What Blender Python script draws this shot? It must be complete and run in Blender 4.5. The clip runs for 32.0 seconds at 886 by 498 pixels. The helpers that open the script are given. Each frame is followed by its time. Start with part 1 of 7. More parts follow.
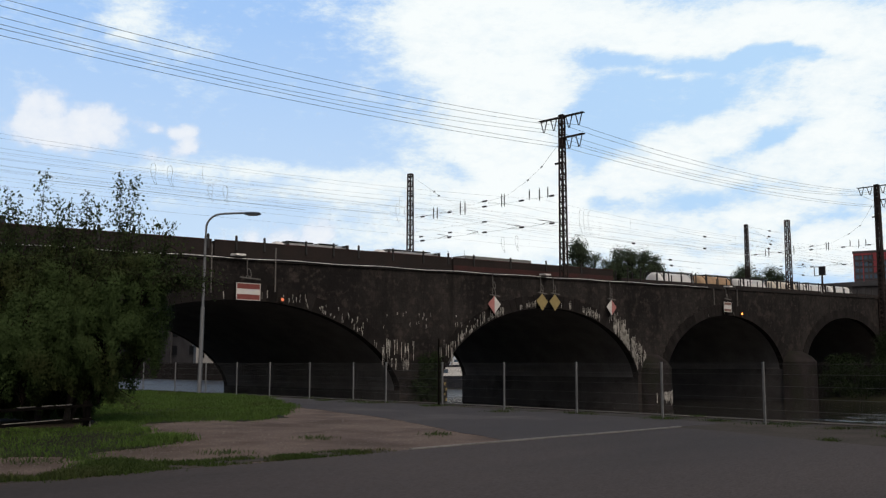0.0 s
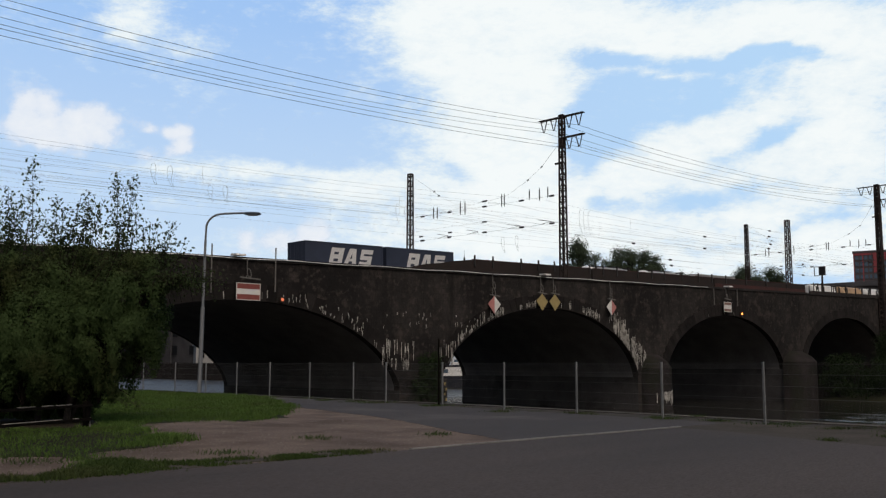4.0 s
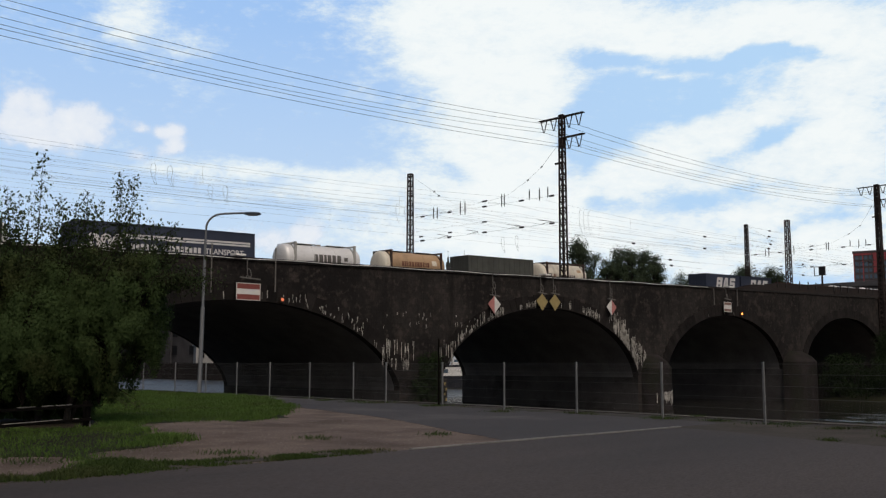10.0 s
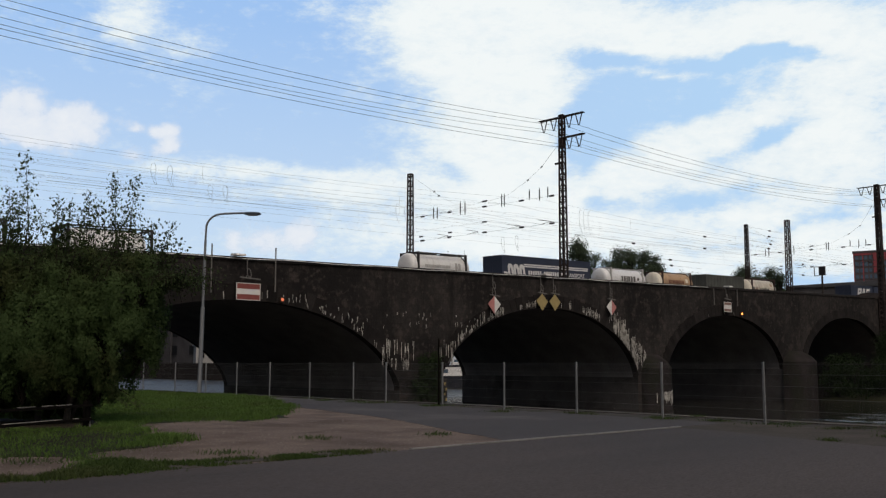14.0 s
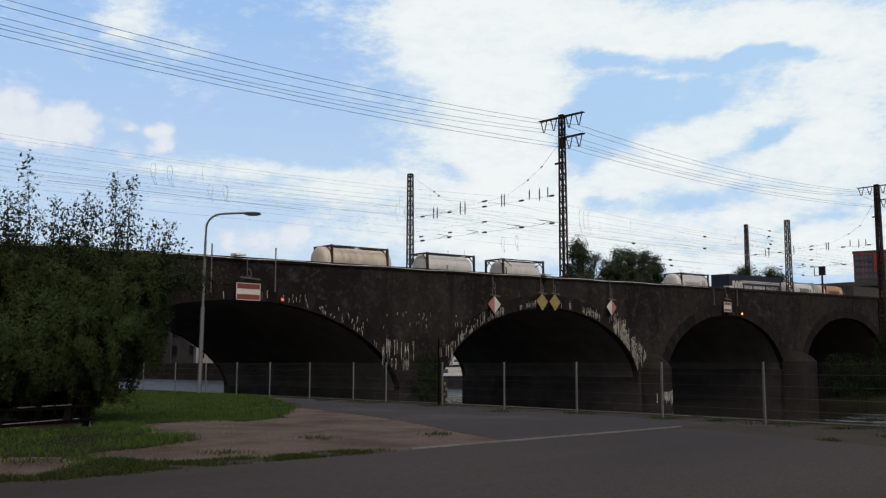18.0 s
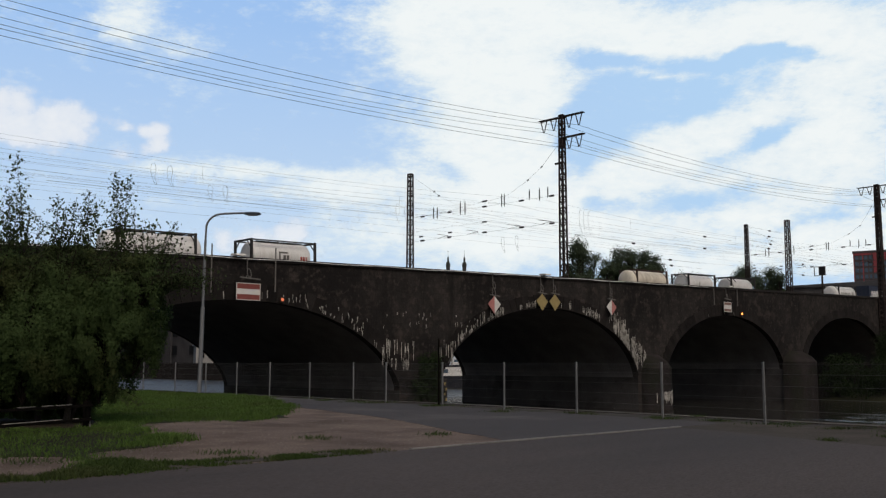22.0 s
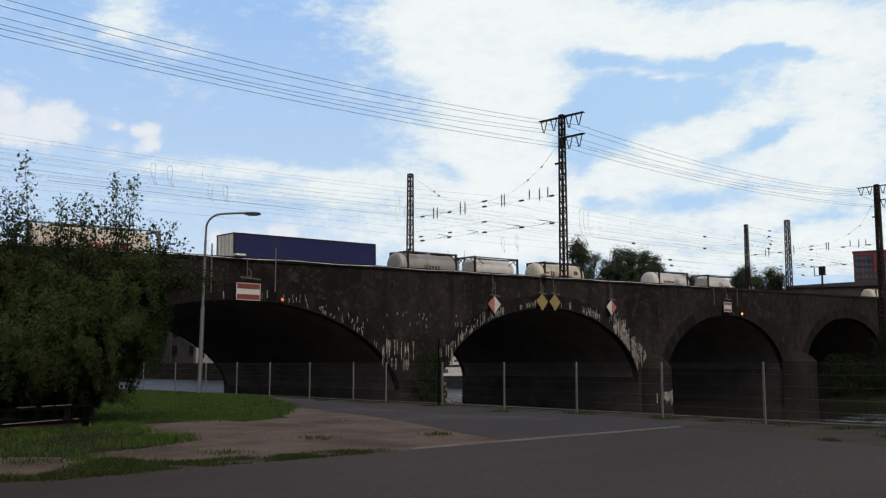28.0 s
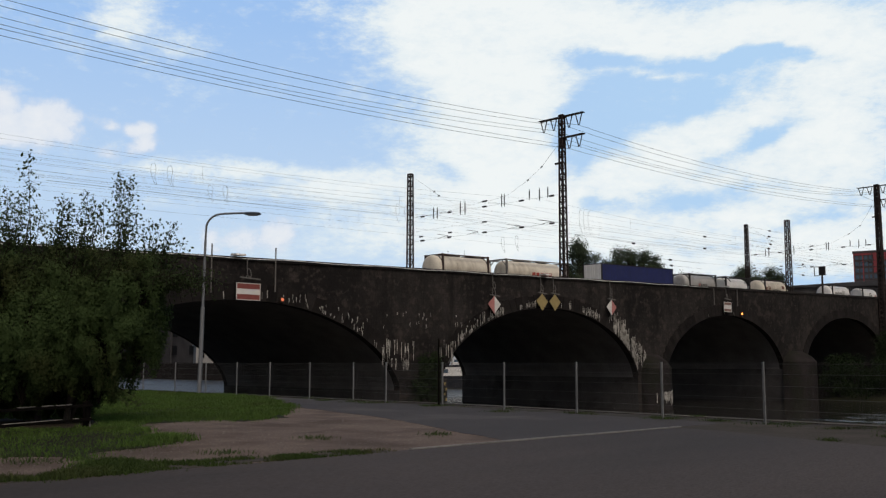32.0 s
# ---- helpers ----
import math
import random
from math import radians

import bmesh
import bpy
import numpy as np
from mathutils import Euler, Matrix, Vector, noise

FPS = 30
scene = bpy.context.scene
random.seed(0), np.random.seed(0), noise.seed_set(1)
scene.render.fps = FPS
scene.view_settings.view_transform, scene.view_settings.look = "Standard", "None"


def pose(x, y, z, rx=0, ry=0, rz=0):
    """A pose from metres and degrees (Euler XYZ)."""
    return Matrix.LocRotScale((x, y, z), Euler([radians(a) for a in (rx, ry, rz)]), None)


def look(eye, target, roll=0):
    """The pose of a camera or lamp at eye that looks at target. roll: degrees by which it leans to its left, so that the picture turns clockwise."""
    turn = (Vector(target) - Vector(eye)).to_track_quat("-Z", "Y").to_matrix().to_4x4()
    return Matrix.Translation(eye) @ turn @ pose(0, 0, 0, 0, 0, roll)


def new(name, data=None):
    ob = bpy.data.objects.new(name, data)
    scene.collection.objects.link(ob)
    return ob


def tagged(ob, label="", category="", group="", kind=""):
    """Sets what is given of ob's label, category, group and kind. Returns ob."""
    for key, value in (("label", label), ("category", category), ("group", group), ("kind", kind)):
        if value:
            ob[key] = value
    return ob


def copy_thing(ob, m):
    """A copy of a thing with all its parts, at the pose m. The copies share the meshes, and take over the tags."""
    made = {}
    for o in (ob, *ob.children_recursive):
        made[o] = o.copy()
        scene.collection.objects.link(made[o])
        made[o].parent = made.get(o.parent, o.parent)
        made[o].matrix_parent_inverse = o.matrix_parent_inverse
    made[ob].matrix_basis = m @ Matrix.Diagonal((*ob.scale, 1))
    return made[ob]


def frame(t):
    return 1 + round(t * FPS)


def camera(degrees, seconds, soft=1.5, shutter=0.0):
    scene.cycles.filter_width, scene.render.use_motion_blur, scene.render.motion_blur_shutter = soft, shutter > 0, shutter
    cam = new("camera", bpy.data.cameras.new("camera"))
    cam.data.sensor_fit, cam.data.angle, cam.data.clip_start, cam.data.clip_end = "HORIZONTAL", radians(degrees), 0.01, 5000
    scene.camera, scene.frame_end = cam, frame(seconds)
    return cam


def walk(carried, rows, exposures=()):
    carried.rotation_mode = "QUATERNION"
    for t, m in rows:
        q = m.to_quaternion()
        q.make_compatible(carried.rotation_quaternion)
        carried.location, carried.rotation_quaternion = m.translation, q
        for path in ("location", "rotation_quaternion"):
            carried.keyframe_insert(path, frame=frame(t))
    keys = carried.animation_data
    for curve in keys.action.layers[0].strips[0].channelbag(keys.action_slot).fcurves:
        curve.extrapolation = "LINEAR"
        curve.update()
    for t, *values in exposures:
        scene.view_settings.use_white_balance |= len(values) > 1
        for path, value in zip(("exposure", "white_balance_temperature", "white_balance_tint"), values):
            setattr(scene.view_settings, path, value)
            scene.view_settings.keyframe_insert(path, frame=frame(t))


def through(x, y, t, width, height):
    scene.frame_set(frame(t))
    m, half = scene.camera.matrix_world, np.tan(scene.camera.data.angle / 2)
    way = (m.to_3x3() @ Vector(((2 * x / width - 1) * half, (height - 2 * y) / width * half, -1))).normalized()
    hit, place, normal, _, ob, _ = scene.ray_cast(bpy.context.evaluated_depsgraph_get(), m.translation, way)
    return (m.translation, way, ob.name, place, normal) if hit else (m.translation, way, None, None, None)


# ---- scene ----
# The camera stands on the quay, 1.2 m up, and does not move.
cam = camera(49.51, 32.0, soft=1.27)
CAM_POSE = pose(0, 0, 1.2, 90 + 6.77, 0, 0)
walk(cam, [(0.0, CAM_POSE), (32.0, CAM_POSE)], exposures=[(0.0, 0.05), (4.0, 0.0), (12.0, -0.02), (18.0, -0.06), (24.0, -0.05), (28.0, -0.04), (32.0, -0.06)])

# ---- daylight ----
SUN_ELEV, SUN_AZ = radians(50), radians(160)
world = bpy.data.worlds.new("sky_light")
scene.world = world
world.use_nodes = True
wn = world.node_tree.nodes
sky = wn.new("ShaderNodeTexSky")
sky.sky_type, sky.sun_disc = "NISHITA", False
sky.sun_elevation, sky.sun_rotation = SUN_ELEV, SUN_AZ
sky.air_density, sky.dust_density, sky.ozone_density = 1.0, 5.0, 1.0
world.node_tree.links.new(sky.outputs[0], wn["Background"].inputs[0])
wn["Background"].inputs[1].default_value = 0.052
sun_data = bpy.data.lights.new("sun", "SUN")
sun_data.energy, sun_data.angle, sun_data.color = 1.4, radians(40), (1.0, 0.88, 0.76)
sun = new("sun", sun_data)
sd = Vector((math.sin(SUN_AZ) * math.cos(SUN_ELEV), math.cos(SUN_AZ) * math.cos(SUN_ELEV), math.sin(SUN_ELEV)))
sun.matrix_basis = look(sd * 300, (0, 0, 0))

# ---- the plan: s runs along the viaduct, l away from the camera across it ----
TURN = 43.862
PLAN = pose(0, 0, 0, 0, 0, TURN)
GRADE = 0.0209
FACE, BACK = 47.6, 69.2          # the two faces of the viaduct
WATER = -2.7
QUAY_FAR = 116.0
TRACK_FAR, TRACK_NEAR = 63.07, 54.0


def at(s, l, z=0.0):
    return PLAN @ Vector((s, l, z))


def rail_z(s):
    return 7.04 + GRADE * (s - 50)


def wall_top(s):
    return 7.84 + 0.0215 * (s - 59)


def quay_s(l):
    """The line that the quay's fence follows: it bends a little half way to the viaduct."""
    return 18.16 + 0.118 * (l - 9.4) if l < 24 else 19.88 + 0.013 * (l - 24)


def quay_edge(l):
    """The outer edge of the quay, a step behind its fence."""
    return 19.1 + 0.094 * (l - 9.4) if l < 19 else 20.0 + 0.013 * (l - 19)


def quay_turn(l):
    return -math.degrees(math.atan(0.118 if l < 24 else 0.013))


# ---- mesh building ----
class Shape:
    """Vertices and faces of one mesh."""

    def __init__(self):
        self.v, self.f = [], []

    def add(self, verts, faces):
        n = len(self.v)
        self.v += [tuple(p) for p in verts]
        self.f += [tuple(i + n for i in q) for q in faces]
        return self

    def box(self, x0, x1, y0, y1, z0, z1):
        p = [(x, y, z) for z in (z0, z1) for x, y in ((x0, y0), (x1, y0), (x1, y1), (x0, y1))]
        return self.add(p, [(3, 2, 1, 0), (4, 5, 6, 7), (0, 1, 5, 4), (1, 2, 6, 5), (2, 3, 7, 6), (3, 0, 4, 7)])

    def tube(self, path, radius, n=6, caps=True):
        """A round bar along a path; radius: one number, or one for each point."""
        path = [Vector(p) for p in path]
        rad = radius if isinstance(radius, (list, tuple)) else [radius] * len(path)
        verts, faces = [], []
        side = None
        for i, p in enumerate(path):
            d = (path[min(i + 1, len(path) - 1)] - path[max(i - 1, 0)]).normalized()
            if side is None or abs(side.dot(d)) > 0.95:
                side = d.orthogonal().normalized()
            side = (side - d * side.dot(d)).normalized()
            up = d.cross(side)
            for k in range(n):
                a = 2 * math.pi * k / n
                verts.append(p + (side * math.cos(a) + up * math.sin(a)) * rad[i])
        for i in range(len(path) - 1):
            for k in range(n):
                j = (k + 1) % n
                faces.append((i * n + k, i * n + j, (i + 1) * n + j, (i + 1) * n + k))
        if caps:
            faces.append(tuple(range(n - 1, -1, -1)))
            faces.append(tuple(range((len(path) - 1) * n, len(path) * n)))
        return self.add(verts, faces)

    def lathe_x(self, profile, cy, cz, n=24):
        """A body turned about a line along x: profile of (x, radius)."""
        verts = [(x, cy + r * math.cos(2 * math.pi * k / n), cz + r * math.sin(2 * math.pi * k / n)) for x, r in profile for k in range(n)]
        faces = [(i * n + k, (i + 1) * n + k, (i + 1) * n + (k + 1) % n, i * n + (k + 1) % n) for i in range(len(profile) - 1) for k in range(n)]
        faces += [tuple(range(n)), tuple(range(len(profile) * n - 1, (len(profile) - 1) * n - 1, -1))]
        return self.add(verts, faces)

    def prism(self, outline, axis, a, b):
        """An outline of (u, v) drawn out along axis ('x', 'y' or 'z') from a to b."""
        def put(u, v, w):
            return {"x": (w, u, v), "y": (u, w, v), "z": (u, v, w)}[axis]
        n = len(outline)
        verts = [put(u, v, a) for u, v in outline] + [put(u, v, b) for u, v in outline]
        faces = [tuple(range(n - 1, -1, -1)), tuple(range(n, 2 * n))] + [(k, (k + 1) % n, n + (k + 1) % n, n + k) for k in range(n)]
        return self.add(verts, faces)

    def mesh(self, name, material, smooth=False, fix=True, weld=False):
        me = bpy.data.meshes.new(name)
        me.from_pydata(self.v, [], self.f)
        if fix:
            bm = bmesh.new()
            bm.from_mesh(me)
            if weld:
                bmesh.ops.remove_doubles(bm, verts=bm.verts, dist=0.0005)
            bmesh.ops.recalc_face_normals(bm, faces=bm.faces)
            bm.to_mesh(me)
            bm.free()
        me.materials.append(material)
        if smooth:
            me.polygons.foreach_set("use_smooth", [True] * len(me.polygons))
            me.set_sharp_from_angle(angle=radians(40))
        me.update()
        return me


def part(name, shape, material, parent, label="", smooth=False, m=None, fix=True):
    """One mesh object under a thing or a part."""
    ob = new(name, shape if isinstance(shape, bpy.types.Mesh) else shape.mesh(name, material, smooth, fix))
    ob.parent = parent
    if m is not None:
        ob.matrix_basis = m
    return tagged(ob, label=label) if label else ob


def thing(name, label, category, m=None, group="", kind=""):
    ob = new(name)
    ob.empty_display_size = 0.3
    if m is not None:
        ob.matrix_basis = m
    return tagged(ob, label, category, group, kind)


def solid(name, shape, material, label, category, m=None, group="", kind="", smooth=False, fix=True, weld=False):
    """A thing or a piece of the setting that is one mesh."""
    ob = new(name, shape.mesh(name, material, smooth, fix, weld))
    if m is not None:
        ob.matrix_basis = m
    return tagged(ob, label, category, group, kind)


# ---- materials ----
def surface(name, a, b, rough=0.7, scale=2.0, fine=25.0, bump=0.15, metal=0.0, stain=None, stain_scale=0.5, stain_cut=(0.55, 0.7),
            stretch=(1, 1, 1), spec=0.5, vary=0.0, island=0.0, depth=0.02, grit=(0.45, 0.75, 0.55)):
    """A worn surface: two colours mixed by coarse and fine noise, stains of a third, and fine relief."""
    m = bpy.data.materials.new(name)
    m.use_nodes = True
    nt = m.node_tree
    n, ln = nt.nodes, nt.links
    bsdf = n["Principled BSDF"]
    co = n.new("ShaderNodeTexCoord")
    mp = n.new("ShaderNodeMapping")
    mp.inputs["Scale"].default_value = stretch
    ln.new(co.outputs["Object"], mp.inputs["Vector"])

    def noise_tex(sc, detail):
        t = n.new("ShaderNodeTexNoise")
        t.inputs["Scale"].default_value, t.inputs["Detail"].default_value = sc, detail
        ln.new(mp.outputs[0], t.inputs["Vector"])
        return t.outputs["Fac"]

    def mixed(fac, c1, c2):
        x = n.new("ShaderNodeMix")
        x.data_type = "RGBA"
        for sock, val in ((x.inputs["Factor"], fac), (x.inputs["A"], c1), (x.inputs["B"], c2)):
            if isinstance(val, (float, int)):
                sock.default_value = val
            elif isinstance(val, tuple):
                sock.default_value = (*val, 1)
            else:
                ln.new(val, sock)
        return x.outputs["Result"]

    def ranged(val, lo, hi, t0=0.0, t1=1.0):
        r = n.new("ShaderNodeMapRange")
        for k, x in zip(("From Min", "From Max", "To Min", "To Max"), (lo, hi, t0, t1)):
            r.inputs[k].default_value = x
        ln.new(val, r.inputs["Value"])
        return r.outputs[0]

    coarse, grain = noise_tex(scale, 5), noise_tex(fine, 4)
    col = mixed(ranged(coarse, 0.3, 0.7), a, b)
    dark = tuple(0.55 * (x + y) / 2 for x, y in zip(a, b))
    col = mixed(ranged(grain, grit[0], grit[1], 0.0, grit[2]), col, dark)
    if stain:
        col = mixed(ranged(noise_tex(stain_scale, 6), *stain_cut, 0.0, 0.85), col, stain)
    if vary or island:
        src = n.new("ShaderNodeObjectInfo") if vary else n.new("ShaderNodeNewGeometry")
        hsv = n.new("ShaderNodeHueSaturation")
        out = src.outputs["Random"] if vary else src.outputs["Random Per Island"]
        k = vary or island
        ln.new(ranged(out, 0, 1, 1 - k, 1 + k), hsv.inputs["Value"])
        ln.new(col, hsv.inputs["Color"])
        col = hsv.outputs[0]
    ln.new(col, bsdf.inputs["Base Color"])
    ln.new(ranged(grain, 0.3, 0.7, max(0.02, rough - 0.1), min(1.0, rough + 0.1)), bsdf.inputs["Roughness"])
    bsdf.inputs["Metallic"].default_value = metal
    bsdf.inputs["Specular IOR Level"].default_value = spec
    if bump:
        bp = n.new("ShaderNodeBump")
        bp.inputs["Strength"].default_value, bp.inputs["Distance"].default_value = bump, depth
        ln.new(grain, bp.inputs["Height"])
        ln.new(bp.outputs[0], bsdf.inputs["Normal"])
    return m


def masonry(name, a, b, dark, soot, light, size=0.42):
    """Sooty coursed stone: blocks with recessed joints, stained in large patches."""
    m = surface(name, a, b, 0.95, 0.45, 9.0, 0.5, stain=soot, stain_scale=0.16, stain_cut=(0.42, 0.6), spec=0.15, depth=0.05)
    nt = m.node_tree
    n, ln = nt.nodes, nt.links
    bsdf = n["Principled BSDF"]
    co = n.new("ShaderNodeTexCoord")
    sep, comb = n.new("ShaderNodeSeparateXYZ"), n.new("ShaderNodeCombineXYZ")
    ln.new(co.outputs["Object"], sep.inputs[0])
    ln.new(sep.outputs["X"], comb.inputs["X"])
    ln.new(sep.outputs["Z"], comb.inputs["Y"])
    br = n.new("ShaderNodeTexBrick")
    br.inputs["Scale"].default_value = 1.0
    br.inputs["Brick Width"].default_value, br.inputs["Row Height"].default_value = size * 1.7, size
    br.inputs["Mortar Size"].default_value, br.inputs["Mortar Smooth"].default_value = 0.025, 0.4
    br.inputs["Color1"].default_value, br.inputs["Color2"].default_value = (1.35, 1.3, 1.25, 1), (0.7, 0.7, 0.72, 1)
    br.inputs["Mortar"].default_value = (*dark, 1)
    ln.new(comb.outputs[0], br.inputs["Vector"])
    base = bsdf.inputs["Base Color"].links[0].from_socket
    # blotches of cleaner, browner stone, and dark runs of soot down the face
    for scale, squash, cut, tone in ((0.9, 1.0, (0.52, 0.68), light), (2.6, 1.0, (0.55, 0.66), light), (1.1, 0.18, (0.52, 0.66), soot)):
        mp = n.new("ShaderNodeMapping")
        mp.inputs["Scale"].default_value = (1, 1, squash)
        ln.new(co.outputs["Object"], mp.inputs[0])
        tx = n.new("ShaderNodeTexNoise")
        tx.inputs["Scale"].default_value, tx.inputs["Detail"].default_value, tx.inputs["Roughness"].default_value = scale, 6, 0.65
        ln.new(mp.outputs[0], tx.inputs["Vector"])
        rg = n.new("ShaderNodeMapRange")
        rg.inputs["From Min"].default_value, rg.inputs["From Max"].default_value, rg.inputs["To Max"].default_value = cut[0], cut[1], 0.7
        ln.new(tx.outputs["Fac"], rg.inputs["Value"])
        mx = n.new("ShaderNodeMix")
        mx.data_type = "RGBA"
        mx.inputs["B"].default_value = (*tone, 1)
        ln.new(rg.outputs[0], mx.inputs["Factor"])
        ln.new(base, mx.inputs["A"])
        base = mx.outputs["Result"]
    mul = n.new("ShaderNodeMix")
    mul.data_type, mul.blend_type = "RGBA", "MULTIPLY"
    mul.inputs["Factor"].default_value = 0.3
    ln.new(base, mul.inputs["A"])
    ln.new(br.outputs["Color"], mul.inputs["B"])
    ln.new(mul.outputs["Result"], bsdf.inputs["Base Color"])
    return m


def glow(name, colour, strength):
    m = bpy.data.materials.new(name)
    m.use_nodes = True
    b = m.node_tree.nodes["Principled BSDF"]
    b.inputs["Base Color"].default_value = (*colour, 1)
    b.inputs["Emission Color"].default_value, b.inputs["Emission Strength"].default_value = (*colour, 1), strength
    return m


def water_mat():
    m = bpy.data.materials.new("river_water")
    m.use_nodes = True
    n, ln = m.node_tree.nodes, m.node_tree.links
    b = n["Principled BSDF"]
    b.inputs["Base Color"].default_value = (0.034, 0.032, 0.027, 1)
    b.inputs["IOR"].default_value = 1.33
    co = n.new("ShaderNodeTexCoord")
    # calm in the lee of the viaduct, ruffled by the wind beyond it
    sep, wind = n.new("ShaderNodeSeparateXYZ"), n.new("ShaderNodeMapRange")
    ln.new(co.outputs["Object"], sep.inputs[0])
    wind.inputs["From Min"].default_value, wind.inputs["From Max"].default_value = 66, 95
    wind.inputs["To Min"].default_value, wind.inputs["To Max"].default_value = 0.06, 0.5
    ln.new(sep.outputs["Y"], wind.inputs["Value"])
    ln.new(wind.outputs[0], b.inputs["Roughness"])
    mp = n.new("ShaderNodeMapping")
    mp.inputs["Scale"].default_value = (1.0, 0.45, 1.0)
    ln.new(co.outputs["Object"], mp.inputs[0])
    t = n.new("ShaderNodeTexNoise")
    t.inputs["Scale"].default_value, t.inputs["Detail"].default_value = 1.4, 4
    ln.new(mp.outputs[0], t.inputs["Vector"])
    bp = n.new("ShaderNodeBump")
    bp.inputs["Distance"].default_value = 0.2
    swell = n.new("ShaderNodeMapRange")
    swell.inputs["From Min"].default_value, swell.inputs["From Max"].default_value = 40, 95
    swell.inputs["To Min"].default_value, swell.inputs["To Max"].default_value = 0.22, 0.9
    ln.new(sep.outputs["Y"], swell.inputs["Value"])
    # a gust ruffles the open water towards the quay
    gust = n.new("ShaderNodeMapRange")
    gust.inputs["From Min"].default_value, gust.inputs["From Max"].default_value = 34.5, 29
    gust.inputs["To Min"].default_value, gust.inputs["To Max"].default_value = 0.0, 1.5
    ln.new(sep.outputs["Y"], gust.inputs["Value"])
    most = n.new("ShaderNodeMath")
    most.operation = "MAXIMUM"
    ln.new(swell.outputs[0], most.inputs[0])
    cat = n.new("ShaderNodeTexNoise")
    cat.inputs["Scale"].default_value, cat.inputs["Detail"].default_value = 0.55, 3
    ln.new(mp.outputs[0], cat.inputs["Vector"])
    paws = n.new("ShaderNodeMapRange")
    paws.inputs["From Min"].default_value, paws.inputs["From Max"].default_value = 0.44, 0.58
    ln.new(cat.outputs["Fac"], paws.inputs["Value"])
    both = n.new("ShaderNodeMath")
    both.operation = "MULTIPLY"
    ln.new(gust.outputs[0], both.inputs[0])
    ln.new(paws.outputs[0], both.inputs[1])
    ln.new(both.outputs[0], most.inputs[1])
    ln.new(most.outputs[0], bp.inputs["Strength"])
    ln.new(t.outputs["Fac"], bp.inputs["Height"])
    ln.new(bp.outputs[0], b.inputs["Normal"])
    return m


def leaf_mat(name, a, b, through=0.35, dry=None):
    """Leaves: two greens, one for each leaf by chance, letting some light through."""
    m = bpy.data.materials.new(name)
    m.use_nodes = True
    n, ln = m.node_tree.nodes, m.node_tree.links
    bsdf = n["Principled BSDF"]
    g = n.new("ShaderNodeNewGeometry")
    mx = n.new("ShaderNodeMix")
    mx.data_type = "RGBA"
    mx.inputs["A"].default_value, mx.inputs["B"].default_value = (*a, 1), (*b, 1)
    ln.new(g.outputs["Random Per Island"], mx.inputs["Factor"])
    col = mx.outputs["Result"]
    if dry:
        co = n.new("ShaderNodeTexCoord")
        tx = n.new("ShaderNodeTexNoise")
        tx.inputs["Scale"].default_value, tx.inputs["Detail"].default_value = 0.7, 4
        ln.new(co.outputs["Object"], tx.inputs["Vector"])
        rg = n.new("ShaderNodeMapRange")
        rg.inputs["From Min"].default_value, rg.inputs["From Max"].default_value, rg.inputs["To Max"].default_value = 0.48, 0.72, 0.75
        ln.new(tx.outputs["Fac"], rg.inputs["Value"])
        dm = n.new("ShaderNodeMix")
        dm.data_type = "RGBA"
        dm.inputs["B"].default_value = (*dry, 1)
        ln.new(rg.outputs[0], dm.inputs["Factor"])
        ln.new(col, dm.inputs["A"])
        col = dm.outputs["Result"]
    ln.new(col, bsdf.inputs["Base Color"])
    bsdf.inputs["Roughness"].default_value = 0.8
    bsdf.inputs["Specular IOR Level"].default_value = 0.12
    tr = n.new("ShaderNodeBsdfTranslucent")
    ln.new(col, tr.inputs["Color"])
    ms = n.new("ShaderNodeMixShader")
    ms.inputs[0].default_value = through
    ln.new(bsdf.outputs[0], ms.inputs[1])
    ln.new(tr.outputs[0], ms.inputs[2])
    ln.new(ms.outputs[0], n["Material Output"].inputs["Surface"])
    return m


STONE = masonry("sooty_stone", (0.0375, 0.0335, 0.0315), (0.0182, 0.0166, 0.0162), (0.6, 0.6, 0.6), (0.0102, 0.0094, 0.0095), (0.058, 0.048, 0.043))
STONE_RING = surface("arch_stone", (0.022, 0.019, 0.018), (0.012, 0.0105, 0.0105), 0.95, 1.2, 14, 0.4, spec=0.15, vary=0.35, stain=(0.010, 0.009, 0.009), stain_scale=0.8)
STONE_COPING = surface("coping_stone", (0.030, 0.027, 0.026), (0.016, 0.0145, 0.0145), 0.95, 1.5, 16, 0.3, spec=0.2, vary=0.25)
PIER_STONE = surface("damp_pier_stone", (0.036, 0.031, 0.031), (0.018, 0.016, 0.0165), 0.95, 0.9, 8, 0.5, spec=0.05, stain=(0.018, 0.019, 0.014), stain_scale=0.5, stain_cut=(0.45, 0.62))
# inner pier sides and vault, paler than the face to lift their deep shade
PIER_INNER = surface("lifted_pier_side", (0.074, 0.070, 0.071), (0.047, 0.0445, 0.0455), 0.95, 0.5, 8, 0.4, spec=0.05, stain=(0.018, 0.018, 0.017), stain_scale=0.3)
SOFFIT = surface("lifted_vault_stone", (0.160, 0.154, 0.156), (0.106, 0.101, 0.104), 0.95, 0.6, 8, 0.4, spec=0.1)
LIME = surface("lime_crust", (0.50, 0.485, 0.45), (0.30, 0.285, 0.255), 0.9, 3.0, 18, 0.4, stain=(0.12, 0.11, 0.10), stain_scale=2.5, stain_cut=(0.5, 0.62))
BALLAST = surface("ballast", (0.09, 0.08, 0.07), (0.05, 0.045, 0.04), 0.95, 2.0, 30, 0.6)
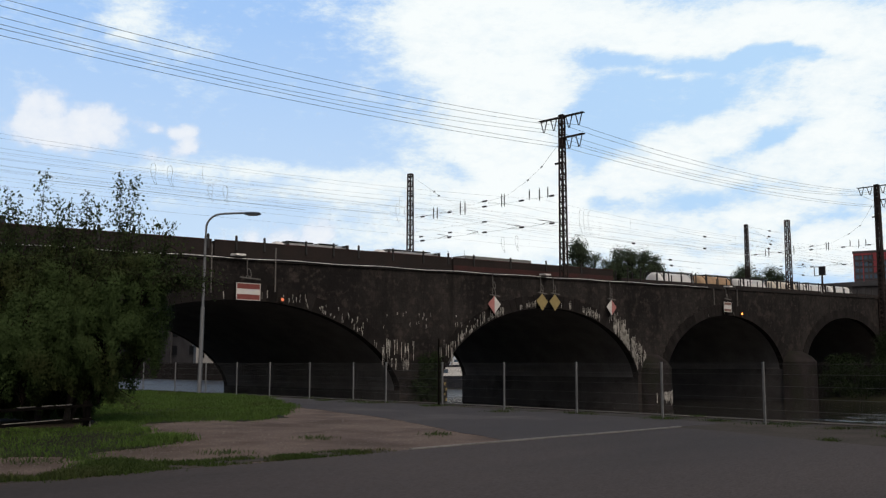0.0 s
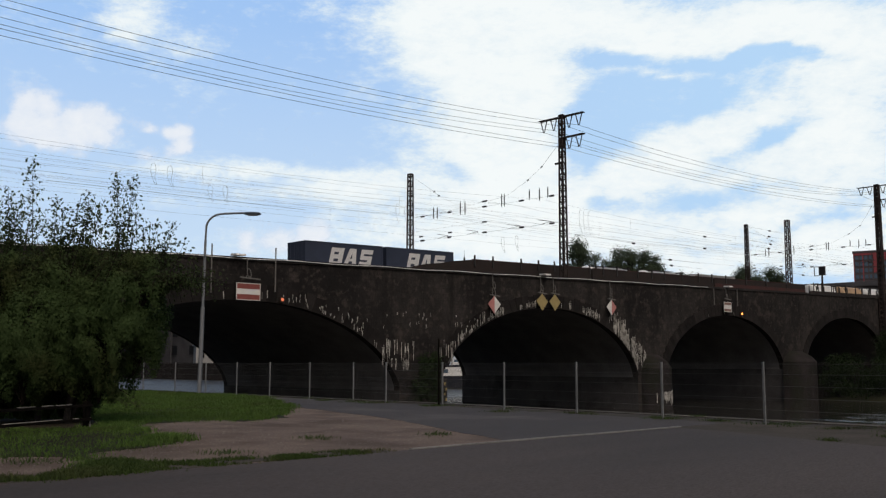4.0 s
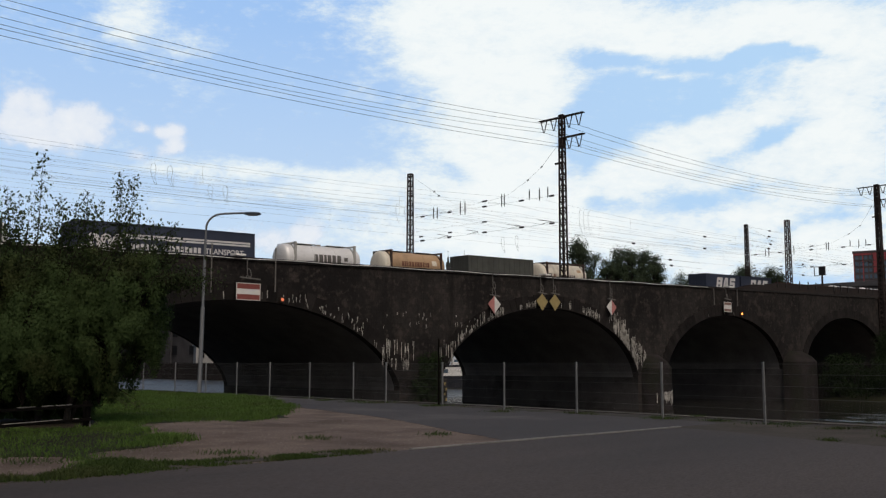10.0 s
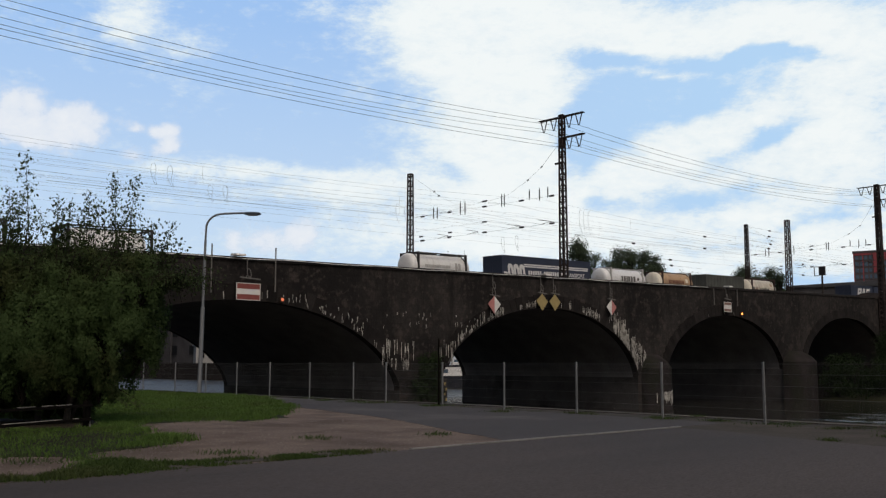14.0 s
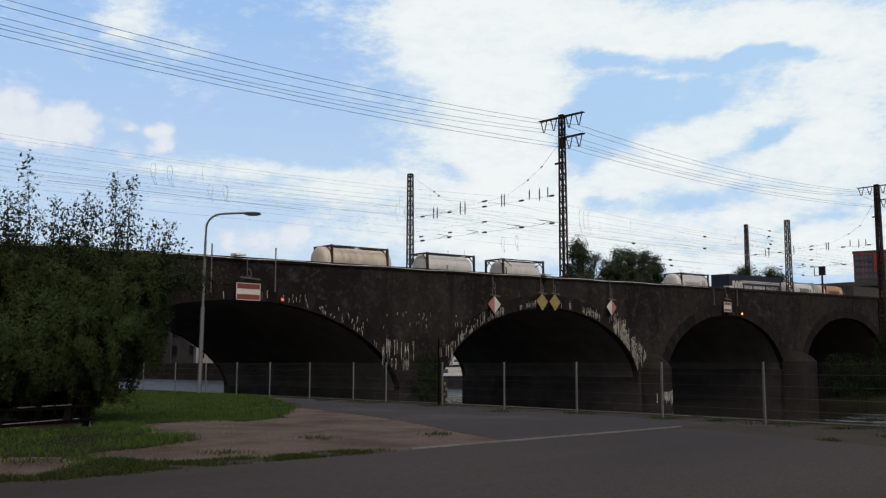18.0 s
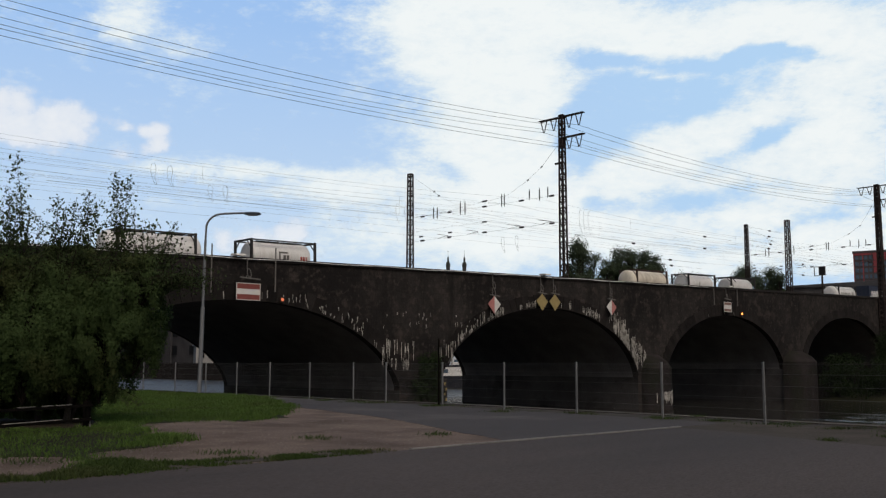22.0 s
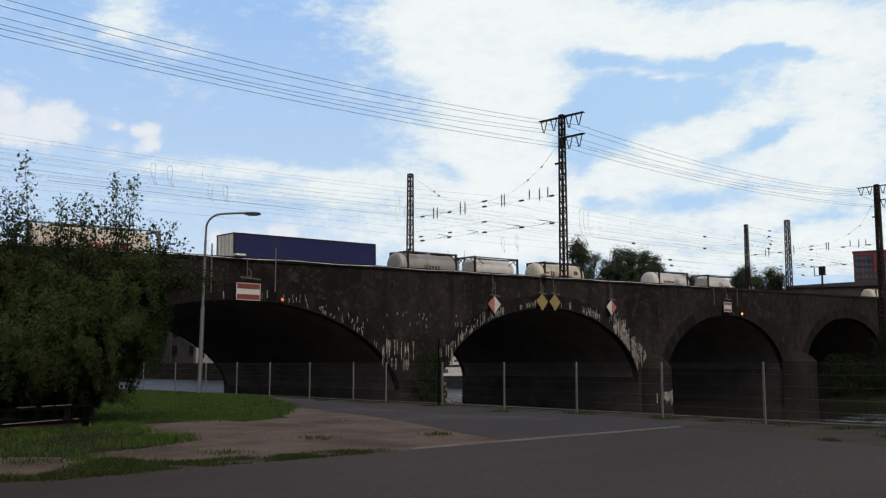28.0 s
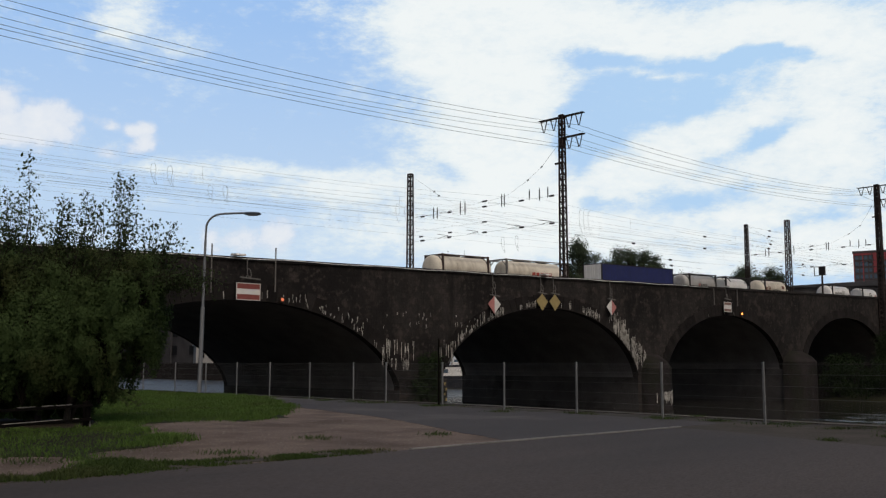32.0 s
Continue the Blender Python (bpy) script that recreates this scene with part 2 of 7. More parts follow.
ASPHALT = surface("road_asphalt", (0.067, 0.0535, 0.048), (0.048, 0.0385, 0.0355), 0.9, 0.35, 60, 0.14, stain=(0.030, 0.0255, 0.0235), stain_scale=0.30, stain_cut=(0.46, 0.66), spec=0.25, stretch=(0.3, 1, 1), grit=(0.42, 0.66, 0.5))
PATH_ASPHALT = surface("path_asphalt", (0.050, 0.0425, 0.0415), (0.037, 0.0315, 0.0308), 0.9, 0.7, 50, 0.35, stain=(0.085, 0.075, 0.068), stain_scale=0.35, stain_cut=(0.56, 0.7), spec=0.3)
GRAVEL = surface("dirt_and_gravel", (0.192, 0.150, 0.128), (0.116, 0.087, 0.073), 0.98, 0.9, 26, 0.9, stain=(0.066, 0.050, 0.042), stain_scale=0.6, stain_cut=(0.48, 0.64), spec=0.1, grit=(0.40, 0.62, 0.75))
# very dark, to pass for shade where the lawn's blades are thinned
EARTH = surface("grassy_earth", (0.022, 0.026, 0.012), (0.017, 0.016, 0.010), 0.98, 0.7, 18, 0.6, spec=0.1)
KERB = surface("edge_stone", (0.20, 0.19, 0.18), (0.13, 0.125, 0.12), 0.9, 2, 25, 0.3, vary=0.2)
CONCRETE = surface("quay_concrete", (0.088, 0.082, 0.074), (0.055, 0.051, 0.047), 0.92, 0.6, 14, 0.4, stain=(0.040, 0.042, 0.030), stain_scale=0.4)
QUAY_LIP = surface("worn_quay_stone", (0.098, 0.084, 0.074), (0.058, 0.050, 0.044), 0.95, 0.8, 14, 0.5, stain=(0.046, 0.046, 0.032), stain_scale=0.5, vary=0.2, spec=0.15)
BRACKET = surface("grey_bracket_steel", (0.16, 0.15, 0.14), (0.10, 0.095, 0.09), 0.7, 5, 40, 0.1)
GALV = surface("galvanised_steel", (0.24, 0.245, 0.25), (0.16, 0.165, 0.17), 0.55, 6, 60, 0.05, metal=0.3)
BAR = surface("fence_bar", (0.092, 0.092, 0.092), (0.062, 0.062, 0.062), 0.6, 6, 60, 0.0)
ROD = surface("fence_rod", (0.06, 0.06, 0.06), (0.045, 0.045, 0.045), 0.7, 6, 60, 0.0, spec=0.2)
LAMP_STEEL = surface("lamp_post_steel", (0.18, 0.19, 0.205), (0.14, 0.148, 0.16), 0.6, 3, 40, 0.05, spec=0.3)
DARK_STEEL = surface("rusty_dark_steel", (0.035, 0.026, 0.022), (0.022, 0.018, 0.016), 0.75, 3, 40, 0.2, spec=0.3)
MAST_STEEL = surface("mast_steel", (0.034, 0.023, 0.021), (0.020, 0.016, 0.015), 0.85, 2, 30, 0.2, spec=0.3)
WIRE = surface("weathered_wire", (0.020, 0.022, 0.027), (0.014, 0.016, 0.020), 0.6, 3, 40, 0.0)
PALE_WIRE = surface("bright_cable", (0.80, 0.80, 0.79), (0.55, 0.55, 0.54), 0.6, 2, 20, 0.0)
INSULATOR = surface("brown_insulator", (0.020, 0.016, 0.014), (0.014, 0.012, 0.012), 0.4, 5, 30, 0.0)
SIGN_RED = surface("sign_red", (0.25, 0.060, 0.050), (0.19, 0.048, 0.040), 0.6, 4, 20, 0.05)
SIGN_FADED = surface("weathered_red", (0.24, 0.14, 0.12), (0.17, 0.10, 0.085), 0.7, 4, 20, 0.05, stain=(0.30, 0.26, 0.23), stain_scale=3.0)
SIGN_PINK = surface("faded_red", (0.50, 0.21, 0.195), (0.42, 0.165, 0.15), 0.6, 4, 20, 0.05)
LAMP_CASE = surface("lamp_case", (0.045, 0.055, 0.070), (0.032, 0.040, 0.050), 0.6, 4, 20, 0.05, spec=0.2)
SIGN_WHITE = surface("sign_white", (0.72, 0.71, 0.69), (0.62, 0.61, 0.59), 0.6, 4, 20, 0.05)
SIGN_YELLOW = surface("sign_yellow", (0.37, 0.29, 0.12), (0.29, 0.225, 0.095), 0.6, 4, 20, 0.05)
WOOD = surface("old_fence_wood", (0.009, 0.0075, 0.0065), (0.005, 0.0045, 0.004), 0.95, 3, 30, 0.4, stretch=(1, 8, 8), spec=0.03)
# pale strips on the barrier's dark wood: highlights put into the colour
WOOD_HIGHLIGHT = surface("wood_highlight", (0.26, 0.245, 0.22), (0.15, 0.14, 0.125), 0.9, 3, 30, 0.3)
TWIG = surface("dark_twig", (0.026, 0.021, 0.017), (0.016, 0.013, 0.011), 0.95, 6, 30, 0.2, spec=0.05)
BARK = surface("birch_bark", (0.030, 0.026, 0.022), (0.017, 0.015, 0.013), 0.95, 6, 30, 0.5)
LEAF = leaf_mat("bush_leaves", (0.062, 0.098, 0.034), (0.048, 0.077, 0.027), 0.4, (0.084, 0.078, 0.032))
LEAF_SPARSE = leaf_mat("twig_leaves", (0.046, 0.068, 0.026), (0.026, 0.040, 0.016), 0.3)
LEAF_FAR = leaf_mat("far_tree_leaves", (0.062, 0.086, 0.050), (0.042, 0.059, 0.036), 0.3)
LEAF_BANK = leaf_mat("bank_bush_leaves", (0.019, 0.032, 0.011), (0.011, 0.019, 0.007), 0.2)
BANK_EARTH = surface("dark_bank_earth", (0.026, 0.028, 0.014), (0.016, 0.017, 0.010), 0.98, 0.7, 18, 0.6, spec=0.1)
THICKET_SHADE = surface("thicket_shade_soil", (0.044, 0.037, 0.026), (0.024, 0.020, 0.015), 0.98, 2.0, 20, 0.8, spec=0.05)
QUAY_STONE = surface("dark_quay_stone", (0.030, 0.026, 0.025), (0.018, 0.016, 0.016), 0.95, 0.6, 6, 0.3, spec=0.03)
VERGE_EARTH = surface("dirty_verge_earth", (0.076, 0.066, 0.058), (0.050, 0.045, 0.038), 0.98, 1.4, 18, 0.6, spec=0.05)
VERGE_GRASS = leaf_mat("verge_blades", (0.052, 0.082, 0.020), (0.030, 0.050, 0.014), 0.3, (0.080, 0.072, 0.036))
GRASS = leaf_mat("grass_blades", (0.106, 0.176, 0.038), (0.060, 0.104, 0.025), 0.4, (0.058, 0.066, 0.025))
WEED = leaf_mat("weed_blades", (0.066, 0.100, 0.032), (0.042, 0.062, 0.022), 0.35, (0.070, 0.066, 0.036))
LAMP_GLOW = glow("orange_signal_glow", (1.0, 0.24, 0.05), 5.0)
LAMP_DIM = glow("dim_signal_glow", (0.9, 0.22, 0.10), 0.5)
RIVER = water_mat()


# ---- ground, water and quay ----
def ground_sheet():
    sh = Shape()
    ls = [-1800, -200, -20, 0, 19, 47, 60, 69, 200, 1800]
    def q(l):
        return quay_edge(max(-20, min(60, l)))
    for l0, l1 in zip(ls, ls[1:]):
        sh.add([(-1800, l0, 0), (q(l0), l0, 0), (q(l1), l1, 0), (-1800, l1, 0)], [(0, 1, 2, 3)])
        sh.add([(q(l0), l0, 0), (q(l0), l0, -6), (q(l1), l1, -6), (q(l1), l1, 0)], [(0, 1, 2, 3)])
        sh.add([(QUAY_FAR, l0, 1.2), (1800, l0, 1.2), (1800, l1, 1.2), (QUAY_FAR, l1, 1.2)], [(0, 1, 2, 3)])
        sh.add([(q(l0), l0, -6), (QUAY_FAR, l0, -6), (QUAY_FAR, l1, -6), (q(l1), l1, -6)], [(0, 1, 2, 3)])
    return sh


solid("ground", ground_sheet(), GRAVEL, "bare earth and gravel ground on the river quay", "ground", PLAN, kind="structure")
solid("water", Shape().add([(5, -1800, WATER), (QUAY_FAR + 5, -1800, WATER), (QUAY_FAR + 5, 1800, WATER), (5, 1800, WATER)], [(0, 1, 2, 3)]),
      RIVER, "dark rippled river water under the arches", "water", PLAN, kind="structure")


solid("quay_wall", Shape().box(QUAY_FAR - 0.4, QUAY_FAR + 0.2, 46.5, 1800, -6, 1.25), QUAY_STONE, "dark stone quay wall on the far bank", "quay wall", PLAN, kind="structure")


def sheet(name, outline, z, material, label, category, wobble=0.0, step=0.35, kind="structure"):
    """A thin layer on the ground with an uneven edge; outline in the plan's s and l."""
    pts = []
    for (x0, y0), (x1, y1) in zip(outline, outline[1:] + outline[:1]):
        d = math.hypot(x1 - x0, y1 - y0)
        k = max(1, int(min(d, 60) / step)) if wobble else 1
        for i in range(k):
            x, y = x0 + (x1 - x0) * i / k, y0 + (y1 - y0) * i / k
            nx, ny = (y1 - y0) / d, (x0 - x1) / d
            w = wobble * (noise.noise((x * 1.3, y * 1.3, z * 50)) + 0.6 * noise.noise((x * 4.1, y * 4.1, 7)))
            pts.append((x + nx * w, y + ny * w))
    n = len(pts)
    sh = Shape().add([(x, y, z) for x, y in pts] + [(x, y, -0.05) for x, y in pts], [tuple(range(n))] + [(k, (k + 1) % n, n + (k + 1) % n, n + k) for k in range(n)])
    return solid(name, sh, material, label, category, PLAN, kind=kind)


ROAD_EDGE = 10.08
sheet("road", [(-200, -9), (11.5, -9), (13.2, 2.0), (14.3, 5.7), (14.9, 7.4), (15.5, 9.0), (15.7, ROAD_EDGE), (8.0, ROAD_EDGE), (-200, ROAD_EDGE)], 0.006, ASPHALT,
      "worn dark grey asphalt road beside the quay", "road", 0.05, 0.5)
sheet("quay_verge", [(11.0, -9), (17.4, -9), (17.6, 5.0), (17.8, 9.0), (17.9, 11.5), (16.2, 11.2), (15.4, 9.6), (14.6, 7.0), (14.0, 5.2), (12.9, 2.0)], 0.003, VERGE_EARTH,
      "trodden dirty earth strip between road and quay", "verge", 0.12, 0.4)
sheet("path", [(11.2, ROAD_EDGE + 0.12), (17.7, ROAD_EDGE + 0.12), (18.2, 14), (18.9, 20), (19.4, 24), (19.5, 30), (19.6, 40), (19.7, 46), (18.9, 46), (18.3, 34), (17.7, 27.5), (16.6, 24.0), (15.4, 21.4), (14.6, 18.6), (14.0, 16.6), (12.5, 13.2)],
      0.005, PATH_ASPHALT, "bluish grey asphalt path along the quay fence", "path", 0.12)
# the pale edging between road and path, a row of flat stones
edge = thing("edging", "row of flat pale edging stones beside the road", "kerb", PLAN, kind="structure")
edge_mesh = Shape().box(-0.485, 0.485, -0.035, 0.035, 0.0, 0.022).mesh("edging_stone", KERB)
for i in range(1, 8):
    part("edging_stone", edge_mesh, KERB, edge, m=pose(8.6 + i * 0.98 + 0.02 * math.sin(i * 7), ROAD_EDGE + 0.06 + 0.012 * math.sin(i * 5), 0, 0, 0, 0.4 * math.sin(i * 3)))
# the stone lip of the quay
strip = [(quay_s(l) - 0.62, l) for l in (-9, 4, 12, 24, 46)]
sheet("quay_strip", strip + [(quay_edge(l) - 0.36, l) for l in (46, 30, 19, 12, 4, -9)], 0.002, VERGE_EARTH,
      "dirty earth strip under the fence along the quay", "verge", 0.04, 0.5)
lip = thing("quay_edge", "weathered pale stone coping along the quay edge", "kerb", PLAN, kind="structure")
lip_mesh = Shape().box(-0.22, 0.22, -0.58, 0.58, -0.25, 0.025).mesh("coping_block", QUAY_LIP)
for i in range(36):
    l = 4.5 + i * 1.19
    part("coping_block", lip_mesh, QUAY_LIP, lip, m=pose(quay_edge(l) - 0.21, l, 0, 0, 0, -5.4 if l < 19 else -0.7))

# ---- viaduct ----
SPAN, HALF = 26.4, 11.8
ARCHES = [31.0 + SPAN * k for k in range(-3, 18)]
ARCHES[3] = 30.0
WIDTHS = {ARCHES[5]: 10.75, ARCHES[6]: 10.7}     # the arches nearer the far bank are a little narrower
RISES = {ARCHES[5]: 5.16, ARCHES[6]: 5.2}
SKEW = {ARCHES[4]: 0.62}                          # how far one pier leans in across the river face


def half_of(c):
    return WIDTHS.get(c, HALF)


def right_of(c):
    return half_of(c) - SKEW.get(c, 0.0)


def soffit(c, s):
    """Height of the inner edge of the arch about c at s, on the river face."""
    u = min(1.0, abs(s - c) / (half_of(c) if s < c else right_of(c)))
    zs = 0.0215 * (c - 57.4)
    return zs + RISES.get(c, 5.38) * (1 - u ** 2.1) ** 0.62


def arch_samples(c, n=44):
    return [c - (half_of(c) if 2 * i <= n else right_of(c)) * math.cos(math.pi * i / n) for i in range(n + 1)]


S0, S1 = -300.0, ARCHES[-1] + SPAN / 2


def spandrel(l0, l1, skewed=True):
    """One face wall, with the arch openings through it."""
    sh = Shape()

    def put(c, s):
        return s if skewed or s < c else c + (s - c) * half_of(c) / right_of(c)

    def slab(s0, z0, s1, z1):
        t0, t1 = wall_top(s0), wall_top(s1)
        v = [(s0, l0, z0), (s1, l0, z1), (s1, l0, t1), (s0, l0, t0), (s0, l1, z0), (s1, l1, z1), (s1, l1, t1), (s0, l1, t0)]
        sh.add(v, [(0, 1, 2, 3), (7, 6, 5, 4), (3, 2, 6, 7), (0, 4, 5, 1)])
    prev = S0
    for c in ARCHES:
        slab(prev, -6, c - half_of(c), -6)
        sm = arch_samples(c)
        for a, b in zip(sm, sm[1:]):
            slab(put(c, a), soffit(c, a), put(c, b), soffit(c, b))
        prev = put(c, c + right_of(c))
    slab(prev, -6, S1, -6)
    return sh


via = solid("wall_viaduct", spandrel(FACE, FACE + 0.5), STONE, "soot-black stone railway viaduct wall with round arches", "viaduct", PLAN, kind="structure", weld=True)
solid("wall_viaduct_back", spandrel(BACK - 0.5, BACK, False), STONE, "soot-black stone back wall of the viaduct", "viaduct", PLAN, kind="structure", weld=True)


def vault(c):
    sh = Shape()
    a, b = FACE + 0.5, BACK - 0.5
    sm = arch_samples(c)
    k = half_of(c) / right_of(c)
    for p, q in zip(sm, sm[1:]):
        pb, qb = (x if x < c else c + (x - c) * k for x in (p, q))
        sh.add([(p, a, soffit(c, p)), (q, a, soffit(c, q)), (qb, b, soffit(c, q)), (pb, b, soffit(c, p))], [(0, 1, 2, 3)])
    return sh


def pier_faces(c):
    sh = Shape()
    a, b = FACE, BACK
    for e, f in ((c - half_of(c), c - half_of(c)), (c + right_of(c), c + half_of(c))):
        zs = soffit(c, e)
        sh.add([(e, a, -6), (f, b, -6), (f, b, zs), (e, a, zs)], [(0, 1, 2, 3)])
    return sh


for c in ARCHES:
    solid("vault", vault(c), SOFFIT, "stone underside of a viaduct arch, tone raised against its shade", "vault", PLAN, kind="structure", weld=True)
    solid("wall_pier", pier_faces(c), PIER_INNER, "stone pier sides under a viaduct arch, tone raised against their shade", "pier", PLAN, kind="structure", fix=False)
deck = Shape()
deck.add([(s, l, rail_z(s) - dz) for s in (S0, S1) for l in (FACE + 0.5, BACK - 0.5) for dz in (0.25, 0.75)],
         [(0, 2, 6, 4), (1, 5, 7, 3), (0, 4, 5, 1), (2, 3, 7, 6), (0, 1, 3, 2), (4, 6, 7, 5)])
solid("track_bed", deck, BALLAST, "stone ballast bed carrying the tracks", "track bed", PLAN, kind="structure")
for l in (TRACK_NEAR, TRACK_FAR):
    tr = thing("railway_track", "steel rails on sleepers in the ballast", "railway track", PLAN, group="tracks on the viaduct", kind="structure")
    for d in (-0.75, 0.75):
        rail = Shape().add([(s, l + d + w, rail_z(s) - h) for s in (S0, S1) for w, h in ((-0.035, 0), (0.035, 0), (0.07, 0.25), (-0.07, 0.25))],
                           [(0, 1, 5, 4), (1, 2, 6, 5), (2, 3, 7, 6), (3, 0, 4, 7), (0, 3, 2, 1), (4, 5, 6, 7)])
        part("rail", rail, DARK_STEEL, tr)

# ring stones round the arches that the camera sees
for c in ARCHES[3:7]:
    pts = []
    n = 54
    for i in range(n + 1):
        s = c - ((half_of(c) if 2 * i <= n else right_of(c)) - 0.02) * math.cos(math.pi * i / n)
        pts.append((s, soffit(c, s)))
    for i in range(n):
        (s0, z0), (s1, z1) = pts[i], pts[i + 1]
        d0 = Vector((s0 - c, z0 - soffit(c, c) + 13.5)).normalized()
        d1 = Vector((s1 - c, z1 - soffit(c, c) + 13.5)).normalized()
        th = 0.98 + 0.07 * math.sin(i * 2.7)
        g = 0.015
        p0, p1 = Vector((s0, z0)).lerp(Vector((s1, z1)), g), Vector((s0, z0)).lerp(Vector((s1, z1)), 1 - g)
        out = 0.05 + 0.025 * abs(math.sin(i * 12.9))
        st = Shape().prism([tuple(p0), tuple(p1), tuple(p1 + d1 * th), tuple(p0 + d0 * th)], "y", FACE - out, FACE + 0.03)
        part("arch_stone", st, STONE_RING, via)
# coping along the top of the wall
cope = Shape().prism([(-0.09, -0.16), (0.52, -0.16), (0.50, 0.05), (-0.06, 0.05)], "x", -0.745, 0.745).mesh("coping_stone", STONE_COPING)
for i in range(92):
    s = 2.0 + i * 1.5
    part("coping_stone", cope, STONE_COPING, via, m=pose(s, FACE, wall_top(s), 0, -1.23, 0))
# cutwaters of the piers, standing in the river: half round, under a sloping stone hood
for c, d, wide, out in ((ARCHES[4], ARCHES[5], 1.75, 1.45), (ARCHES[5], ARCHES[6], 2.75, 1.9), (ARCHES[6], ARCHES[7], 2.6, 1.9)):
    p = (c + right_of(c) + d - half_of(d)) / 2
    zt = 0.75 + 0.0215 * (p - 70)
    arc = [(p - wide * math.cos(math.pi * i / 14), FACE + 0.02 - out * math.sin(math.pi * i / 14) ** 0.8) for i in range(15)]
    cw = Shape().prism(arc, "z", -6, zt)
    n = len(arc)
    tip = [(p + (x - p) * 0.42, FACE + 0.02 - (FACE + 0.02 - y) * 0.22, zt + 1.15) for x, y in arc]
    mid = [(p + (x - p) * 0.86, FACE + 0.02 - (FACE + 0.02 - y) * 0.74, zt + 0.55) for x, y in arc]
    hood = [(x, y, zt + 0.01) for x, y in arc]
    cap = Shape().add(hood + mid + tip, [(r * n + i, r * n + i + 1, (r + 1) * n + i + 1, (r + 1) * n + i) for r in range(2) for i in range(n - 1)]
                      + [tuple(range(2 * n, 3 * n)), tuple(range(n - 1, -1, -1)), (0, n, 2 * n, 3 * n - 1, 2 * n - 1, n - 1)])
    foot = part("cutwater", cw, PIER_STONE, via, "dark stone pier foot standing in the water", smooth=True)
    part("hood", cap, PIER_STONE, foot, smooth=True)

# lime that has run down out of the joints
rnd = random.Random(5)


def streak(sh, s, z, w, h, l):
    k = rnd.randint(3, 5)
    left, right = [], []
    for i in range(k + 1):
        zz = z - h * i / k
        ww = w * (0.25 + 0.75 * rnd.random()) * (1 - 0.5 * i / k)
        o = w * 0.3 * (rnd.random() - 0.5)
        left.append((s + o - ww / 2, zz))
        right.append((s + o + ww / 2, zz))
    sh.prism(left + right[::-1], "y", l, l + 0.01)


lime = Shape()
A1, A2, A3 = ARCHES[3], ARCHES[4], ARCHES[5]


def ring_lime(c, lo, hi, count, w, h, spread=0.8):
    """Flecks on the ring stones, in loose clumps."""
    for _ in range(count):
        x = lo + (hi - lo) * rnd.random()
        if noise.noise((x * 1.1, c, 0.5)) < -0.12:
            continue
        hh = rnd.uniform(*h)
        z = soffit(c, c + x) + 0.05 + hh + spread * rnd.random() * rnd.random()
        streak(lime, c + x, z, rnd.uniform(*w), hh, FACE - 0.094)


ring_lime(A1, 3.2, 11.2, 54, (0.03, 0.10), (0.12, 0.38), 0.9)
ring_lime(A1, -3.0, 3.2, 12, (0.05, 0.12), (0.2, 0.45), 0.3)
ring_lime(A2, -11.0, -6.4, 56, (0.05, 0.14), (0.15, 0.45), 0.7)
ring_lime(A2, -6.4, -2.6, 44, (0.05, 0.13), (0.2, 0.5), 0.3)
ring_lime(A2, -2.8, -0.9, 22, (0.04, 0.09), (0.2, 0.5), 0.2)
ring_lime(A2, 1.0, 2.6, 26, (0.04, 0.09), (0.25, 0.6), 0.35)
ring_lime(A2, 2.4, 7.6, 84, (0.04, 0.12), (0.2, 0.6), 0.5)
ring_lime(A2, 7.2, 9.6, 70, (0.07, 0.22), (0.25, 0.7), 0.6)
ring_lime(A2, 8.8, 11.1, 95, (0.08, 0.26), (0.4, 1.0), 0.8)
for _ in range(150):
    u = rnd.random()
    h = rnd.uniform(0.3, 0.9)
    s = 64.6 + 4.7 * u + rnd.gauss(0.35, 0.3)
    z = max(soffit(A2, s) + 0.1 + h, 4.9 - 3.7 * u + 0.9 * rnd.random())
    if s < 69.9 and noise.noise((s * 2.2, z * 1.1, 3)) > -0.25:
        streak(lime, s, z, rnd.uniform(0.05, 0.15), h, FACE - 0.094)
ring_lime(A3, -9, 9, 6, (0.05, 0.10), (0.2, 0.4), 0.3)
# runs below the ledge of the thick pier, and single flecks on the wall
for s, n, wide in ((40.3, 5, 0.5), (41.6, 10, 1.0), (42.6, 5, 0.5), (45.75, 9, 0.55), (46.5, 4, 0.3)):
    for _ in range(n):
        streak(lime, s + rnd.uniform(-wide, wide), 2.78 - rnd.random() ** 2 * 0.7, rnd.uniform(0.05, 0.14), rnd.uniform(0.25, 1.3), FACE - 0.094)
for _ in range(9):
    streak(lime, rnd.uniform(41.0, 42.6), 1.6 - rnd.random() * 0.3, rnd.uniform(0.08, 0.18), rnd.uniform(0.4, 0.9), FACE - 0.094)
for _ in range(16):
    streak(lime, rnd.uniform(38.5, 44.5), rnd.uniform(3.5, 4.6), rnd.uniform(0.04, 0.10), rnd.uniform(0.12, 0.4), FACE - 0.094)
for _ in range(10):
    streak(lime, rnd.uniform(46.5, 49.5), soffit(A2, 49.0) + rnd.uniform(0.2, 1.0), rnd.uniform(0.05, 0.16), rnd.uniform(0.1, 0.3), FACE - 0.094)
tagged(part("lime_streaks", lime, LIME, via, "white lime crust run down the joints"), kind="stuff")
wash = Shape()
PIER = (A2 + right_of(A2) + A3 - half_of(A3)) / 2
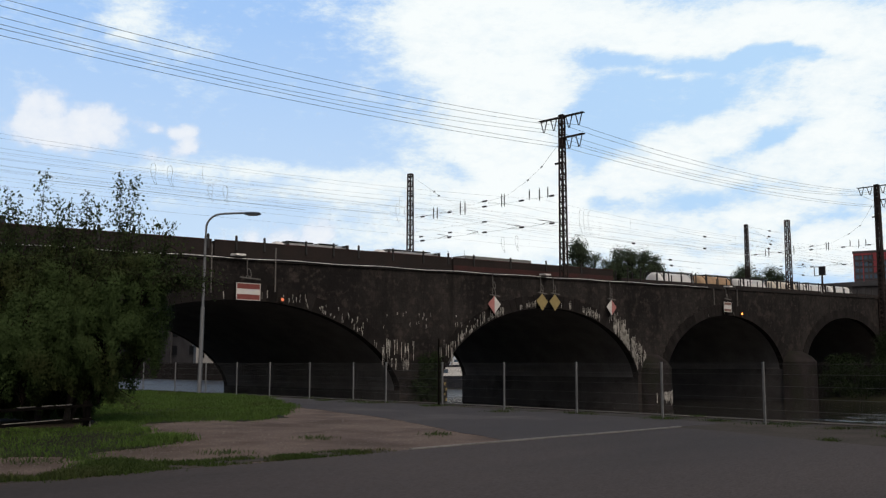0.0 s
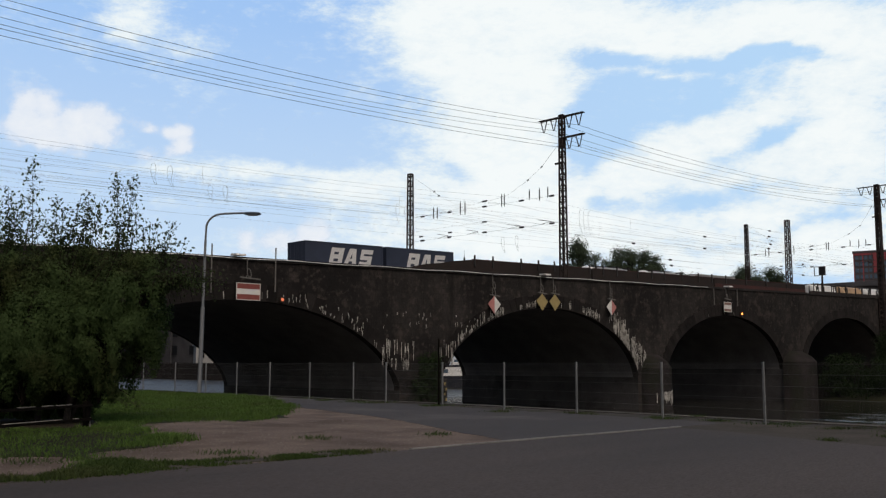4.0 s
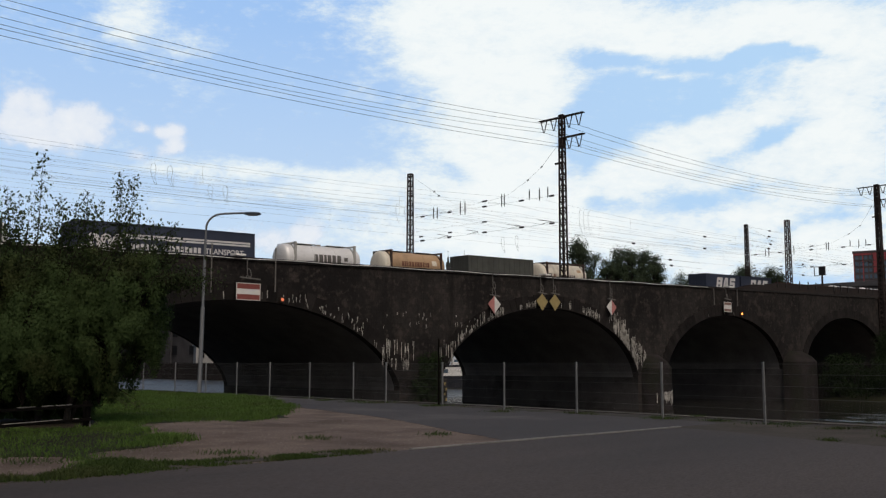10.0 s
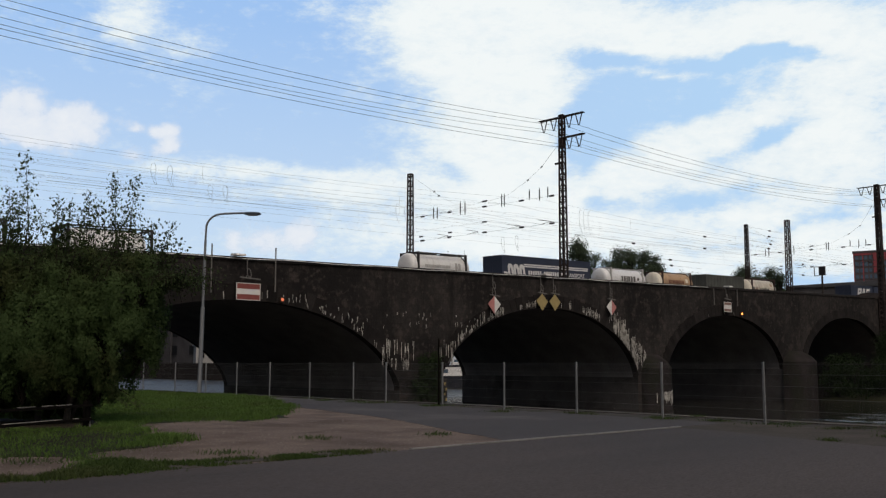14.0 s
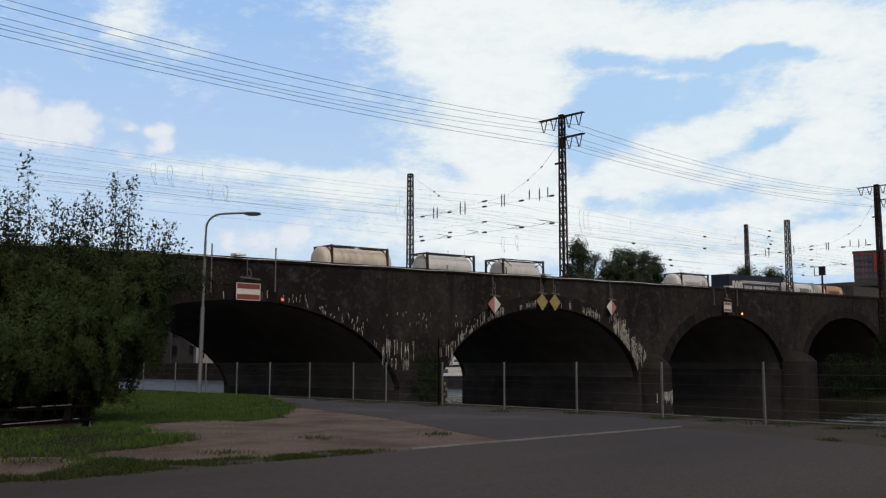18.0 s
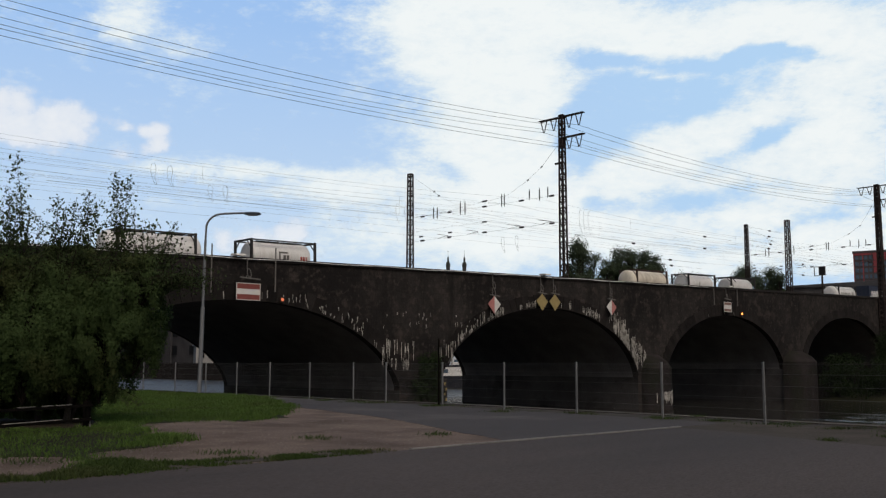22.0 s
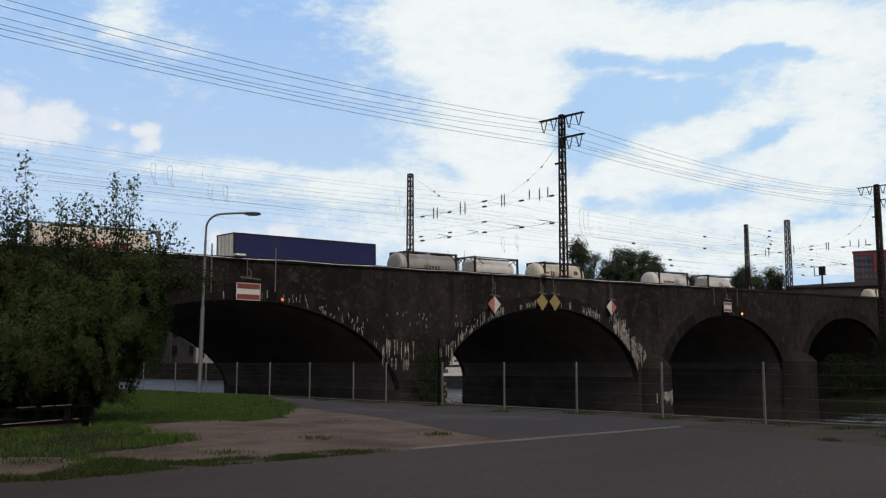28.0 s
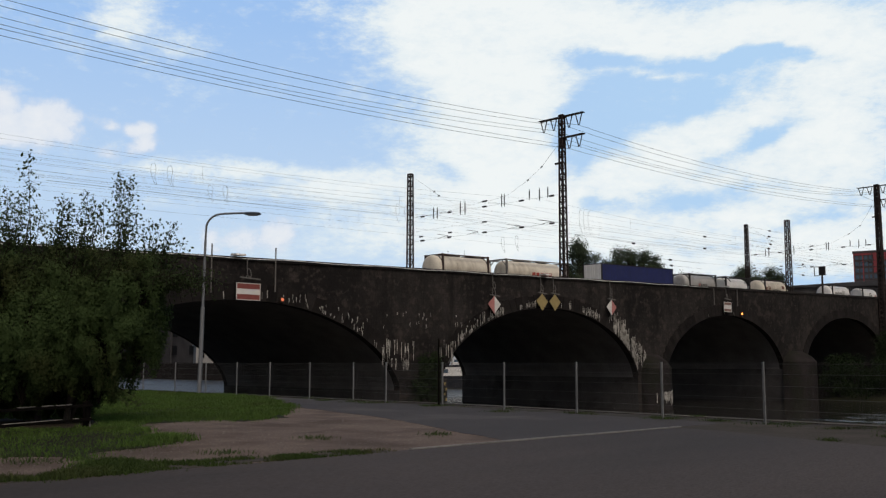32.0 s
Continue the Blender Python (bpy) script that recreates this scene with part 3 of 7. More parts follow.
for i in range(48):
    x0, x1 = (-0.72 + 1.70 * (i + k) / 48 for k in (0, 1))
    ragged = 0.16 * noise.noise((i * 0.31, 2.0, 0)) + 0.10 * rnd.random()
    za, zb = -1.95 - 0.45 * rnd.random() ** 2 + ragged - 0.2 * x0, -1.12 + 0.5 * ragged - 0.12 * (1 - x0)
    if rnd.random() < 0.5 * (0.9 - x0):
        continue
    y0, y1 = (FACE - 0.01 - 1.46 * (1 - x * x) ** 0.4 for x in (x0, x1))
    wash.add([(PIER + 1.77 * x0, y0, za), (PIER + 1.77 * x1, y1, za), (PIER + 1.77 * x1, y1, zb), (PIER + 1.77 * x0, y0, zb),
              (PIER + 1.75 * x0, y0 + 0.02, za), (PIER + 1.75 * x1, y1 + 0.02, za), (PIER + 1.75 * x1, y1 + 0.02, zb), (PIER + 1.75 * x0, y0 + 0.02, zb)],
             [(0, 1, 2, 3), (3, 2, 6, 7), (1, 5, 6, 2), (0, 3, 7, 4), (0, 4, 5, 1), (4, 7, 6, 5)])
part("whitewash", wash, LIME, via, "flaking whitewash on the pier foot")

# weeds rooted in the joints of the thick pier, above the water

def pier_weeds():
    r2 = random.Random(17)
    pts, outs, stems = [], [], Shape()
    for _ in range(34):
        s, z = r2.uniform(42.9, 45.4), r2.uniform(-1.4, 1.8)
        if z > 0.2 and s < 43.6:
            continue
        top = Vector((s, FACE - 0.02, z))
        stems.tube([top, top + Vector((0, -0.2, 0.05)), top + Vector((0.05, -0.3, -0.25))], [0.02, 0.014, 0.006], 4)
        for _ in range(110):
            v = Vector((r2.gauss(0, 0.22), -abs(r2.gauss(0, 0.16)), r2.gauss(-0.15, 0.25)))
            pts.append(tuple(top + v + Vector((0, -0.06, 0))))
            outs.append((v.x, -0.4 + v.y, v.z + 0.35))
    t = thing("wall_weeds", "dark green weeds hanging from the pier masonry", "weeds", PLAN)
    tagged(leafy("foliage", pts, outs, 0.13, 7, LEAF_BANK, t), kind="stuff")
    part("stems", stems, TWIG, t)


# bright cable along the wall, under the coping
cab = Shape().tube([(s, FACE - 0.13, wall_top(s) - 0.04 - 0.03 * math.sin(s * 0.9)) for s in [2 + 1.5 * i for i in range(53)]], 0.026, 5)
solid("wall_cable", cab, PALE_WIRE, "pale cable fixed along the top of the viaduct wall", "cable", PLAN)

# ---- fence on the quay ----
fence = thing("fence", "galvanised steel mesh fence along the quay edge", "fence", PLAN)
POSTS = (-0.6, 1.85, 4.3, 6.78, 9.39, 11.93, 14.52, 17.15, 19.8, 22.65, 24.45, 26.86, 29.31, 31.55, 33.85, 36.34, 39.2, 41.6, 44.0, 46.4)
post_mesh = Shape().box(-0.02, 0.02, -0.019, 0.019, -0.1, 1.215).box(-0.023, 0.023, -0.022, 0.022, 1.215, 1.225).mesh("post", GALV)
panel, bars_sh = Shape(), Shape()
for z in (0.06, 0.29, 0.52, 0.75, 0.98, 1.18):
    bars_sh.box(-0.005, 0.005, 0.03, 2.43, z - 0.003, z + 0.003)
for i in range(96):
    y = 0.045 + i * 0.025
    panel.add([(-0.0009, y - 0.0009, 0.03), (0.0009, y - 0.0009, 0.03), (0, y + 0.0009, 0.03), (-0.0009, y - 0.0009, 1.2), (0.0009, y - 0.0009, 1.2), (0, y + 0.0009, 1.2)],
              [(0, 1, 4, 3), (1, 2, 5, 4), (2, 0, 3, 5)])
panel_mesh, bars_mesh = panel.mesh("mesh_panel", ROD, fix=False), bars_sh.mesh("cross_bar", BAR, fix=False)
for i, l in enumerate(POSTS):
    s = quay_s(l) - 0.38
    part("post", post_mesh, GALV, fence, m=pose(s, l, 0, 0, 0, quay_turn(l)))
    if i < len(POSTS) - 1:
        pn = part("mesh_panel", panel_mesh, ROD, fence, m=pose(s, l, 0, 0, 0, quay_turn(l)) @ Matrix.Diagonal((1, (POSTS[i + 1] - l) / 2.46, 1, 1)))
        part("cross_bar", bars_mesh, BAR, pn)

# ---- street lamp on the grass ----
LAMP_AT = Vector((-9.62, 38.3, 0))
lamp = thing("street_lamp", "tall grey steel street lamp with a curved arm", "street lamp", Matrix.Translation(LAMP_AT) @ pose(0, 0, 0, 0, 0.7, 0))
part("pole", Shape().tube([(0, 0, -0.2), (0, 0, 3.4), (0, 0, 3.42), (0, 0, 6.1)], [0.088, 0.082, 0.056, 0.05], 10), LAMP_STEEL, lamp, smooth=True)
arm = [(0, 0, 6.1)] + [(0.62 - 0.62 * math.cos(a), 0, 6.55 + 0.62 * math.sin(a)) for a in [0.2 * i for i in range(1, 8)]] + [(0.75, 0, 7.19), (1.55, 0, 7.23)]
part("arm", Shape().tube(arm, 0.042, 8), LAMP_STEEL, lamp, smooth=True)
head = part("lamp_head", Shape().prism([(1.5, 7.18), (1.62, 7.15), (2.12, 7.16), (2.2, 7.2), (2.12, 7.25), (1.6, 7.26)], "y", -0.11, 0.11), LAMP_CASE, lamp, "dark grey lamp head")
part("lens", Shape().prism([(1.68, 7.12), (2.06, 7.13), (2.06, 7.165), (1.68, 7.16)], "y", -0.1, 0.1), GALV, head)

# ---- low wooden barrier at the bush ----
bar = thing("barrier", "low dark wooden rail barrier with highlights painted on its top edges", "barrier", pose(-6.63, 18.11, 0, 0, 0, 251))
for x in (0.0, 2.4, 4.8):
    pt = part("post", Shape().box(x - 0.05, x + 0.05, -0.05, 0.05, -0.1, 0.50), WOOD, bar)
    part("worn_edge", Shape().box(x - 0.056, x - 0.028, 0.01, 0.054, 0.02, 0.2), WOOD_HIGHLIGHT, pt, "painted highlight on the post's edge")
# worn: the spans of each rail whose upper edge carries a painted highlight
for z, worn in ((0.19, ((0.31, 0.43), (0.75, 2.12), (2.3, 4.9))), (0.445, ((0.52, 0.88), (0.98, 1.23), (1.43, 1.82), (2.5, 3.6)))):
    rl = part("rail", Shape().box(-0.05, 5.2, 0.052, 0.092, z - 0.05, z), WOOD, bar)
    for x0, x1 in worn:
        part("top_edge", Shape().box(x0, x1, 0.048, 0.096, z + 0.0005, z + 0.012), WOOD_HIGHLIGHT, rl, "painted highlight on the upper edge")


# ---- signs for boats on the viaduct ----
def sign_bracket(s, z_sign, w):
    """A bent steel hook that hangs from the coping and ends in a tilted cross bar."""
    zt = wall_top(s)
    z1 = max(z_sign + 0.35, zt - 0.75)
    sh = Shape()
    sh.tube([(-0.03, 0.1, zt - 0.05), (-0.05, -0.28, zt - 0.08), (-0.07, -0.31, z1 + 0.1)], 0.028, 5)
    loop = [(-0.13 * math.cos(0.5236 * i) + 0.02 + 0.05 * (1 - math.sin(0.5236 * i)), -0.32, z1 - 0.18 + (0.30 if i <= 6 else 0.2) * math.sin(0.5236 * i)) for i in range(12)]
    sh.tube(loop + loop[:1], 0.026, 5, False)
    sh.tube([(0.09, -0.32, z1 - 0.3), (0.2, -0.34, z_sign + 0.02)], 0.028, 5)
    sh.tube([(-0.08, -0.32, z1 - 0.3), (-0.14, -0.34, z_sign + 0.04)], 0.028, 5)
    sh.add([(x, y, z) for x, dz in ((-w * 0.42, 0.05), (w * 0.60, -0.02)) for y in (-0.42, -0.32) for z in (z_sign - 0.02 + dz, z_sign + 0.05 + dz)],
           [(0, 1, 3, 2), (4, 6, 7, 5), (0, 4, 5, 1), (2, 3, 7, 6), (1, 5, 7, 3), (0, 2, 6, 4)])
    return sh


def board_sign(s, z0, z1, w, label, red=SIGN_RED, white=1 / 3):
    t = thing("boat_sign", label, "sign", PLAN @ pose(s, FACE, 0), group="signs for boats")
    part("bracket", sign_bracket(s, z1 + 0.28, w * 0.85), BRACKET, t)
    b = part("board", Shape().box(-w / 2, w / 2, -0.40, -0.37, z0, z1), red, t)
    h = (z1 - z0) * (1 - white) / 2
    part("white_stripe", Shape().box(-w / 2 + 0.03, w / 2 - 0.03, -0.406, -0.40, z0 + h, z1 - h), SIGN_WHITE, b, "white middle stripe")
    for x in (-w / 2, w / 2):
        part("rim", Shape().box(x - 0.02, x + 0.02, -0.41, -0.365, z0 - 0.02, z1 + 0.02), SIGN_WHITE, b)
    for z in (z0, z1):
        part("rim", Shape().box(-w / 2 - 0.02, w / 2 + 0.02, -0.412, -0.364, z - 0.02, z + 0.02), SIGN_WHITE, b)
    for x in (-w * 0.3, w * 0.3):
        part("hanger", Shape().tube([(x, -0.38, z1), (x, -0.37, z1 + 0.29)], 0.02, 5), DARK_STEEL, t)
    return t


def diamond_sign(s, zc, colours, label, w=0.90, h=0.64):
    t = thing("boat_sign", label, "sign", PLAN @ pose(s, FACE, 0), group="signs for boats")
    zc -= 0.15
    part("bracket", sign_bracket(s, zc + h + 0.02, 0.95), BRACKET, t)
    for k, m in ((-1, colours[0]), (1, colours[1])):
        part("half", Shape().prism([(0, zc - h), (k * w / 1.35, zc + 0.06), (0, zc + h)], "y", -0.40, -0.37), m, t)
    return t


board_sign(29.95, 4.78, 5.72, 1.55, "red, white and red board sign hung on the viaduct")
board_sign(83.0, 6.05, 6.95, 1.3, "faded red and white board sign over the arch", SIGN_FADED, 0.42)
diamond_sign(50.5, 5.50, (SIGN_PINK, SIGN_WHITE), "red and white diamond sign hung on the viaduct")
diamond_sign(64.55, 5.86, (SIGN_WHITE, SIGN_PINK), "white and red diamond sign hung on the viaduct")
diamond_sign(55.8, 5.93, (SIGN_YELLOW, SIGN_YELLOW), "yellow diamond sign hung above the arch")
diamond_sign(57.3, 5.96, (SIGN_YELLOW, SIGN_YELLOW), "yellow diamond sign hung above the arch")


def flood(s, dz=0.0):
    t = thing("sign_lamp", "flat white lamp box on the viaduct coping", "lamp", PLAN @ pose(s, FACE, wall_top(s) + dz), group="lamps of the signs")
    part("housing", Shape().prism([(-0.62, 0.06), (-0.58, 0.17), (0.0, 0.2), (0.05, 0.08)], "x", -0.32, 0.32), SIGN_WHITE, t)
    part("stem", Shape().tube([(0, -0.3, 0.1), (0, 0.15, 0.08), (0, 0.15, -0.05)], 0.03, 6), DARK_STEEL, t)


for s in (29.3, 56.3, 83.4):
    flood(s)


def beacon(s, z, lens):
    t = thing("beacon", "small orange signal light glowing on the viaduct", "signal light", PLAN @ pose(s, FACE, z), group="beacons on the viaduct")
    part("housing", Shape().box(-0.12, 0.12, -0.28, -0.06, 0.0, 0.32), DARK_STEEL, t)
    part("lens", Shape().tube([(0, -0.29, 0.16), (0, -0.34, 0.16), (0, -0.37, 0.16)], [0.10, 0.095, 0.04], 10), lens, t, "glowing orange lens")
    part("bracket", Shape().tube([(0, -0.1, 0.1), (0, 0.02, 0.1)], 0.03, 6), DARK_STEEL, t)


beacon(32.35, 4.75, LAMP_DIM)
beacon(85.8, 5.8, LAMP_GLOW)
for s, top, low in ((27.68, 7.85, 5.1), (31.93, 7.95, 5.35), (81.0, 8.2, 6.6), (85.3, 8.3, 6.7)):
    t = thing("wall_pole", "thin steel pole fixed to the viaduct wall", "pole", PLAN @ pose(s, FACE, 0), group="poles on the viaduct wall")
    part("pole", Shape().tube([(0, -0.14, low), (0, -0.14, top)], 0.042, 6), BRACKET, t)
    for z in (low + 0.4, top - 1.2):
        part("clamp", Shape().box(-0.06, 0.06, -0.16, 0.02, z, z + 0.08), DARK_STEEL, t)


pole = thing("mooring_pole", "tall dark wooden pole standing beside the fence", "pole", PLAN @ pose(quay_s(19.9) - 0.42, 19.92, 0))
part("shaft", Shape().tube([(0, 0, -0.2), (0, 0, 1.86), (0, 0, 1.89)], [0.03, 0.024, 0.012], 8), WOOD, pole)
gauge = thing("staff_gauge", "yellow and black water level gauge on the pier", "gauge", PLAN @ pose(ARCHES[4] - half_of(ARCHES[4]) + 0.12, FACE - 0.06, 0))
part("board", Shape().box(0.0, 0.34, -0.03, 0.0, -2.5, 0.15), INSULATOR, gauge)
for i in range(7):
    part("mark", Shape().box(0.03 + 0.12 * (i % 2), 0.19 + 0.12 * (i % 2), -0.036, -0.03, -2.4 + i * 0.35, -2.2 + i * 0.35), SIGN_YELLOW, gauge)


# ---- overhead line ----
def lattice(sh, h, w0, w1, n=22, t=0.052):
    """A tapered square mast of four angles with crossed lacing on each side."""
    def corner(k, z):
        w = (w0 + (w1 - w0) * z / h) / 2
        return Vector(((-w, w, w, -w)[k % 4], (-w, -w, w, w)[k % 4], z))
    for k in range(4):
        a, b = corner(k, 0), corner(k, h)
        sh.tube([a, b], t * 1.3, 4)
    for i in range(n):
        z0, z1 = h * i / n, h * (i + 1) / n
        for k in range(4):
            p, q = (corner(k, z0), corner(k + 1, z1)) if (i + k) % 2 else (corner(k + 1, z0), corner(k, z1))
            sh.tube([p, q], t * 0.75, 3, False)
            if i % 2 == 0:
                sh.tube([corner(k, z0), corner(k + 1, z0)], t * 0.6, 3, False)
    return sh


def v_insulators(x, y, z, parent, drop=0.95):
    part("insulator", Shape().tube([(x, y - 0.32, z), (x, y - 0.04, z - drop)], 0.045, 6), INSULATOR, parent, "dark V-shaped insulator string")
    part("insulator", Shape().tube([(x, y + 0.32, z), (x, y + 0.04, z - drop)], 0.045, 6), INSULATOR, parent, "dark V-shaped insulator string")


ARM_L = (-1.75, -0.75, 0.85, 1.9)


def line_mast(s, l, top, arms, name="catenary_mast", w0=0.58, w1=0.42, z0=None):
    outside = z0 is not None
    z0 = z0 if outside else rail_z(s) - 0.3
    label = "tall rusty lattice mast with two crossarms beside the tracks" if arms else "rusty steel lattice mast beside the tracks"
    t = thing(name, label, "mast", PLAN @ pose(s, l, z0), group="masts of the overhead line")
    h = top - z0
    heavy = arms and s > 100
    part("mast_body", lattice(Shape(), h, w0, w1, int(h / (0.28 if heavy else 0.46)), 0.085 if heavy else 0.060), MAST_STEEL, t)
    if outside:
        part("corbel", Shape().prism([(-0.35, 0.05), (0.47, 0.05), (0.47, -0.9)], "x", -0.4, 0.4), STONE_COPING, t)
    else:
        part("footing", Shape().box(-0.5, 0.5, -0.5, 0.5, -0.35, 0.15), CONCRETE, t)
    part("cap", Shape().box(-w1 / 2 - 0.05, w1 / 2 + 0.05, -w1 / 2 - 0.05, w1 / 2 + 0.05, h - 0.03, h + 0.06), MAST_STEEL, t)
    if arms:
        for z, y0, y1, ins in ((h - 0.12, -2.25, 2.35, ARM_L), (h - 1.88, -2.25, 0.2, ARM_L[:2])):
            arm = Shape()
            for x in (-0.14, 0.14):
                arm.tube([(x, y0, z), (x, y1, z)], 0.055, 4)
            for i in range(9):
                y = y0 + (y1 - y0) * i / 8
                arm.tube([(-0.14, y, z), (0.14, y, z)], 0.03, 4)
            a = part("crossarm", arm, MAST_STEEL, t)
            for y in ins:
                v_insulators(0, y, z - 0.04, a)
        part("bracket", Shape().box(-0.06, 0.06, 0.1, 0.75, h - 4.0, h - 3.85), MAST_STEEL, t)
        # latticed stiffening plates below the upper arm
        part("stiffener", Shape().box(-w1 / 2 - 0.02, w1 / 2 + 0.02, -w1 / 2 - 0.02, w1 / 2 + 0.02, h - 2.75, h - 1.95), MAST_STEEL, t)
    return t


for s, l, top, z0 in ((-2.4, 48.75, 20.6, None), (60.35, 48.75, 21.35, None), (119.4, 47.12, 23.0, 4.1)):
    line_mast(s, l, top, True, z0=z0, **({} if z0 else {"w0": 0.45, "w1": 0.32}))
line_mast(60.0, 66.9, 19.0, False, w0=0.46, w1=0.34)
line_mast(-2.6, 66.9, 17.7, False)
line_mast(122.8, 66.6, 20.4, False, w0=0.5, w1=0.34)
line_mast(118.4, 58.4, 19.7, False, w0=0.62, w1=0.46)


def wire(points, radius, label="thin dark overhead wire", group="overhead wires", material=WIRE):
    return solid("overhead_wire", Shape().tube(points, radius, 4), material, label, "wire", PLAN, group=group)


def sag(a, b, d, n=20):
    a, b = Vector(a), Vector(b)
    return [a.lerp(b, i / n) - Vector((0, 0, 4 * d * (i / n) * (1 - i / n))) for i in range(n + 1)]


# feeder wires on the crossarms
for s0, l0, t0, s1, l1, t1 in ((-65.0, 48.75, 19.8, -2.4, 48.75, 20.6), (-2.4, 48.75, 20.6, 60.35, 48.75, 21.35), (60.35, 48.75, 21.35, 119.4, 47.12, 23.0), (119.4, 47.12, 23.0, 186.0, 48.75, 25.0)):
    for y, dz, d in [(y, 1.1, 1.25) for y in ARM_L] + [(y, 2.88, 0.9) for y in ARM_L[:2]]:
        wire(sag((s0, l0 + y, t0 - dz), (s1, l1 + y, t1 - dz), d), 0.0145, "thin dark feeder wire strung from mast to mast", "feeder wires")
# one carrying and one contact wire over each track
TRACKS = (50.9, 54.4, 59.3, 63.1)
for l in TRACKS:
    for s0, s1 in ((-65, -2.4), (-2.4, 60.2), (60.2, 122.9), (122.9, 186)):
        a, b = (s0, l, rail_z(s0) + 7.4), (s1, l, rail_z(s1) + 7.4)
        top = sag(a, b, 0.9)
        wire(top, 0.0058)
        low = [(p[0], p[1] + 0.2 * math.sin(i), rail_z(p[0]) + 5.35) for i, p in enumerate(top)]
        wire([low[0], low[-1]], 0.0058)
        # a second, thinner pair for the relief and return lines
        wire(sag((s0, l + 0.9, rail_z(s0) + (7.9 if l > 58 else 5.9)), (s1, l + 0.9, rail_z(s1) + (7.9 if l > 58 else 5.9)), 0.5), 0.005)
        wire(sag((s0, l - 0.8, rail_z(s0) + 6.5), (s1, l - 0.8, rail_z(s1) + 6.5), 0.35), 0.005)
        for i in (4, 10, 16):
            wire([top[i], (top[i][0], top[i][1], rail_z(top[i][0]) + 5.35)], 0.004, "thin dropper between overhead wires", "droppers")


wire([(21.0, 54.4, rail_z(21.0) + 5.08), (26.0, 54.4, rail_z(26.0) + 5.09), (39.0, 54.4, rail_z(39.0) + 5.0)], 0.013, "thicker sheathed length of overhead wire")


def cross_span(s, l0, l1, z0, z1):
    """The span across the tracks: a hanging carrier and two level cross wires with insulators."""
    r = rail_z(s)
    k = (l1 - l0) / 17.75
    left = [(0, l0, z0), (0, l0 + 1.9 * k, r + 10.1), (0, l0 + 3.4 * k, r + 9.2), (0, l0 + 5.6 * k, r + 8.25), (0, l0 + 7.0 * k, r + 8.06), (0, l0 + 9.2 * k, r + 7.95), (0, l0 + 12.5 * k, r + 7.7), (0, l1 - 1.3 * k, r + 7.56)]
    right = [(0, l1, z1), (0, l1 - 2.9 * k, r + 9.7), (0, l1 - 3.5 * k, r + 9.25), (0, l1 - 5.6 * k, r + 8.2), (0, l1 - 8.0 * k, r + 7.9)]
    t = thing("cross_span", "cross-span wires with insulators hung between masts", "overhead line", PLAN @ pose(s, 0, 0))
    part("carrier", Shape().tube(left, 0.010, 4), WIRE, t)
    part("carrier", Shape().tube(right, 0.008, 4), WIRE, t)
    for x, y, z in (left[1], left[2], left[0], right[1], right[2]):
        z = z - 0.5 if (x, y, z) == left[0] else z
        part("insulator", Shape().tube([(0, y - 0.08, z + 0.05), (0, y + 0.08, z - 0.05)], 0.06, 6), INSULATOR, t)
    for zc in (r + 7.55, r + 5.28):
        part("cross_wire", Shape().tube([(0, l0, zc), (0, l1, zc)], 0.009, 4), WIRE, t)
        for l in (49.8, 53.1, 57.4, 61.8, 65.4):
            part("insulator", Shape().tube([(0, l - 0.27, zc), (0, l - 0.2, zc), (0, l + 0.2, zc), (0, l + 0.27, zc)], [0.04, 0.085, 0.085, 0.04], 8), INSULATOR, t)
    part("cross_wire", Shape().tube([(0, 56.5, r + 6.2), (0, l1, r + 6.2)], 0.007, 4), WIRE, t)
    part("insulator", Shape().tube([(0, 57.2, r + 6.2), (0, 57.65, r + 6.2)], 0.075, 8), INSULATOR, t)
    part("insulator", Shape().tube([(0, 57.1, r + 8.04), (0, 57.6, r + 8.02)], 0.075, 8), INSULATOR, t)
    for l in (61.7, 65.6):
        part("insulator", Shape().tube([(0, l - 0.2, r + 5.68), (0, l + 0.2, r + 5.68)], 0.075, 8), INSULATOR, t)
    for l, za, zb in ((63.9, 8.16, 7.2), (63.4, 8.1, 7.15), (60.4, 8.3, 7.2), (59.8, 8.25, 7.12), (55.35, 8.34, 7.3), (55.05, 8.3, 7.28), (52.2, 8.3, 7.56), (51.1, 8.27, 7.3), (50.2, 8.25, 7.45)):
        part("hanger_insulator", Shape().tube([(0, l, r + za + 0.1), (0, l, r + za - 0.1), (0, l, r + zb + 0.15), (0.1, l + 0.1, r + zb)], [0.02, 0.055, 0.055, 0.02], 6), INSULATOR, t)
    for l in TRACKS:
        part("steady_arm", Shape().tube([(0, l - 1.0, r + 5.28), (0.1, l - 1.0, r + 5.45), (0.3, l + 0.6, r + 5.75)], 0.022, 5), DARK_STEEL, t)
        part("steady_arm", Shape().tube([(0, l - 1.0, r + 5.42), (0, l + 0.2, r + 5.3)], 0.02, 5), DARK_STEEL, t)
    return t


cross_span(60.2, 48.95, 66.7, 19.0, 18.7)
cross_span(122.9, 48.95, 66.4, 21.4, 20.1)
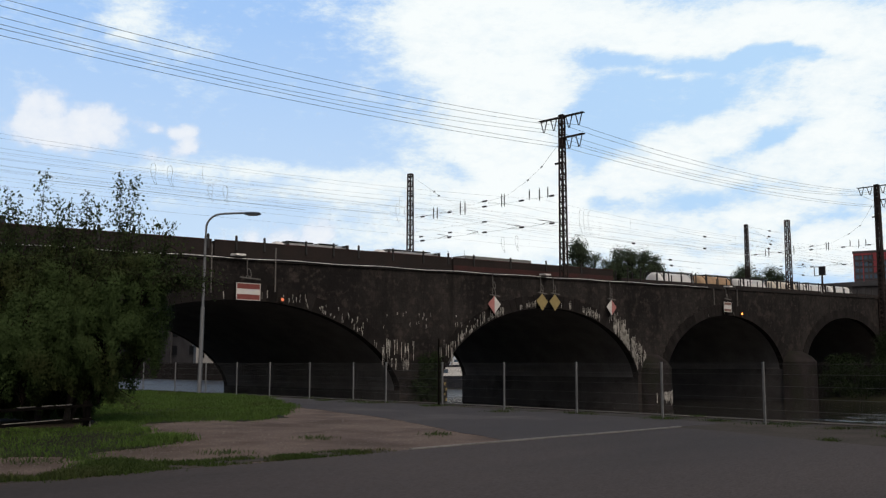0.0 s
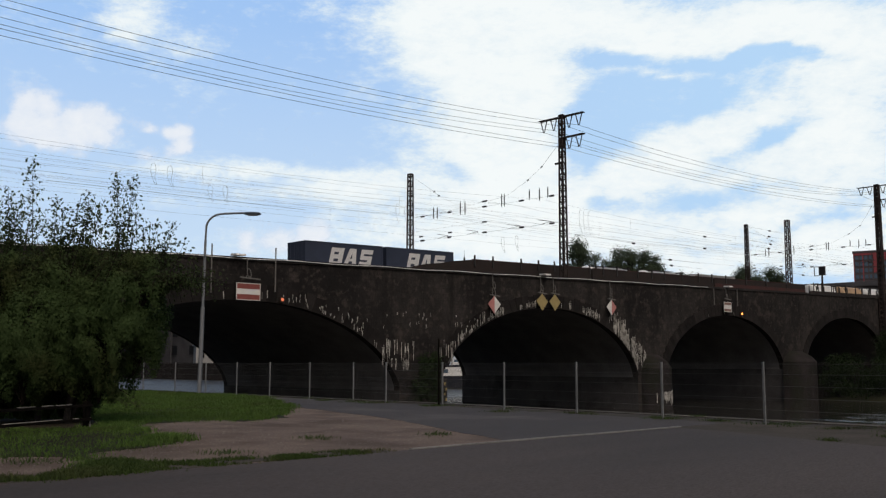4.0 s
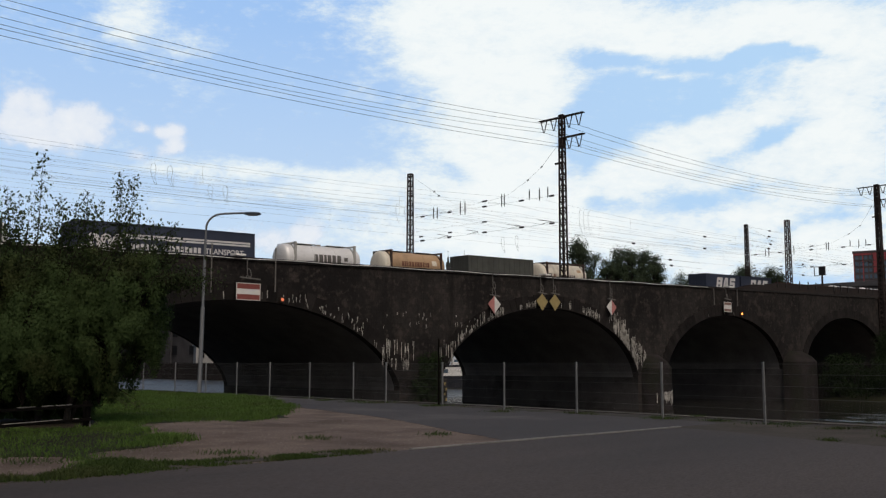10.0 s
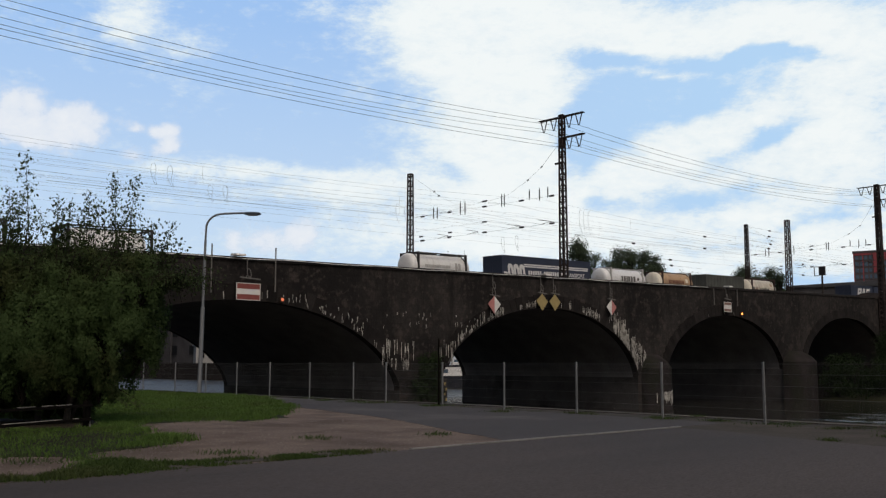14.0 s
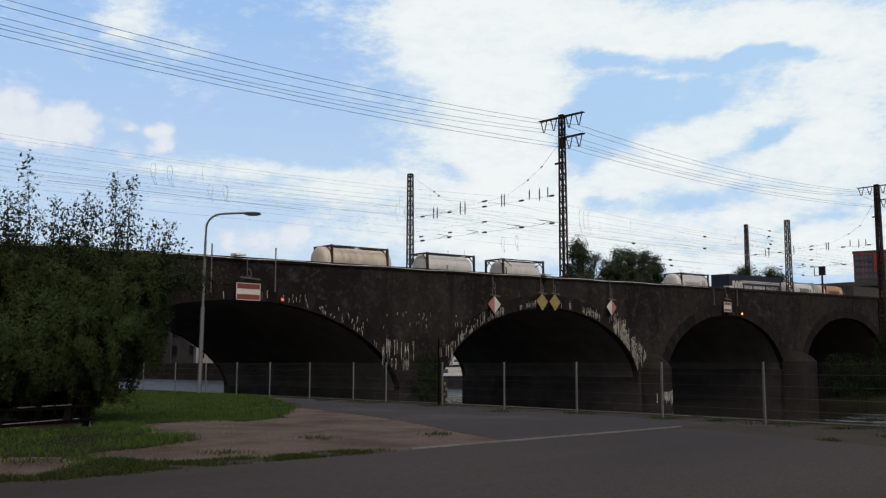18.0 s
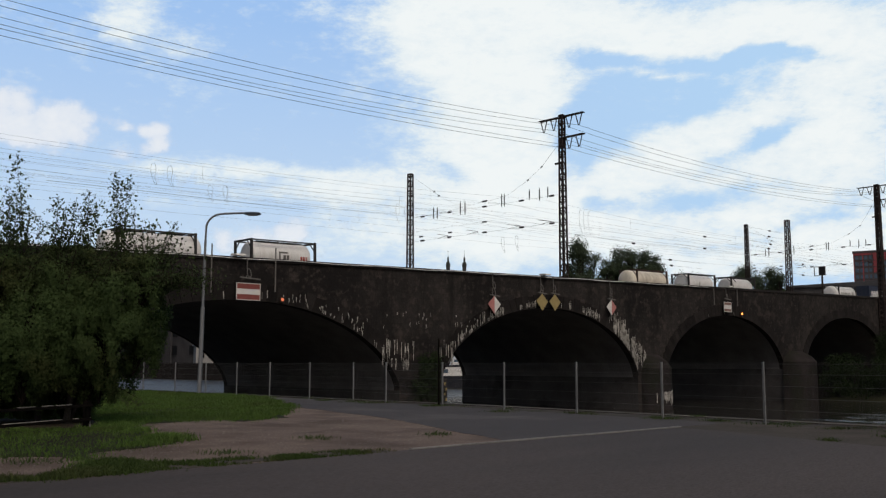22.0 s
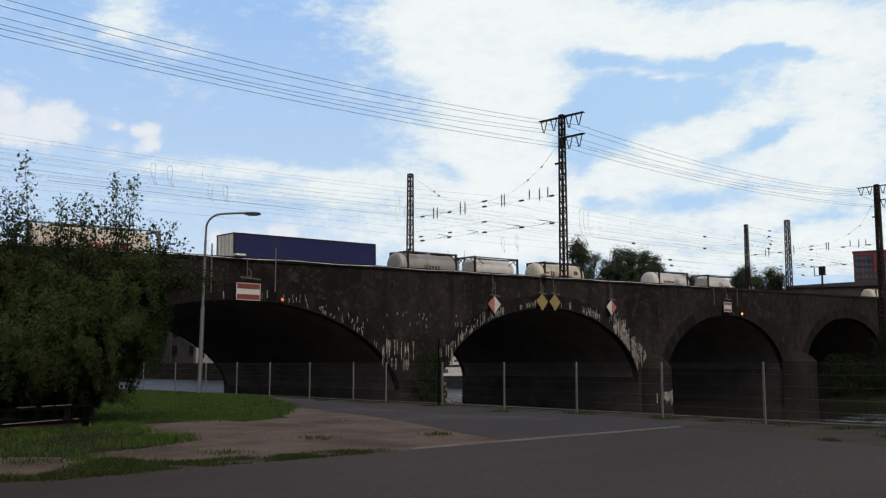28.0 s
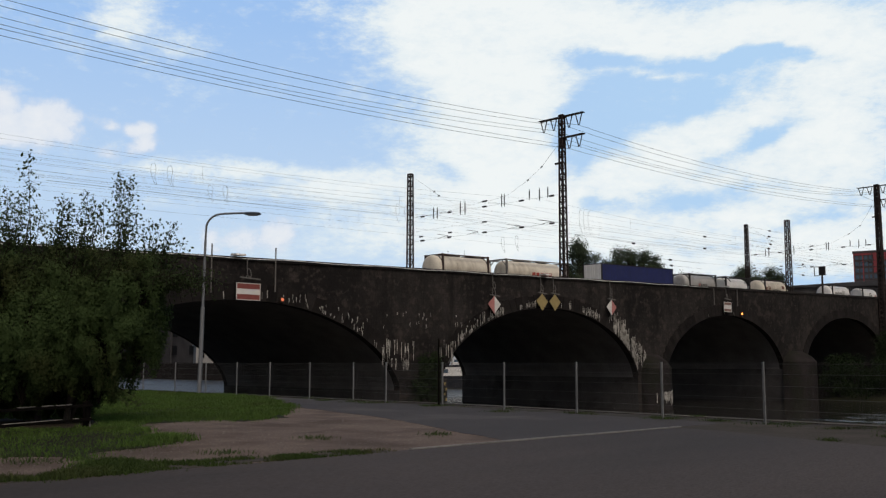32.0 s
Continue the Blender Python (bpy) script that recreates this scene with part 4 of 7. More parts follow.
# insulators set into the wires further along
for s, z in ((95.7, 15.36), (95.6, 14.0), (81.9, 13.4), (88.6, 12.2), (88.8, 11.6), (110.9, 17.46), (110.7, 16.73), (111.0, 15.8), (110.5, 15.23), (119.5, 13.9), (119.4, 12.5)):
    ins = thing("wire_insulator", "short dark insulator set into an overhead wire", "insulator", PLAN @ pose(s, 57.0, z), group="insulators in the wires")
    part("body", Shape().tube([(-0.3, 0, 0), (-0.18, 0, 0), (0.18, 0, 0), (0.3, 0, 0)], [0.04, 0.1, 0.1, 0.04], 8), INSULATOR, ins)
    part("wire_end", Shape().tube([(-6, 0, 0.05), (-0.3, 0, 0)], 0.01, 4), WIRE, ins)
    part("wire_end", Shape().tube([(0.3, 0, 0), (6, 0, 0.05)], 0.01, 4), WIRE, ins)
# hanging loops of jumper cable
for s, l, z, h in ((30.6, 60.3, 14.75, 1.45), (31.3, 59.3, 14.5, 1.45), (35.2, 60.6, 13.9, 1.2), (36.0, 59.9, 13.8, 1.2), (52.5, 60.0, 14.4, 1.6), (54.0, 60.6, 14.5, 1.6), (70.0, 54.4, 15.2, 2.2), (70.6, 54.4, 15.25, 2.4), (71.3, 54.4, 15.2, 2.3), (60.6, 55.5, 11.9, 1.3), (61.8, 55.0, 12.1, 1.3)):
    loop = [(s, l, z), (s - 0.22, l, z + 0.1), (s - 0.36, l, z - 0.3 * h), (s - 0.16, l, z - 0.75 * h), (s + 0.1, l, z - h), (s + 0.18, l, z - 0.9 * h)]
    loop += [(s - 0.05, l, z - 0.62 * h), (s + 0.12, l, z - 0.3 * h), (s, l, z)] if h < 1.5 else []
    for _ in range(2):
        loop = [loop[0]] + [tuple(Vector(p).lerp(Vector(q), u)) for p, q in zip(loop, loop[1:]) for u in (0.25, 0.75)] + [loop[-1]]
    solid("jumper_cable", Shape().tube(loop, 0.009, 4), WIRE, "slack loop of jumper cable on the overhead line", "cable", PLAN, group="jumper cables")
sg = thing("railway_signal", "dark railway signal board on a pole beside the track", "signal", PLAN @ pose(126.2, 57.6, rail_z(126.2) - 0.3))
part("pole", Shape().tube([(0, 0, -0.1), (0, 0, 5.0)], 0.13, 8), DARK_STEEL, sg)
part("board", Shape().box(-0.2, 0.05, -0.5, 0.35, 4.6, 5.8), INSULATOR, sg)
part("frame", Shape().box(-0.2, -0.1, 0.4, 1.0, 4.55, 4.63).box(-0.2, -0.1, 0.4, 1.0, 5.72, 5.8).box(-0.2, -0.1, 0.92, 1.0, 4.63, 5.72), GALV, sg)

# ---- the trains ----
TANK_WHITE = surface("tank_white", (0.80, 0.80, 0.79), (0.70, 0.70, 0.69), 0.4, 0.8, 20, 0.05, stain=(0.40, 0.37, 0.32), stain_scale=0.7, stain_cut=(0.58, 0.8), stretch=(1, 1, 0.35))
TANK_CREAM = surface("tank_cream", (0.78, 0.73, 0.62), (0.67, 0.62, 0.52), 0.5, 0.8, 20, 0.05, stain=(0.30, 0.25, 0.19), stain_scale=0.7, stain_cut=(0.52, 0.75), stretch=(1, 1, 0.35))
TANK_TAN = surface("tank_tan", (0.50, 0.34, 0.20), (0.40, 0.27, 0.16), 0.55, 0.8, 20, 0.05, stain=(0.20, 0.14, 0.10), stain_scale=0.9, stain_cut=(0.52, 0.75), stretch=(1, 1, 0.35))
TANK_GREY = surface("tank_grey", (0.50, 0.49, 0.47), (0.36, 0.355, 0.345), 0.45, 0.8, 20, 0.05, stain=(0.14, 0.13, 0.12), stain_scale=0.7, stain_cut=(0.52, 0.75), metal=0.2)
TANK_DULL = surface("tank_dull", (0.30, 0.30, 0.295), (0.22, 0.22, 0.215), 0.5, 0.8, 20, 0.05, stain=(0.15, 0.145, 0.14), stain_scale=0.7, stain_cut=(0.52, 0.75), stretch=(1, 1, 0.35))
TANK_SILVER = surface("tank_silver", (0.86, 0.86, 0.86), (0.74, 0.74, 0.74), 0.35, 0.8, 20, 0.05, metal=0.15, stain=(0.34, 0.32, 0.30), stain_scale=0.8, stain_cut=(0.58, 0.8))
FRAME_BROWN = surface("frame_brown", (0.060, 0.030, 0.022), (0.035, 0.022, 0.018), 0.7, 3, 30, 0.1)
FRAME_DARK = surface("frame_dark", (0.030, 0.028, 0.028), (0.020, 0.019, 0.019), 0.65, 3, 30, 0.1)
FRAME_GREY = surface("frame_grey", (0.20, 0.19, 0.18), (0.12, 0.115, 0.11), 0.65, 3, 30, 0.1)
BOX_NAVY = surface("container_navy", (0.034, 0.044, 0.076), (0.026, 0.034, 0.060), 0.5, 1, 20, 0.05, stain=(0.04, 0.045, 0.07), stain_scale=0.6)
BOX_BLUE = surface("curtain_blue", (0.022, 0.030, 0.13), (0.018, 0.024, 0.10), 0.5, 1, 12, 0.12, stain=(0.03, 0.04, 0.12), stain_scale=0.5, depth=0.05)
BOX_GREY = surface("container_grey", (0.085, 0.090, 0.080), (0.060, 0.062, 0.056), 0.6, 1, 20, 0.1, stain=(0.04, 0.04, 0.036), stain_scale=0.6)
BOX_END = surface("container_pale", (0.80, 0.81, 0.80), (0.72, 0.73, 0.72), 0.55, 1, 20, 0.05)
WAGON_BROWN = surface("wagon_brown", (0.020, 0.0115, 0.0095), (0.012, 0.008, 0.007), 0.85, 1, 20, 0.2, stain=(0.010, 0.0075, 0.0068), stain_scale=0.6)
WAGON_RED = surface("wagon_red", (0.060, 0.015, 0.013), (0.034, 0.012, 0.010), 0.8, 1, 20, 0.2, stain=(0.03, 0.016, 0.013), stain_scale=0.6)
PRINT_DARK = surface("print_dark", (0.15, 0.143, 0.135), (0.10, 0.096, 0.09), 0.6, 6, 30, 0.0)
PRINT_BROWN = surface("print_brown", (0.20, 0.085, 0.05), (0.14, 0.06, 0.04), 0.6, 6, 30, 0.0)
PRINT_RED = surface("print_red", (0.42, 0.07, 0.05), (0.30, 0.05, 0.04), 0.6, 6, 30, 0.0)
PRINT_WHITE = surface("print_white", (0.70, 0.70, 0.70), (0.58, 0.58, 0.58), 0.6, 6, 30, 0.0)
FLOOR = 1.18
moving = []          # (thing, distance of its rear post along the train)


def tank_patch(x0, x1, z0, z1, r, cz, lean=0.0):
    """A thin mark that follows the tank's round side."""
    sh = Shape()
    n = 4
    verts = []
    for i in range(n + 1):
        z = z0 + (z1 - z0) * i / n
        y = -math.sqrt(max(0.01, (r + 0.006) ** 2 - (z - cz) ** 2))
        verts += [(x0 + lean * (z - z0), y, z), (x1 + lean * (z - z0), y, z)]
    return sh.add(verts, [(2 * i, 2 * i + 1, 2 * i + 3, 2 * i + 2) for i in range(n)])


def bars(x0, x1, z0, z1, widths, r, cz, name, material, parent):
    """A word that cannot be shown, as plain bars of its size."""
    x = x0
    total = sum(widths)
    for w in widths:
        d = (x1 - x0) * w / total
        part(name, tank_patch(x, x + d * 0.78, z0, z1, r, cz), material, parent)
        x += d


def tank_container(label, length, tank_mat, frame_mat, over=0.6, r=1.14, rails=True, braces=False, walkway=True, end_cap=None):
    t = thing("tank_container", label, "tank container", group="tank containers on the train")
    z0, h, w = FLOOR, 2.59, 1.22
    cz = z0 + 1.36
    p = 0.085
    for x in (p, length - p):
        fr = Shape()
        for y in (-w + p, w - p):
            fr.box(x - p, x + p, y - p, y + p, z0, z0 + h)
        fr.box(x - p, x + p, -w + 2 * p, w - 2 * p, z0 + h - 0.14, z0 + h - 0.01)
        fr.box(x - p, x + p, -w + 2 * p, w - 2 * p, z0, z0 + 0.16)
        f = part("end_frame", fr, frame_mat, t)
        for y in (-1, 1):
            part("brace", Shape().tube([(x, y * (w - 0.1), z0 + 0.75), (x, y * 0.45, z0 + 0.12)], 0.05, 4), frame_mat, f)
            part("brace", Shape().tube([(x, y * (w - 0.1), z0 + h - 0.75), (x, y * 0.5, z0 + h - 0.1)], 0.05, 4), frame_mat, f)
    for y in (-w + 0.06, w - 0.06):
        part("bottom_rail", Shape().box(2 * p, length - 2 * p, y - 0.05, y + 0.05, z0, z0 + 0.13), frame_mat, t)
        if rails:
            part("top_rail", Shape().box(2 * p, length - 2 * p, y - 0.045, y + 0.045, z0 + h - 0.13, z0 + h - 0.03), frame_mat, t)
        if braces:
            for x, k in ((2 * p, 1), (length - 2 * p, -1)):
                part("brace", Shape().tube([(x, y, z0 + h - 0.1), (x + k * 1.15, y * 0.96, z0 + h - 0.7)], 0.04, 4), frame_mat, t)
                part("brace", Shape().tube([(x, y, z0 + 0.1), (x + k * 1.1, y * 0.96, z0 + 0.7)], 0.04, 4), frame_mat, t)
    a, b = -over, length + over
    dome = [(0.0, 0.30), (0.035, 0.62), (0.10, 0.85), (0.19, 0.95), (0.30, 0.992), (0.40, 1.0)]
    prof = [(a + d, r * k) for d, k in dome] + [(b - d, r * k) for d, k in dome[::-1]]
    tk = part("tank", Shape().lathe_x(prof, 0, cz, 28), tank_mat, t, smooth=True)
    if end_cap:
        part("end_shell", Shape().lathe_x([(a + d - 0.012, (r + 0.012) * k) for d, k in dome] + [(a + 0.75, r + 0.012)], 0, cz, 28), end_cap, tk, smooth=True)
    for u in (0.12, 0.36, 0.64, 0.88):
        x = a + (b - a) * u
        part("band", Shape().lathe_x([(x - 0.03, r + 0.004), (x - 0.028, r + 0.014), (x + 0.028, r + 0.014), (x + 0.03, r + 0.004)], 0, cz, 28), tank_mat, tk, smooth=True)
    if walkway:
        for u in (0.3, 0.72):
            x = a + (b - a) * u
            part("walkway", Shape().box(x - 0.95, x + 0.95, -0.45, 0.45, cz + r + 0.02, cz + r + 0.07), frame_mat, t)
        part("manhole", Shape().tube([(length / 2, 0, cz + r - 0.05), (length / 2, 0, cz + r + 0.1)], 0.28, 12), frame_mat, t)
    part("valve", Shape().tube([(a + 0.02, 0, z0 + 0.35), (a - 0.12, 0, z0 + 0.35)], 0.1, 8), frame_mat, tk)
    return t, tk, cz, r


def plate(parent, x0, x1, z0, z1, y, name, material, lean=0.0, label=""):
    n = Shape().add([(x0, y, z0), (x1, y, z0), (x1 + lean, y, z1), (x0 + lean, y, z1), (x0, y + 0.006, z0), (x1, y + 0.006, z0), (x1 + lean, y + 0.006, z1), (x0 + lean, y + 0.006, z1)],
                    [(0, 1, 2, 3), (7, 6, 5, 4), (0, 4, 5, 1), (1, 5, 6, 2), (2, 6, 7, 3), (3, 7, 4, 0)])
    return part(name, n, material, parent, label)


def box_container(name, label, length, h, side_mat, end_mat, ribs=0, w=1.22, rim=None, roof=None):
    """A box on its corner posts: side walls (ribbed if asked), ends with doors, roof, rails."""
    t = thing(name, label, "container", group="box containers on the train")
    z0 = FLOOR
    rim = rim or side_mat
    for x in (0.0, length - 0.12):
        for y in (-w, w - 0.12):
            part("corner_post", Shape().box(x, x + 0.12, y, y + 0.12, z0, z0 + h), rim, t)
    for y, k in ((-w, 1), (w, -1)):
        ya, yb = sorted((y + k * 0.03, y + k * 0.07))
        wall = part("side_wall", Shape().box(0.12, length - 0.12, ya, yb, z0 + 0.12, z0 + h - 0.1), side_mat, t)
        if ribs:
            step = (length - 0.24) / ribs
            for i in range(ribs):
                x = 0.12 + step * i
                ya, yb = sorted((y + k * 0.002, y + k * 0.03))
                part("rib", Shape().box(x + step * 0.42, x + step * 0.58, ya, yb, z0 + 0.16, z0 + h - 0.14), side_mat, wall)
        for z in (z0, z0 + h - 0.1):
            ya, yb = sorted((y, y + k * 0.09))
            part("side_rail", Shape().box(0.12, length - 0.12, ya, yb, z, z + 0.12 if z == z0 else z + 0.1), rim, t)
    for x0, x1 in ((0.02, 0.07), (length - 0.07, length - 0.02)):
        for y0, y1 in ((-w + 0.12, -0.01), (0.01, w - 0.12)):
            part("door", Shape().box(x0, x1, y0, y1, z0 + 0.1, z0 + h - 0.08), end_mat, t)
        for z in (z0, z0 + h - 0.08):
            part("end_rail", Shape().box(x0 - 0.02, x1 + 0.02, -w + 0.12, w - 0.12, z, z + 0.08 if z > z0 else z + 0.1), rim, t)
    part("roof", Shape().box(0.1, length - 0.1, -w + 0.08, w - 0.08, z0 + h - 0.06, z0 + h - 0.02), roof or side_mat, t)
    part("floor", Shape().box(0.1, length - 0.1, -w + 0.1, w - 0.1, z0 + 0.02, z0 + 0.1), FRAME_DARK, t)
    for y in (-0.75, -0.25, 0.3, 0.8):
        part("locking_bar", Shape().tube([(-0.01, y, z0 + 0.15), (-0.01, y, z0 + h - 0.15)], 0.022, 6), end_mat, t)
    return t


def load(t, off):
    moving.append((t[0] if isinstance(t, tuple) else t, off))
    return t


def printed_tank(off, label, tank_mat, frame_mat, printing, **kw):
    t, tk, cz, r = load(tank_container(label, kw.pop("length", 6.06), tank_mat, frame_mat, **kw), off)
    for x0, x1, z0, z1, widths, name, mat in printing:
        bars(x0, x1, cz + z0, cz + z1, widths, r, cz, name, mat, tk)
    return t


LETTERS = (3, 3, 3, 2, 3, 3, 3, 3)
CREAM_LOGO = [(0.25, 0.95, -0.55, 0.1, (1,), "emblem", PRINT_DARK), (1.1, 1.5, -0.5, 0.05, (1, 1), "emblem", PRINT_BROWN), (2.2, 4.6, -0.45, 0.0, LETTERS, "lettering_bar", PRINT_DARK), (4.9, 5.7, 0.3, 0.6, (1,), "plate", TANK_TAN)]
printed_tank(136.15, "cream tank container with dark lettering bars in a brown frame", TANK_CREAM, FRAME_BROWN, CREAM_LOGO)
printed_tank(-54.95, "cream tank container with brown emblem in a dark frame", TANK_CREAM, FRAME_DARK, [(0.25, 0.9, -0.45, 0.2, (1,), "emblem", PRINT_BROWN), (1.0, 1.7, -0.45, 0.3, (1, 1), "emblem", PRINT_BROWN), (2.2, 4.4, -0.45, -0.05, LETTERS, "lettering_bar", PRINT_DARK), (4.7, 5.6, 0.05, 0.45, (1,), "plate", PRINT_BROWN)])
printed_tank(115.5, "tan tank container with brown lettering bars in a rusty frame", TANK_TAN, FRAME_BROWN, [(1.3, 4.6, -0.15, 0.28, (3, 2, 3, 3, 3, 2, 1, 3, 3, 2, 3, 3), "lettering_bar", PRINT_BROWN), (1.2, 5.9, -0.62, -0.48, (1,), "stripe", PRINT_BROWN), (4.9, 5.6, 0.0, 0.45, (1,), "plate", TANK_CREAM)], rails=False, end_cap=TANK_CREAM)
printed_tank(77.45, "white tank container with faded lettering bars in a dark frame", TANK_WHITE, FRAME_DARK, [(0.9, 4.0, -0.1, 0.15, LETTERS + LETTERS, "lettering_bar", TANK_GREY), (4.6, 5.4, -0.25, 0.4, (1, 1), "plate", TANK_GREY)])
printed_tank(25.95, "stained cream tank container in a dark rusty frame", TANK_CREAM, FRAME_BROWN, [])
printed_tank(46.4, "white tank container in an open dark braced frame", TANK_WHITE, FRAME_DARK, [(0.5, 0.75, -0.5, 0.4, (1,), "emblem", PRINT_DARK)], over=-0.3, r=1.08, braces=True)
printed_tank(36.5, "grey-white tank container with rust streaks in a dark frame", TANK_WHITE, FRAME_DARK, [(0.7, 0.9, -0.7, -0.3, (1,), "emblem", PRINT_BROWN), (2.4, 2.7, -0.6, 0.2, (1,), "emblem", TANK_GREY)], over=-0.12, r=1.15)
printed_tank(-24.1, "white tank container with a square dark emblem in a dark frame", TANK_WHITE, FRAME_DARK, [(2.6, 2.78, -0.6, 0.35, (1,), "emblem", PRINT_DARK), (2.6, 3.7, 0.22, 0.36, (1,), "emblem", PRINT_DARK), (3.0, 3.6, -0.6, 0.1, (1, 1), "emblem", PRINT_DARK), (4.6, 5.3, -0.3, 0.05, (1, 1, 1), "lettering_bar", PRINT_RED)], over=-0.28, r=1.1)
printed_tank(-34.7, "white tank container with grey lettering bars in a dark frame", TANK_WHITE, FRAME_DARK, [(1.0, 3.2, -0.1, 0.12, LETTERS, "lettering_bar", PRINT_DARK), (3.3, 4.6, -0.65, 0.6, (1,), "panel", TANK_GREY)])
printed_tank(-64.95, "white tank container in an open dark braced frame", TANK_WHITE, FRAME_DARK, [], over=-0.3, r=1.08, braces=True)
printed_tank(-73.3, "dull grey tank container with a red mark in a dark frame", TANK_GREY, FRAME_DARK, [(2.0, 2.5, -0.35, 0.05, (1, 1), "lettering_bar", PRINT_RED), (2.6, 4.0, -0.3, 0.05, (3, 3, 3, 3), "lettering_bar", PRINT_DARK)])
printed_tank(-114.1, "stained cream tank container in a dark rusty frame", TANK_CREAM, FRAME_BROWN, [])
printed_tank(-105.6, "long cream tank container with dull red lettering bars", TANK_CREAM, FRAME_GREY, [(3.8, 6.9, -0.5, 0.06, (3, 3, 3, 3, 3), "lettering_bar", PRINT_RED)], length=9.125, over=-0.45, r=1.14)
printed_tank(105.6, "silver tank container with dark lettering bars and roof walkway", TANK_SILVER, TANK_GREY, [(1.9, 4.7, -0.28, 0.34, (3, 3, 2, 3, 3, 3), "lettering_bar", PRINT_DARK), (4.9, 5.4, -0.1, 0.2, (1,), "plate", PRINT_DARK)], over=0.75, rails=False)
for off, lab, tm, fm in ((203.7, "dull grey tank container in a dark frame", TANK_DULL, FRAME_DARK), (214.1, "dull grey tank container in a dark frame", TANK_DULL, FRAME_DARK), (255.8, "white tank container in a dark frame", TANK_WHITE, FRAME_DARK),
                         (265.0, "tan tank container in a dark frame", TANK_TAN, FRAME_DARK), (274.0, "white tank container in a dark frame", TANK_WHITE, FRAME_DARK), (283.0, "cream tank container in a dark frame", TANK_CREAM, FRAME_DARK),
                         (291.5, "white tank container in a dark frame", TANK_WHITE, FRAME_DARK), (300.5, "white tank container in a dark frame", TANK_WHITE, FRAME_DARK)):
    printed_tank(off, lab, tm, fm, [], rails=off not in (203.7, 214.1), end_cap=TANK_WHITE if off in (203.7, 214.1) else None, r=1.26 if off in (203.7, 214.1) else 1.14)
pale = load(box_container("box_container", "dull grey ribbed box container on the train", 9.125, 2.55, TANK_DULL, BOX_END, ribs=5), 223.4)
load(box_container("box_container", "dark grey ribbed steel box container", 9.125, 2.62, BOX_GREY, BOX_GREY, ribs=12), 124.9)
for off in (166.1, 174.5):
    t = load(box_container("box_container", "dark blue box container with big white lettering shapes", 8.0, 2.75, BOX_NAVY, BOX_NAVY), off)
    za, zb = FLOOR + 0.9, FLOOR + 2.35
    for x, w in ((2.25, 1.3), (5.35, 1.25)):
        plate(t, x, x + w, za, zb, -1.2, "lettering_shape", PRINT_WHITE, 0.4)
    for x, w, d in ((3.75, 0.42, 0.75), (4.65, 0.42, 0.12)):
        plate(t, x, x + w, za, zb, -1.2, "lettering_shape", PRINT_WHITE, d)
    plate(t, 4.3, 4.7, za + 0.4, za + 0.62, -1.2, "lettering_shape", PRINT_WHITE, 0.05)
    for x0, x1, z0, z1 in ((2.85, 3.3, 0.9, 1.1), (2.75, 3.2, 0.32, 0.55), (5.95, 6.95, 0.92, 1.08), (5.3, 6.25, 0.42, 0.58)):
        plate(t, x0, x1, za + z0, za + z1, -1.204, "lettering_gap", BOX_NAVY, 0.05)
mv = load(box_container("swap_body", "dark blue swap body with white stripes and lettering", 13.7, 2.9, BOX_NAVY, BOX_NAVY, w=1.25), 88.2)
for i in range(3):
    x0, z0 = 0.95 + i * 0.84, FLOOR + 0.82
    out = [(0.02, 0.0), (0.36, 0.0), (0.36, 0.75), (0.44, 0.93), (0.56, 0.75), (0.56, 0.0), (0.90, 0.0), (0.90, 0.9), (0.80, 1.16), (0.60, 1.28), (0.30, 1.28), (0.10, 1.14), (0.02, 0.88)]
    part("emblem", Shape().prism([(x0 + u * 0.92 - 0.16 * v, z0 + v) for u, v in out], "y", -1.232, -1.226), PRINT_WHITE, mv)
plate(mv, 0.35, 0.86, FLOOR + 0.98, FLOOR + 1.3, -1.232, "emblem", PRINT_WHITE, -0.05)
for i in range(2):
    plate(mv, 3.2, 13.3, FLOOR + 1.86 + i * 0.19, FLOOR + 1.99 + i * 0.19, -1.232, "stripe", PRINT_WHITE)
for x, w in ((3.85, 2.05), (6.2, 3.1)):
    n = int(w / 0.34)
    for i in range(n):
        plate(mv, x + i * 0.34, x + i * 0.34 + 0.24, FLOOR + 1.15, FLOOR + 1.55, -1.232, "lettering_bar", PRINT_WHITE)
plate(mv, 3.85, 7.6, FLOOR + 0.85, FLOOR + 0.92, -1.232, "lettering_bar", PRINT_WHITE)
word = bpy.data.curves.new("word", "FONT")
word.body, word.size, word.extrude, word.align_x = "TRANSPORT", 0.57, 0.002, "LEFT"
word.offset = 0.012
wob = new("word_source", word)
word_mesh = bpy.data.meshes.new_from_object(wob.evaluated_get(bpy.context.evaluated_depsgraph_get()))
bpy.data.objects.remove(wob)
word_mesh.materials.clear()
word_mesh.materials.append(PRINT_WHITE)
part("lettering", word_mesh, PRINT_WHITE, mv, "white lettering", m=pose(9.5, -1.236, FLOOR + 1.15, 90, 0, 0))
blue = load(box_container("swap_body", "plain blue curtain-sided swap body with pale rear doors", 13.7, 2.9, BOX_BLUE, BOX_END, w=1.25, rim=FRAME_DARK, roof=BOX_END), -90.6)
for i in range(12):
    x = 0.6 + i * 1.13
    plate(blue, x, x + 0.03, FLOOR + 0.16, FLOOR + 2.75, -1.224, "curtain_strap", BOX_NAVY)


